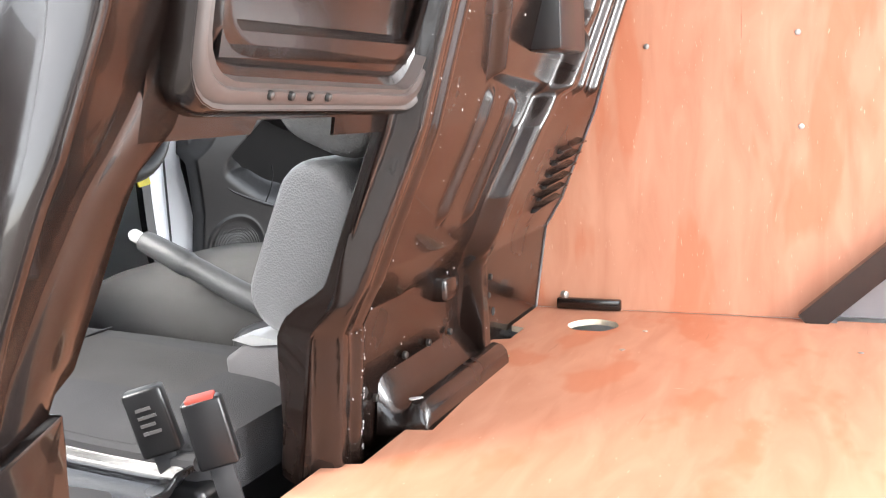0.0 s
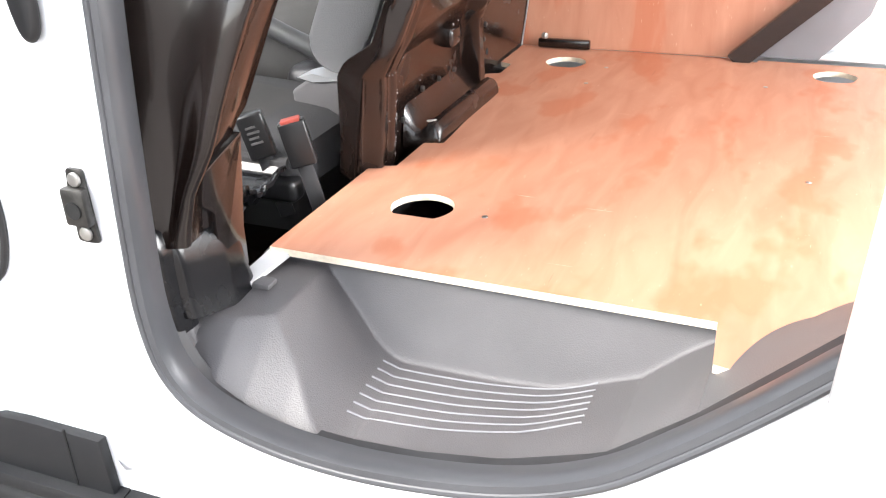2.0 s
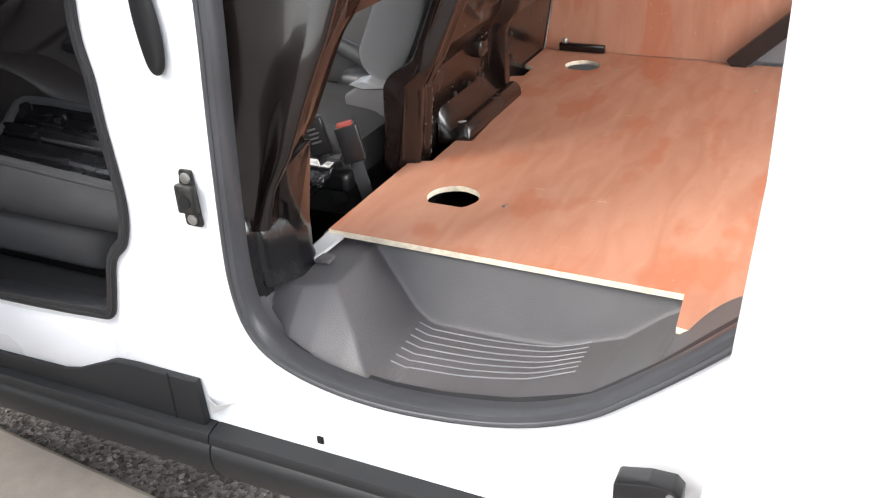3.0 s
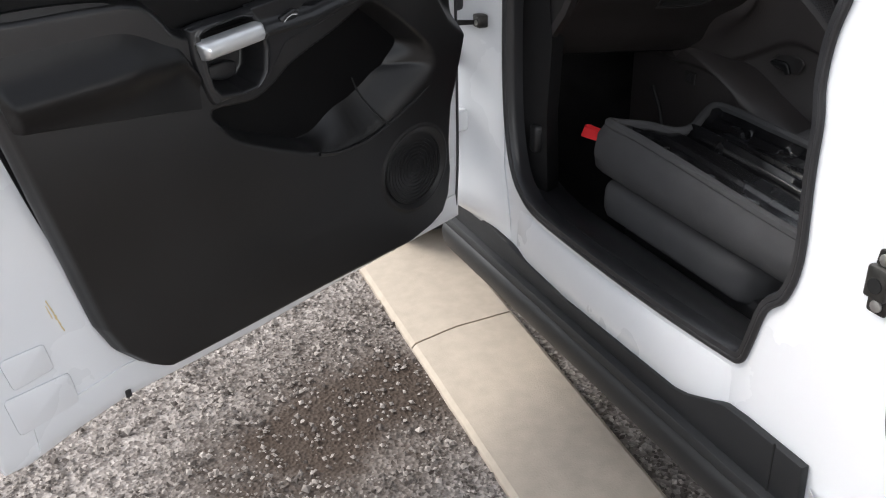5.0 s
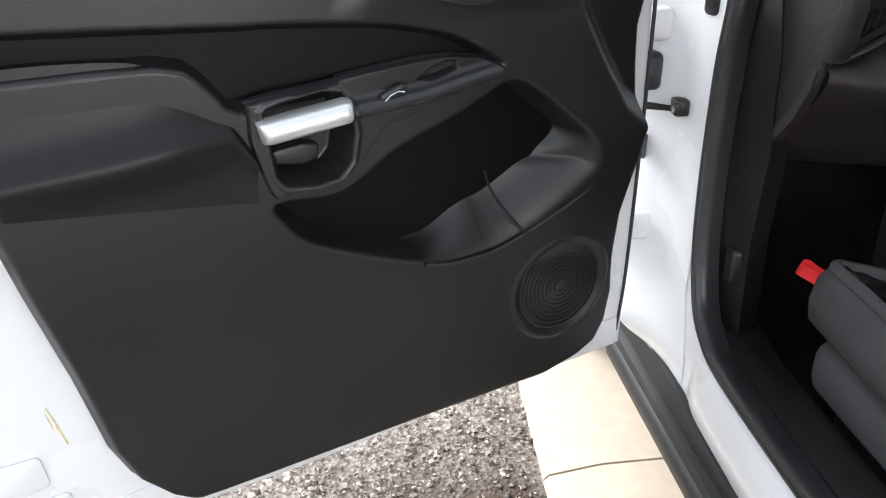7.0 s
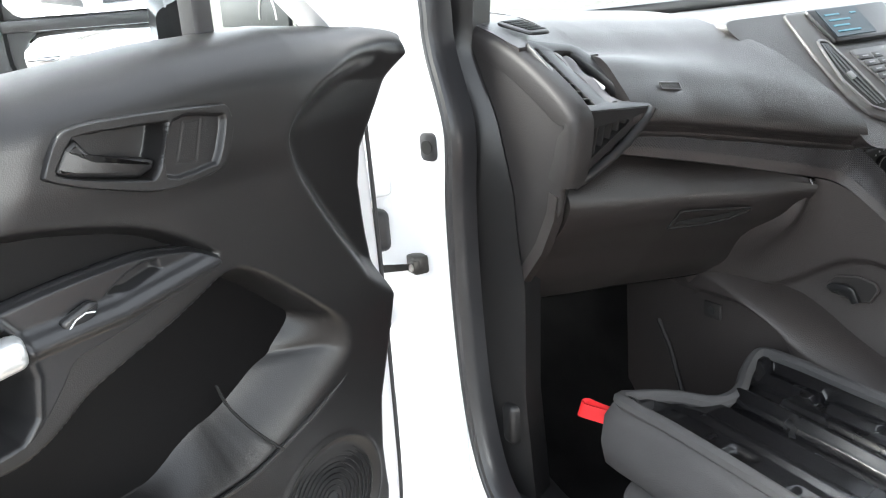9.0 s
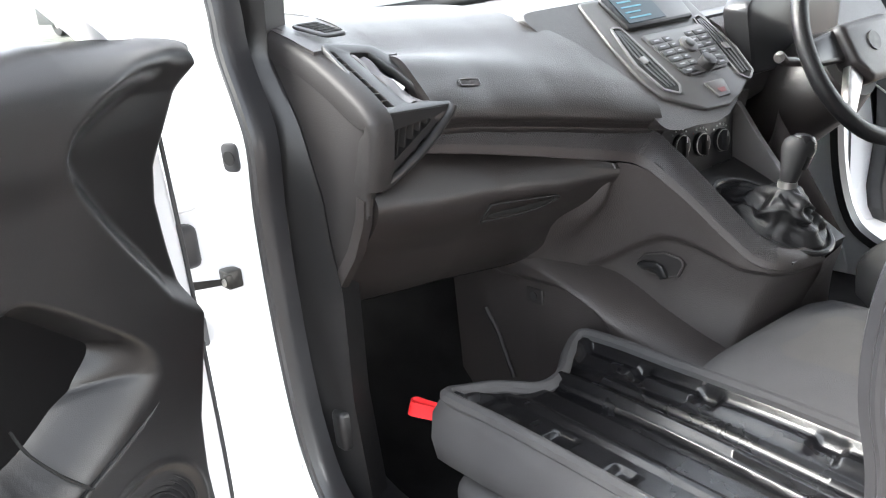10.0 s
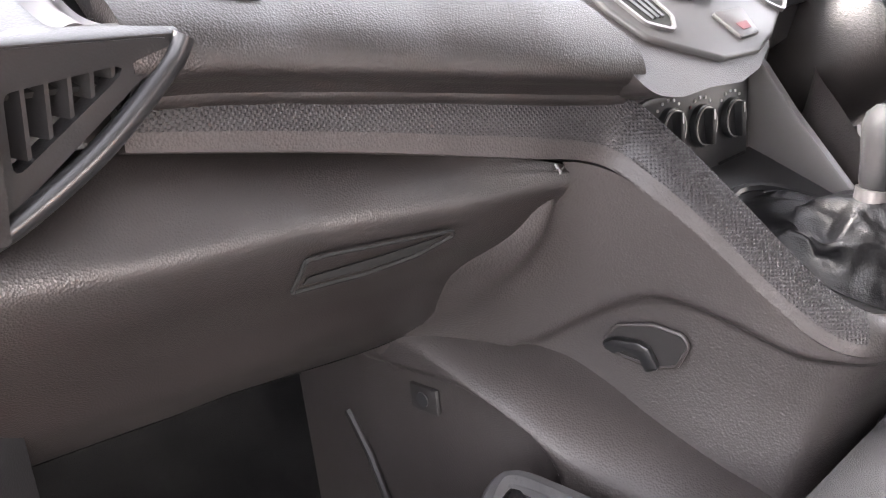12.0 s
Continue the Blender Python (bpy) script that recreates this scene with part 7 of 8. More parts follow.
    def crest_y(x):
        return lerp(((-1.76, 0.932), (-1.54, 0.932), (-1.484, 0.955), (-1.439, 0.982), (-1.384, 1.000), (-1.299, 1.040), (-1.203, 1.066), (-1.08, 1.09)), x)
    SUNK = rounded([(-1.78, 0.742), (-1.58, 0.746), (-1.51, 0.750), (-1.445, 0.748), (-1.402, 0.736), (-1.365, 0.716), (-1.340, 0.690), (-1.328, 0.655), (-1.322, 0.60), (-1.318, 0.40), (-1.78, 0.40)])
    def shoulder(u, v):
        x = -1.75 + 0.67 * u
        drop = lerp(((-1.75, 0.016), (-1.50, 0.018), (-1.42, 0.022), (-1.347, 0.028), (-1.28, 0.050), (-1.10, 0.060)), x)
        yc, ys, zc = crest_y(x), shoulder_y(x), crest(x)
        if v < 0.12:
            return Vector((x, yc + 0.05 * (1 - v / 0.12), zc + 0.003))
        if v < 0.5:
            t = (v - 0.12) / 0.38
            # a gentle slope that rolls over into the upright side
            return Vector((x, yc + (ys - yc) * math.sin(0.5 * math.pi * t) ** 0.9, zc + 0.003 - drop * (1 - math.cos(0.5 * math.pi * t)) ** 0.9))
        t = (v - 0.5) / 0.5
        z = zc + 0.003 - drop + (0.43 - zc + drop) * t ** 1.3
        return Vector((x, ys + 0.016 * ease(-0.002, 0.008, poly_sd(SUNK, x, z)), z))
    part("console_shoulder", sheet(B(), shoulder, 110, 80, (0.0, 0.02, -0.004)), CONSOLE_LIT, CONS, "dark plastic tunnel shoulder with a sunk side panel", 60)
    kn = part("panel_clip", rbox(B(), (-1.524, 0.935, 0.695), (-1.480, 0.943, 0.727), 0.004), HUMP, CONS, "square trim clip")
    part("clip_dimple", disc(B(), (-1.502, 0.9355, 0.711), (0, -1, 0), 0.009, 0.002, 12), RUBBER, kn)
    part("footrest_edge", tube(B(), [(-1.652, 0.938, 0.648), (-1.614, 0.934, 0.600), (-1.575, 0.930, 0.515)], 0.006, 8), HUMP, CONS)
    # hook
    def hy(x):
        return lerp(((-1.40, 1.045), (-1.33, 1.050), (-1.26, 1.066), (-1.20, 1.078)), x)
    # a darker slab paints the shade of the hook's recess
    rec = [Vector((x, hy(x) + 0.004, z)) for x, z in ((-1.340, 0.782), (-1.322, 0.800), (-1.285, 0.806), (-1.256, 0.799), (-1.250, 0.788), (-1.262, 0.764), (-1.285, 0.758), (-1.325, 0.768))]
    hr = part("hook_recess_shade", slab(B(), fillet(rec, 0.008, 4), (0.002, -0.006, 0)), HUMP, CONS, "darker slab for the shade of the recess behind the hook")
    part("recess_lip", tube(B(), [q + Vector((0.002, -0.006, 0)) for q in fillet(rec, 0.008, 4)] + [fillet(rec, 0.008, 4)[0] + Vector((0.002, -0.006, 0))], 0.0022, 6), CONSOLE_LIT, hr)
    hk = [Vector((x, hy(x) - 0.003, z)) for x, z in ((-1.338, 0.781), (-1.322, 0.789), (-1.296, 0.789), (-1.286, 0.784), (-1.276, 0.762), (-1.290, 0.756), (-1.298, 0.772), (-1.310, 0.777), (-1.324, 0.772))]
    part("bag_hook", slab(B(), fillet(hk, 0.004, 3), (0.004, -0.010, 0), bevel=0.003), SMOOTHPLASTIC, CONS, "black moulded bag hook")
    # floor between the rails
    part("console_well", slab(B(), [Vector(p) for p in ((-1.34, 1.08, 0.912), (-1.34, 1.39, 0.912), (-1.085, 1.32, 0.800), (-1.085, 1.15, 0.800))], (-0.01, 0, -0.02)), PODMAT, CONS)


console()


def gear_lever():
    g = root("gear_lever", "chrome-topped gear lever with a creased black leather gaiter", "gear lever", (-1.14, 1.235, 0.85))
    rings = []
    c0, c1 = Vector((-1.182, 1.235, 0.846)), Vector((-1.142, 1.219, 0.912))
    for i in range(31):
        t = i / 30
        ring = []
        for k in range(72):
            a = 2 * math.pi * k / 72
            rx, ry = 0.090 * (1 - t) ** 0.9 + 0.015, 0.066 * (1 - t) ** 0.9 + 0.015
            env = math.sin(math.pi * min(1.0, 0.03 + t)) ** 0.8
            q = Vector((1.25 * math.cos(a + 0.9 * t), 1.25 * math.sin(a + 0.9 * t), 2.6 * t))
            w = 1 + env * (0.26 * noise.noise(q) + 0.16 * (0.5 - 2.2 * abs(noise.noise(q * 1.9))) + 0.07 * math.cos(6 * a + 5 * t))
            lift = env * (0.024 * noise.noise(q * 1.2 + Vector((3, 1, 4))) + 0.006)
            ring.append(c0.lerp(c1, t ** 1.15) + Vector((rx * w * math.cos(a), ry * w * math.sin(a), lift - 0.44 * rx * math.cos(a) * (1 - t))))
        rings.append(ring)
    part("gaiter", loft(B(), rings), LEATHER, g, "creased black leather gaiter", 180)
    part("gaiter_frame", tube(B(), [Vector((-1.182 + 0.108 * math.cos(a), 1.235 + 0.086 * math.sin(a), 0.846 - 0.048 * math.cos(a))) for a in [2 * math.pi * k / 32 for k in range(33)]], 0.006, 8), SMOOTHPLASTIC, g)
    part("collar", tube(B(), [(-1.142, 1.218, 0.902), (-1.140, 1.220, 0.920)], 0.0168, 20), RIMDARK, g, "chrome collar")
    prof = [(0.0, 0.013), (0.008, 0.016), (0.022, 0.018), (0.042, 0.022), (0.060, 0.0255), (0.073, 0.024), (0.082, 0.017), (0.085, 0.006)]
    path = [Vector((-1.140 + 0.12 * h, 1.220 + 0.22 * h, 0.918 + 0.93 * h)) for h, _ in prof]
    k = part("lever_knob", tube(B(), path, [r for _, r in prof], 18), KNOB, g, "satin grey gear knob")
    part("knob_cap", tube(B(), [p + Vector((0.005, 0.009, 0.003)) for p in path[2:]], [r * 0.95 for _, r in prof[2:]], 16), SHELL, k, "gloss black knob cap")


gear_lever()


def handbrake():
    h = root("handbrake", "grey handbrake lever with a pale release button", "handbrake", (-0.85, 1.36, 0.62))
    path = curve([(-0.58, 1.372, 0.690), (-0.64, 1.368, 0.722), (-0.70, 1.365, 0.748), (-0.79, 1.362, 0.790), (-0.89, 1.36, 0.834)], 6)
    n = len(path)
    part("lever", tube(B(), path, [0.025 - 0.006 * i / n for i in range(n)], 14), LEVER, h)
    part("grip", tube(B(), [(-0.79, 1.362, 0.789), (-0.80, 1.362, 0.794), (-0.88, 1.36, 0.830), (-0.892, 1.36, 0.836)], [0.0205, 0.0235, 0.021, 0.016], 14), LEVER, h, "grey grained grip")
    part("release_button", tube(B(), [(-0.885, 1.36, 0.832), (-0.912, 1.36, 0.845), (-0.918, 1.36, 0.848)], [0.012, 0.012, 0.007], 12), WHITEPRINT, h, "pale release button")
    part("boot", rbox(B(), (-0.70, 1.32, 0.56), (-0.50, 1.42, 0.69), 0.03, 3), RUBBER, h)


handbrake()


def steering():
    s = root("steering_wheel", "black leather steering wheel with silver spokes", "steering wheel", (-1.19, 1.57, 1.10))
    c = Vector((-1.19, 1.575, 1.105))
    ax = Vector((0.90, -0.05, 0.40)).normalized()
    side = Vector((0, 1, 0))
    side = (side - ax * side.dot(ax)).normalized()
    up = ax.cross(side).normalized()
    if up.z < 0:
        up = -up
    R = 0.19
    ring = [c + R * (math.cos(a) * side + math.sin(a) * up) for a in [2 * math.pi * k / 48 for k in range(48)]]
    part("rim", ribbon(B(), ring, [(0.016 * math.cos(q), 0.0175 * math.sin(q)) for q in [2 * math.pi * k / 12 for k in range(12)]], ax, True), LEATHER, s, "black leather rim")
    hub = fillet([c + a * side + b * up - ax * 0.035 for a, b in ((-0.085, 0.05), (0.085, 0.05), (0.075, -0.03), (0.04, -0.075), (-0.04, -0.075), (-0.075, -0.03))], 0.02, 5)
    h = part("hub", slab(B(), hub, ax * 0.05, bevel=0.015, seg=4), PLASTIC, s, "dark airbag hub")
    part("badge", tube(B(), [c + ax * 0.014 - ax * 0.0, c + ax * 0.018], [0.020, 0.019], 24), DARKMETAL, h, "oval metal badge")
    for sg in (-1, 1):
        part("spoke", slab(B(), fillet([c + a * side * sg + b * up - ax * 0.03 for a, b in ((0.07, 0.045), (0.178, 0.035), (0.18, -0.01), (0.07, -0.02))], 0.008, 3), ax * 0.025, bevel=0.006), SMOOTHPLASTIC, s)
        part("spoke_trim", slab(B(), fillet([c + a * side * sg + b * up - ax * 0.02 for a, b in ((0.045, -0.06), (0.07, -0.025), (0.135, -0.105), (0.12, -0.13))], 0.008, 3), ax * 0.02, bevel=0.005), STEEL, s, "silver lower spoke")
    col = root("steering_column", "black steering column shroud with stalk", "steering column", (-1.3, 1.575, 1.0))
    part("shroud", tube(B(), [c - ax * 0.05 - up * 0.02, c - ax * 0.10 - up * 0.03, c - ax * 0.20 - up * 0.045, c - ax * 0.30 - up * 0.05], [0.075, 0.095, 0.105, 0.10], 20), PLASTIC, col)
    part("stalk", tube(B(), [c - ax * 0.07 - side * 0.07, c - ax * 0.07 - side * 0.16 + up * 0.02, c - ax * 0.06 - side * 0.185 + up * 0.03, c - ax * 0.06 - side * 0.19 + up * 0.03], [0.008, 0.009, 0.012, 0.004], 10), PLASTIC, col)
    # instrument hood
    part("binnacle", slab(B(), fillet([Vector((-1.40, y, z)) for y, z in ((1.42, 1.06), (1.74, 1.06), (1.76, 1.20), (1.66, 1.25), (1.50, 1.25), (1.40, 1.20))], 0.03, 5), (0.06, 0, 0), bevel=0.01), SMOOTHPLASTIC, DASH, "black instrument hood")
    tag = root("key_tag", "yellow plastic tag hanging from the ignition key", "key tag", (-1.18, 1.66, 0.93))
    part("tag", slab(B(), fillet([Vector(p) for p in ((-1.165, 1.655, 0.955), (-1.165, 1.69, 0.955), (-1.160, 1.70, 0.905), (-1.160, 1.66, 0.90))], 0.004, 3), (0.003, 0, 0)), YELLOW, tag)
    part("tag_loop", tube(B(), [(-1.164, 1.67, 0.95), (-1.18, 1.665, 0.985), (-1.21, 1.655, 1.01)], 0.002, 6), STEEL, tag)


steering()


def folded_seat():
    """Passenger seat with its back folded flat: black plastic back shell over grey cloth cushions."""
    s = root("passenger_seat", "grey cloth passenger seat folded flat with black plastic back shell", "seat", (-1.0, 0.74, 0.42))
    def pad(x0, x1, y0, y1, z0, z1, r, name, tip):
        def ring(t):
            x = x0 + (x1 - x0) * t
            k = min(1.0, (t * (x1 - x0) + 0.001) / 0.05, ((1 - t) * (x1 - x0) + 0.001) / 0.05)
            k = math.sqrt(max(0.0, 1 - (1 - k) ** 2)) * 0.35 + 0.65
            yc, zc, hy, hz = (y0 + y1) / 2, (z0 + z1) / 2, (y1 - y0) / 2, (z1 - z0) / 2
            zc += tip * (1 - t)
            pts = []
            for q in range(28):
                a = 2 * math.pi * q / 28
                ca, sa = math.cos(a), math.sin(a)
                pts.append(Vector((x, yc + hy * k * math.copysign(abs(ca) ** 0.35, ca), zc + hz * k * math.copysign(abs(sa) ** 0.5, sa))))
            return pts
        return part(name, loft(B(), [ring(i / 24) for i in range(25)]), FABRIC, s, "grey cloth seat pad", 60)
    pad(-1.335, -0.50, 0.565, 0.900, 0.560, 0.618, 0.03, "folded_backrest", 0.0)
    pad(-1.335, -0.80, 0.548, 0.93, 0.466, 0.578, 0.03, "cushion", 0.0)
    part("seat_base", rbox(B(), (-1.25, 0.57, 0.40), (-0.66, 0.95, 0.50), 0.02), SMOOTHPLASTIC, s)
    # back shell, a shallow pressed tray
    def zf(x, y):
        e = min(y - 0.572, 0.912 - y, x + 1.335, -0.44 - x)
        u = (y - 0.572) / 0.34
        z = 0.690 - 0.030 * ease(-1.32, -0.60, x) - 0.020 * ease(0.004, 0.022, e) - 0.030 * ease(-1.05, -0.45, x) * ease(0.3, 0.9, u)
        # shoulders at the sides, long channels between
        z += 0.012 * (1 - ease(0.06, 0.12, u)) + 0.014 * ease(0.82, 0.90, u)
        for c, w, h in ((0.31, 0.028, 0.006), (0.52, 0.05, -0.016), (0.61, 0.02, 0.010), (0.72, 0.045, -0.010)):
            z += h * (1 - ease(w * 0.72, w, abs(u - c)))
        # clip pockets and square recesses
        for cx, cu, hx, hu, d in ((-1.20, 0.90, 0.012, 0.05, 0.009), (-1.07, 0.91, 0.018, 0.05, 0.010), (-0.87, 0.90, 0.02, 0.05, 0.010), (-0.70, 0.90, 0.02, 0.05, 0.010), (-1.245, 0.15, 0.014, 0.04, 0.006), (-1.15, 0.19, 0.022, 0.045, 0.006), (-1.03, 0.17, 0.018, 0.045, 0.006), (-0.92, 0.16, 0.02, 0.045, 0.006), (-0.80, 0.17, 0.03, 0.045, 0.006)):
            dx, du = abs(x - cx) / hx, abs(u - cu) / hu
            z -= d * (1 - ease(0.85, 1.15, max(dx, du)))
        z -= 0.020 * ease(0.62, 0.95, u) * (1 - ease(-1.20, -0.70, x))
        # front edge dips between the shoulders
        z -= 0.012 * (1 - ease(-1.36, -1.25, x)) * math.sin(math.pi * min(1, max(0, (u - 0.1) / 0.75)))
        return z
    def fn(a, b):
        y = 0.572 + b * 0.34
        u = b
        front = -1.328 - 0.016 * math.sin(math.pi * min(1, u * 3.3)) * (u < 0.3) + 0.045 * math.sin(math.pi * max(0.0, min(1.0, (u - 0.28) / 0.5))) - 0.02 * ease(0.8, 0.95, u)
        x = front + a * (-0.44 - front)
        return Vector((x, y, zf(x, y)))
    tray = part("back_shell", sheet(B(), fn, 150, 90, (0, 0, -0.008)), SMOOTHPLASTIC, s, "gloss black ribbed plastic back shell", 70)
    tray.data.materials[0] = SHELL
    edge = [fn(a / 40, 0.0) for a in range(40, -1, -1)] + [fn(0.0, b / 30) for b in range(31)] + [fn(a / 40, 1.0) for a in range(41)]
    part("cloth_piping", tube(B(), curve(edge[::5] + [edge[-1]], 5), 0.0115, 8), FABRIC, s, "grey cloth edge piping")
    mid = Vector((-0.9, 0.74, 0))
    def out(q, d, z):
        n = Vector((q.x - mid.x, (q.y - mid.y) * 2.2, 0)).normalized()
        return Vector((q.x + n.x * d, q.y + n.y * d, z if z else q.z))
    part("cloth_side", loft(B(), [[out(q, 0.0, q.z - 0.002), out(q, 0.014, q.z - 0.005), out(q, 0.027, q.z - 0.026), out(q, 0.034, 0.630), out(q, 0.028, 0.592), out(q, 0.008, 0.576), out(q, -0.02, 0.574)] for q in edge[::2]]), FABRIC, s, "grey cloth seat side", 60)
    strap = root("pull_strap", "bright red fabric pull strap on the folded seat", "strap", (-1.41, 0.57, 0.66))
    loop = [(-1.335, 0.592, 0.652), (-1.385, 0.572, 0.654), (-1.410, 0.562, 0.655), (-1.420, 0.561, 0.656), (-1.424, 0.567, 0.658), (-1.416, 0.573, 0.660), (-1.395, 0.577, 0.659), (-1.335, 0.597, 0.655)]
    part("webbing", ribbon(B(), curve(loop, 5), [(-0.012, -0.0012), (0.012, -0.0012), (0.012, 0.0012), (-0.012, 0.0012)], (0.15, 0.3, 1)), RED, strap)


folded_seat()


def soft_block(x0, x1, y0, y1, z0, z1, power=0.35, crown=0.02, n=28, rows=20, bend=None):
    """A cushion: a rounded box with a crowned top."""
    rings = []
    for i in range(rows + 1):
        t = i / rows
        x = x0 + (x1 - x0) * t
        k = min(1.0, (t * abs(x1 - x0) + 0.002) / 0.06, ((1 - t) * abs(x1 - x0) + 0.002) / 0.06)
        k = math.sqrt(max(0.0, 1 - (1 - k) ** 2)) * 0.4 + 0.6
        ring = []
        for q in range(n):
            a = 2 * math.pi * q / n
            ca, sa = math.cos(a), math.sin(a)
            y = (y0 + y1) / 2 + (y1 - y0) / 2 * (0.8 + 0.2 * k) * math.copysign(abs(ca) ** power, ca)
            z = (z0 + z1) / 2 + (z1 - z0) / 2 * k * math.copysign(abs(sa) ** power, sa)
            if sa > 0:
                z += crown * math.sin(math.pi * t) * (1 - abs(ca))
            p = Vector((x, y, z))
            ring.append(bend(p) if bend else p)
        rings.append(ring)
    return loft(B(), rings)


def middle_seat():
    s = root("middle_seat", "grey cloth middle seat with a vinyl folding backrest", "seat", (-0.8, 1.08, 0.45))
    def tilt(p):
        return Vector((p.x, p.y, p.z - 0.045 * (p.x + 1.1)))
    part("cushion", soft_block(-1.115, -0.44, 0.905, 1.30, 0.590, 0.704, 0.45, 0.012, bend=tilt), FABRIC, s, "grey cloth cushion", 60)
    part("cushion_panel", soft_block(-1.07, -0.50, 0.955, 1.25, 0.67, 0.7065, 0.5, 0.012, bend=tilt), FABRIC2, s, "paler cloth centre panel", 60)
    seam = [tilt(Vector((x, 0.915 + 0.012 * math.sin(9 * x), 0.685))) for x in [-1.10 + 0.022 * k for k in range(30)]]
    part("seam", tube(B(), seam, 0.0022, 6), FABRIC, s)
    part("cross_seam", tube(B(), [tilt(Vector((-0.80 - 0.10 * math.sin(k / 6), 0.93 + 0.054 * k, 0.7165 - 0.0007 * (k - 3) ** 2))) for k in range(7)], 0.002, 6), FABRIC, s)
    part("plinth", rbox(B(), (-1.06, 0.93, 0.44), (-0.45, 1.28, 0.63), 0.02, 3), SMOOTHPLASTIC, s)
    part("side_rail", rbox(B(), (-1.02, 0.885, 0.575), (-0.42, 0.93, 0.62), 0.012, 3), SMOOTHPLASTIC, s, "black plastic seat side rail")
    # backrest block, leaning back
    lean = pose(-0.478, 1.15, 0.735, 0, 24, 0)
    bm = soft_block(-0.068, 0.05, -0.005, 0.26, 0.0, 0.268, 0.18, 0.0)
    bmesh.ops.transform(bm, matrix=lean, verts=bm.verts)
    part("backrest", bm, VINYL, s, "grained grey vinyl backrest", 60)
    bm = soft_block(-0.11, 0.04, -0.01, 0.27, 0.277, 0.45, 0.22, 0.0)
    bmesh.ops.transform(bm, matrix=lean, verts=bm.verts)
    part("headrest", bm, MESHFAB, s, "grey mesh cloth headrest", 60)
    # hinge cover at the foot of the backrest
    cover = fillet([Vector(p) for p in ((-0.555, 1.125, 0.705), (-0.505, 1.125, 0.738), (-0.445, 1.125, 0.735), (-0.40, 1.125, 0.60), (-0.43, 1.125, 0.56), (-0.50, 1.125, 0.555), (-0.545, 1.125, 0.60))], 0.012, 4)
    hc = part("hinge_cover", slab(B(), cover, (0, 0.05, 0), bevel=0.008, seg=3), STEPPLASTIC, s, "grey plastic hinge cover")
    part("hinge_cap", disc(B(), (-0.465, 1.125, 0.60), (0, -1, 0), 0.014, 0.004, 16, 0.002), STEPPLASTIC, hc)
    part("hinge_plate", slab(B(), [Vector(p) for p in ((-0.535, 1.12, 0.735), (-0.50, 1.12, 0.745), (-0.44, 1.12, 0.735), (-0.50, 1.12, 0.728))], (0, 0.06, 0)), SILVER, hc)


middle_seat()


def driver_seat():
    s = root("driver_seat", "grey cloth driver's seat", "seat", (-0.85, 1.72, 0.45))
    part("cushion", soft_block(-1.12, -0.50, 1.415, 1.94, 0.60, 0.745, 0.4, 0.02), FABRIC2, s, "", 60)
    lean = pose(-0.50, 1.73, 0.70, 0, 22, 0)
    bm = soft_block(-0.08, 0.06, -0.25, 0.25, 0.0, 0.62, 0.4, 0.0)
    bmesh.ops.transform(bm, matrix=lean, verts=bm.verts)
    part("backrest", bm, FABRIC, s, "", 60)
    part("plinth", rbox(B(), (-1.05, 1.50, 0.42), (-0.50, 1.96, 0.61), 0.02, 3), SMOOTHPLASTIC, s)


driver_seat()


def seat_buckle(name, label, m, red):
    b = root(name, label, "seat belt buckle", m=m)
    bm = rbox(B(), (-0.024, -0.012, 0.0), (0.024, 0.012, 0.085), 0.005, 3)
    part("buckle_case", bm, SMOOTHPLASTIC, b, "", local=True)
    if red:
        part("release_button", rbox(B(), (-0.017, -0.011, 0.082), (0.017, 0.009, 0.089), 0.002), REDKEY, b, "red release button", local=True)
    else:
        for k in range(4):
            part("moulded_mark", rbox(B(), (-0.012, -0.0132, 0.030 + 0.010 * k), (0.010 - 0.004 * (k % 2), -0.012, 0.034 + 0.010 * k), 0.0), STEPPLASTIC, b, local=True)
    part("belt_stalk", rbox(B(), (-0.014, -0.004, -0.12), (0.014, 0.004, 0.002), 0.002), RUBBER, b, "", local=True)


seat_buckle("seat_belt_buckle", "black seat belt buckle with raised lettering marks", pose(-0.482, 0.902, 0.655, 0, -14, 28), False)
seat_buckle("seat_belt_buckle", "black seat belt buckle with a red release button", pose(-0.402, 0.905, 0.648, 0, -12, 28), True)


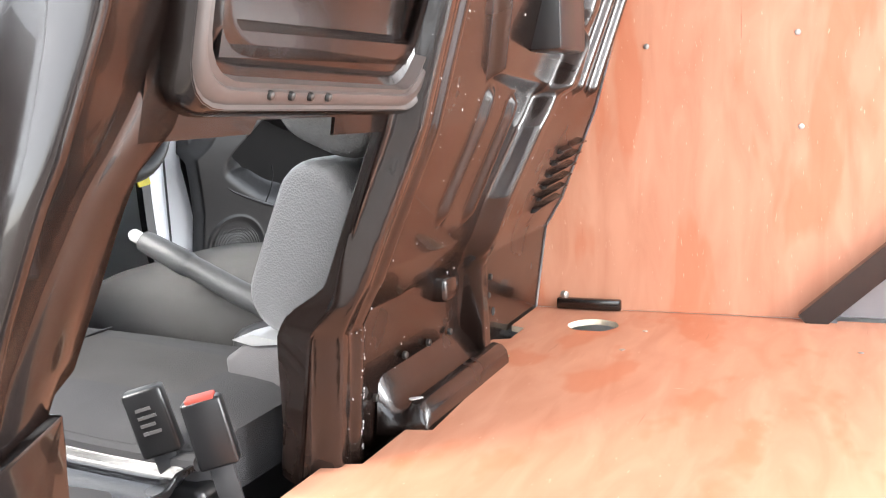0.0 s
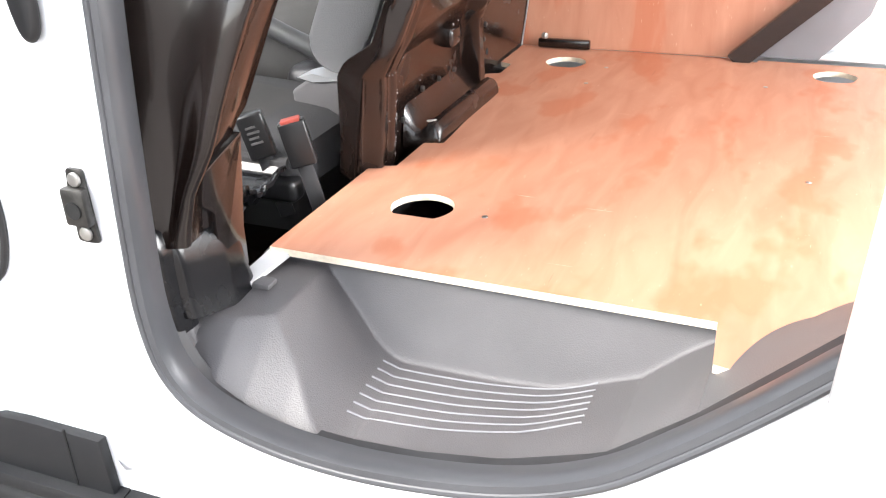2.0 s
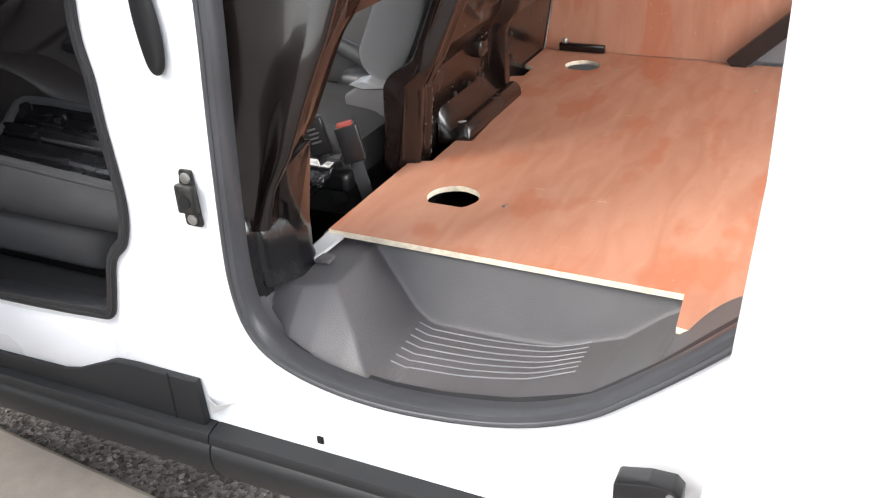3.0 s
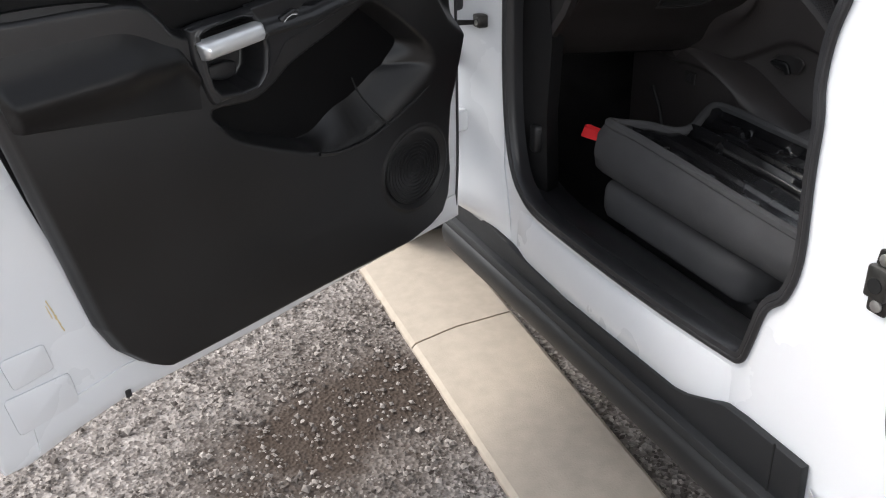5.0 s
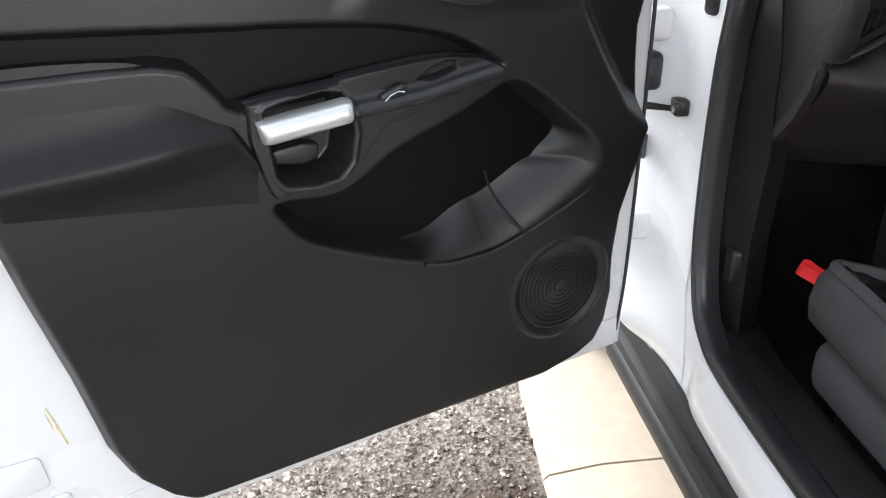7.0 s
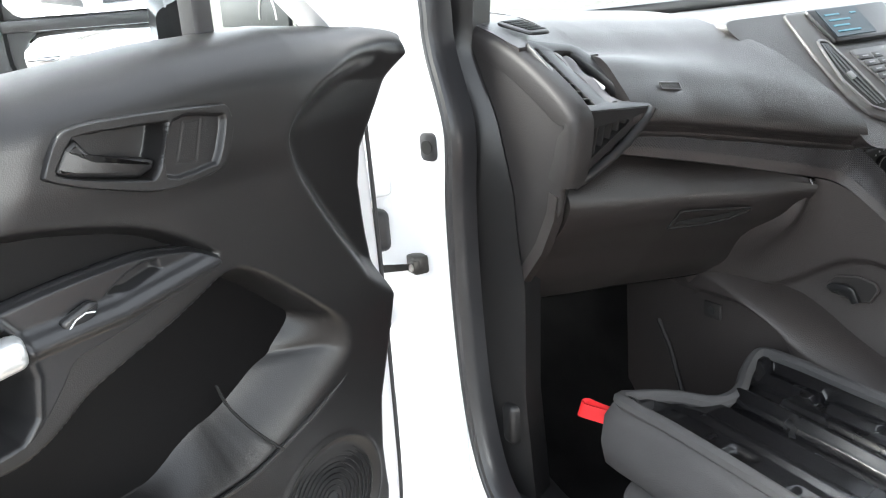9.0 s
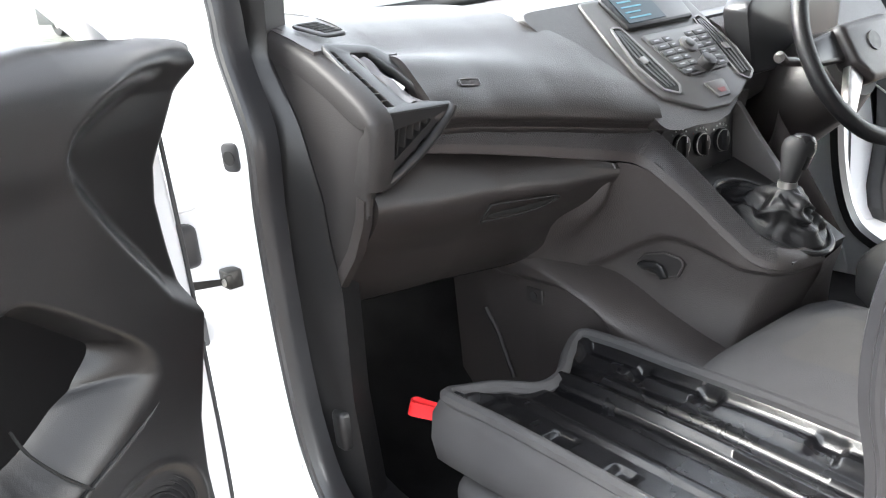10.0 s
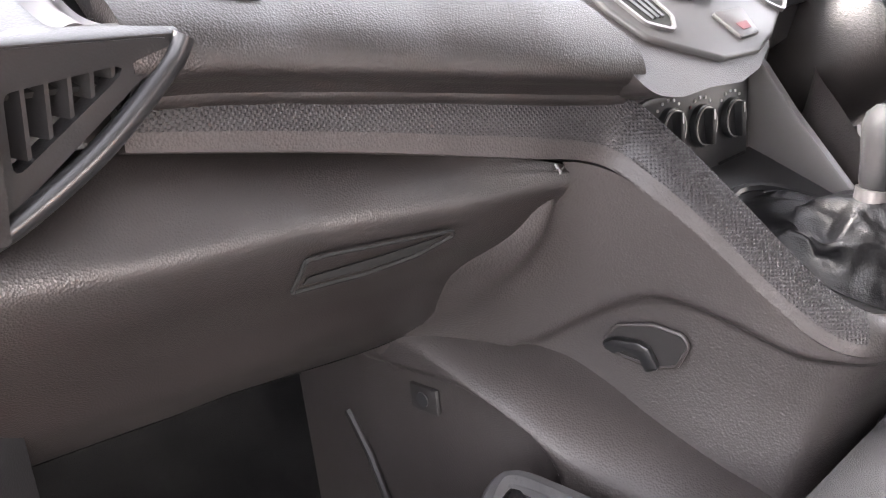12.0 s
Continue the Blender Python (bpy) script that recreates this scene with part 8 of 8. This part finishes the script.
# ---- the yard beyond: parked vehicles ----
def wheel(parent, c, r, w, out):
    """A tyre on a pale steel wheel; out is -1 or 1 along y."""
    bm = B()
    prof = [(0.62, -0.5), (0.80, -0.52), (0.95, -0.46), (1.0, -0.3), (1.0, 0.3), (0.95, 0.46), (0.80, 0.52), (0.62, 0.5)]
    n = 32
    rings = [[Vector((c[0] + r * k * math.cos(a), c[1] + w * h, c[2] + r * k * math.sin(a))) for k, h in prof] for a in [2 * math.pi * i / n for i in range(n)]]
    rings.append(rings[0])
    loft(bm, rings, cap=False)
    bmesh.ops.remove_doubles(bm, verts=bm.verts, dist=1e-5)
    t = part("wheel", bm, TYRE, parent, "black tyre")
    part("rim", disc(B(), (c[0], c[1] + out * w * 0.25, c[2]), (0, out, 0), r * 0.63, 0.06, 28, 0.02), RIM, t, "pale steel wheel")
    part("hub", disc(B(), (c[0], c[1] + out * (w * 0.25 + 0.06), c[2]), (0, out, 0), r * 0.2, 0.06, 18, 0.02), RIM, t)
    for k in range(8):
        a = 2 * math.pi * k / 8
        part("wheel_hole", disc(B(), (c[0] + 0.42 * r * math.cos(a), c[1] + out * (w * 0.25 + 0.058), c[2] + 0.42 * r * math.sin(a)), (0, out, 0), r * 0.07, 0.004, 10), HOLE_SHADE, t)


def lorry(x, y):
    l = root("parked_lorry", "dark grey parked lorry with pale steel wheels", "lorry", (x, y, 0))
    part("chassis", rbox(B(), (x - 4.2, y + 0.25, 0.75), (x + 3.0, y + 2.1, 1.05), 0.04), FARPAINT, l)
    part("box_body", rbox(B(), (x - 4.2, y, 1.15), (x + 1.0, y + 2.3, 3.3), 0.05), FARPAINT, l, "grey box body")
    part("cab", slab(B(), fillet([Vector((x + a, y + 0.1, z)) for a, z in ((1.15, 0.65), (3.1, 0.65), (3.1, 1.6), (2.75, 2.6), (1.15, 2.7))], 0.12, 4), (0, 2.1, 0), bevel=0.06), WHITE, l, "white lorry cab")
    part("cab_window", slab(B(), fillet([Vector((x + a, y + 0.09, z)) for a, z in ((1.5, 1.65), (2.75, 1.65), (2.5, 2.4), (1.5, 2.4))], 0.06, 4), (0, 0.005, 0)), SMOOTHPLASTIC, l)
    part("side_skirt", rbox(B(), (x - 4.2, y + 0.0, 0.32), (x + 1.45, y + 0.12, 1.14), 0.03), FARPAINT, l, "dark grey side skirt")
    part("fuel_tank", rbox(B(), (x - 1.6, y + 0.2, 0.45), (x - 0.7, y + 0.75, 1.0), 0.12, 3), FARPAINT, l)
    for a in (-2.9, 0.0, 2.2):
        wheel(l, (x + a, y + 0.25, 0.55), 0.55, 0.32, -1)
    part("wheel_arch", ribbon(B(), [Vector((x + 0.66 * math.cos(a), y + 0.12, 0.55 + 0.66 * math.sin(a))) for a in [math.pi * k / 14 for k in range(15)]], [(-0.15, -0.02), (0.15, -0.02), (0.15, 0.02), (-0.15, 0.02)], (0, 1, 0)), RIM, l, "cream mudguard")


def parked_car(x, y, turn, label):
    c = root("parked_car", label, "car", group="parked white cars", m=pose(x, y, 0, 0, 0, turn))
    def lp(name, bm, mat, label="", parent=None):
        return part(name, bm, mat, parent or c, label, 40, local=True)
    side = [(-2.1, 0.35), (2.05, 0.35), (2.15, 0.6), (2.05, 0.85), (1.0, 1.0), (0.45, 1.42), (-0.2, 1.52), (-1.5, 1.48), (-2.0, 1.0), (-2.15, 0.7)]
    body = lp("body", slab(B(), fillet([Vector((a, -0.86, z)) for a, z in side], 0.10, 4), (0, 1.72, 0), bevel=0.10, seg=3), WHITE, "white car body")
    for s in (-1, 1):
        o = fillet([Vector((a, s * 0.862, z)) for a, z in ((0.85, 1.0), (0.40, 1.34), (-0.2, 1.42), (-1.4, 1.38), (-1.75, 1.02))], 0.05, 3)
        lp("side_window", slab(B(), o, (0, s * 0.006, 0)), SMOOTHPLASTIC, "dark side window", body)
    lp("windscreen", slab(B(), [Vector(p) for p in ((0.97, -0.68, 1.03), (0.97, 0.68, 1.03), (0.50, 0.58, 1.40), (0.50, -0.58, 1.40))], (0.02, 0, 0.02)), SMOOTHPLASTIC, "", body)
    lp("grille", rbox(B(), (2.10, -0.45, 0.50), (2.165, 0.45, 0.72), 0.02), SMOOTHPLASTIC, "black grille", body)
    for s in (-1, 1):
        lp("headlight", rbox(B(), (1.99, s * 0.66 - 0.15, 0.70), (2.12, s * 0.66 + 0.15, 0.86), 0.04, 3), SILVER, "clear headlight", body)
        lp("bumper_vent", rbox(B(), (2.04, s * 0.62 - 0.14, 0.42), (2.12, s * 0.62 + 0.14, 0.54), 0.02), SMOOTHPLASTIC, "", body)
        for a in (-1.3, 1.3):
            t = lp("wheel", disc(B(), (a, s * 0.70, 0.31), (0, s, 0), 0.31, 0.20, 28, 0.04), TYRE, "black tyre")
            lp("rim", disc(B(), (a, s * 0.89, 0.31), (0, s, 0), 0.20, 0.02, 20, 0.008), STEEL, "", t)


lorry(-23.6, 7.6)
for x, y, turn in ((5.2, -6.4, 118), (7.6, -7.2, 122), (10.0, -8.2, 116), (3.4, -9.0, 125)):
    parked_car(x, y, turn, "white parked car facing the van across the yard")
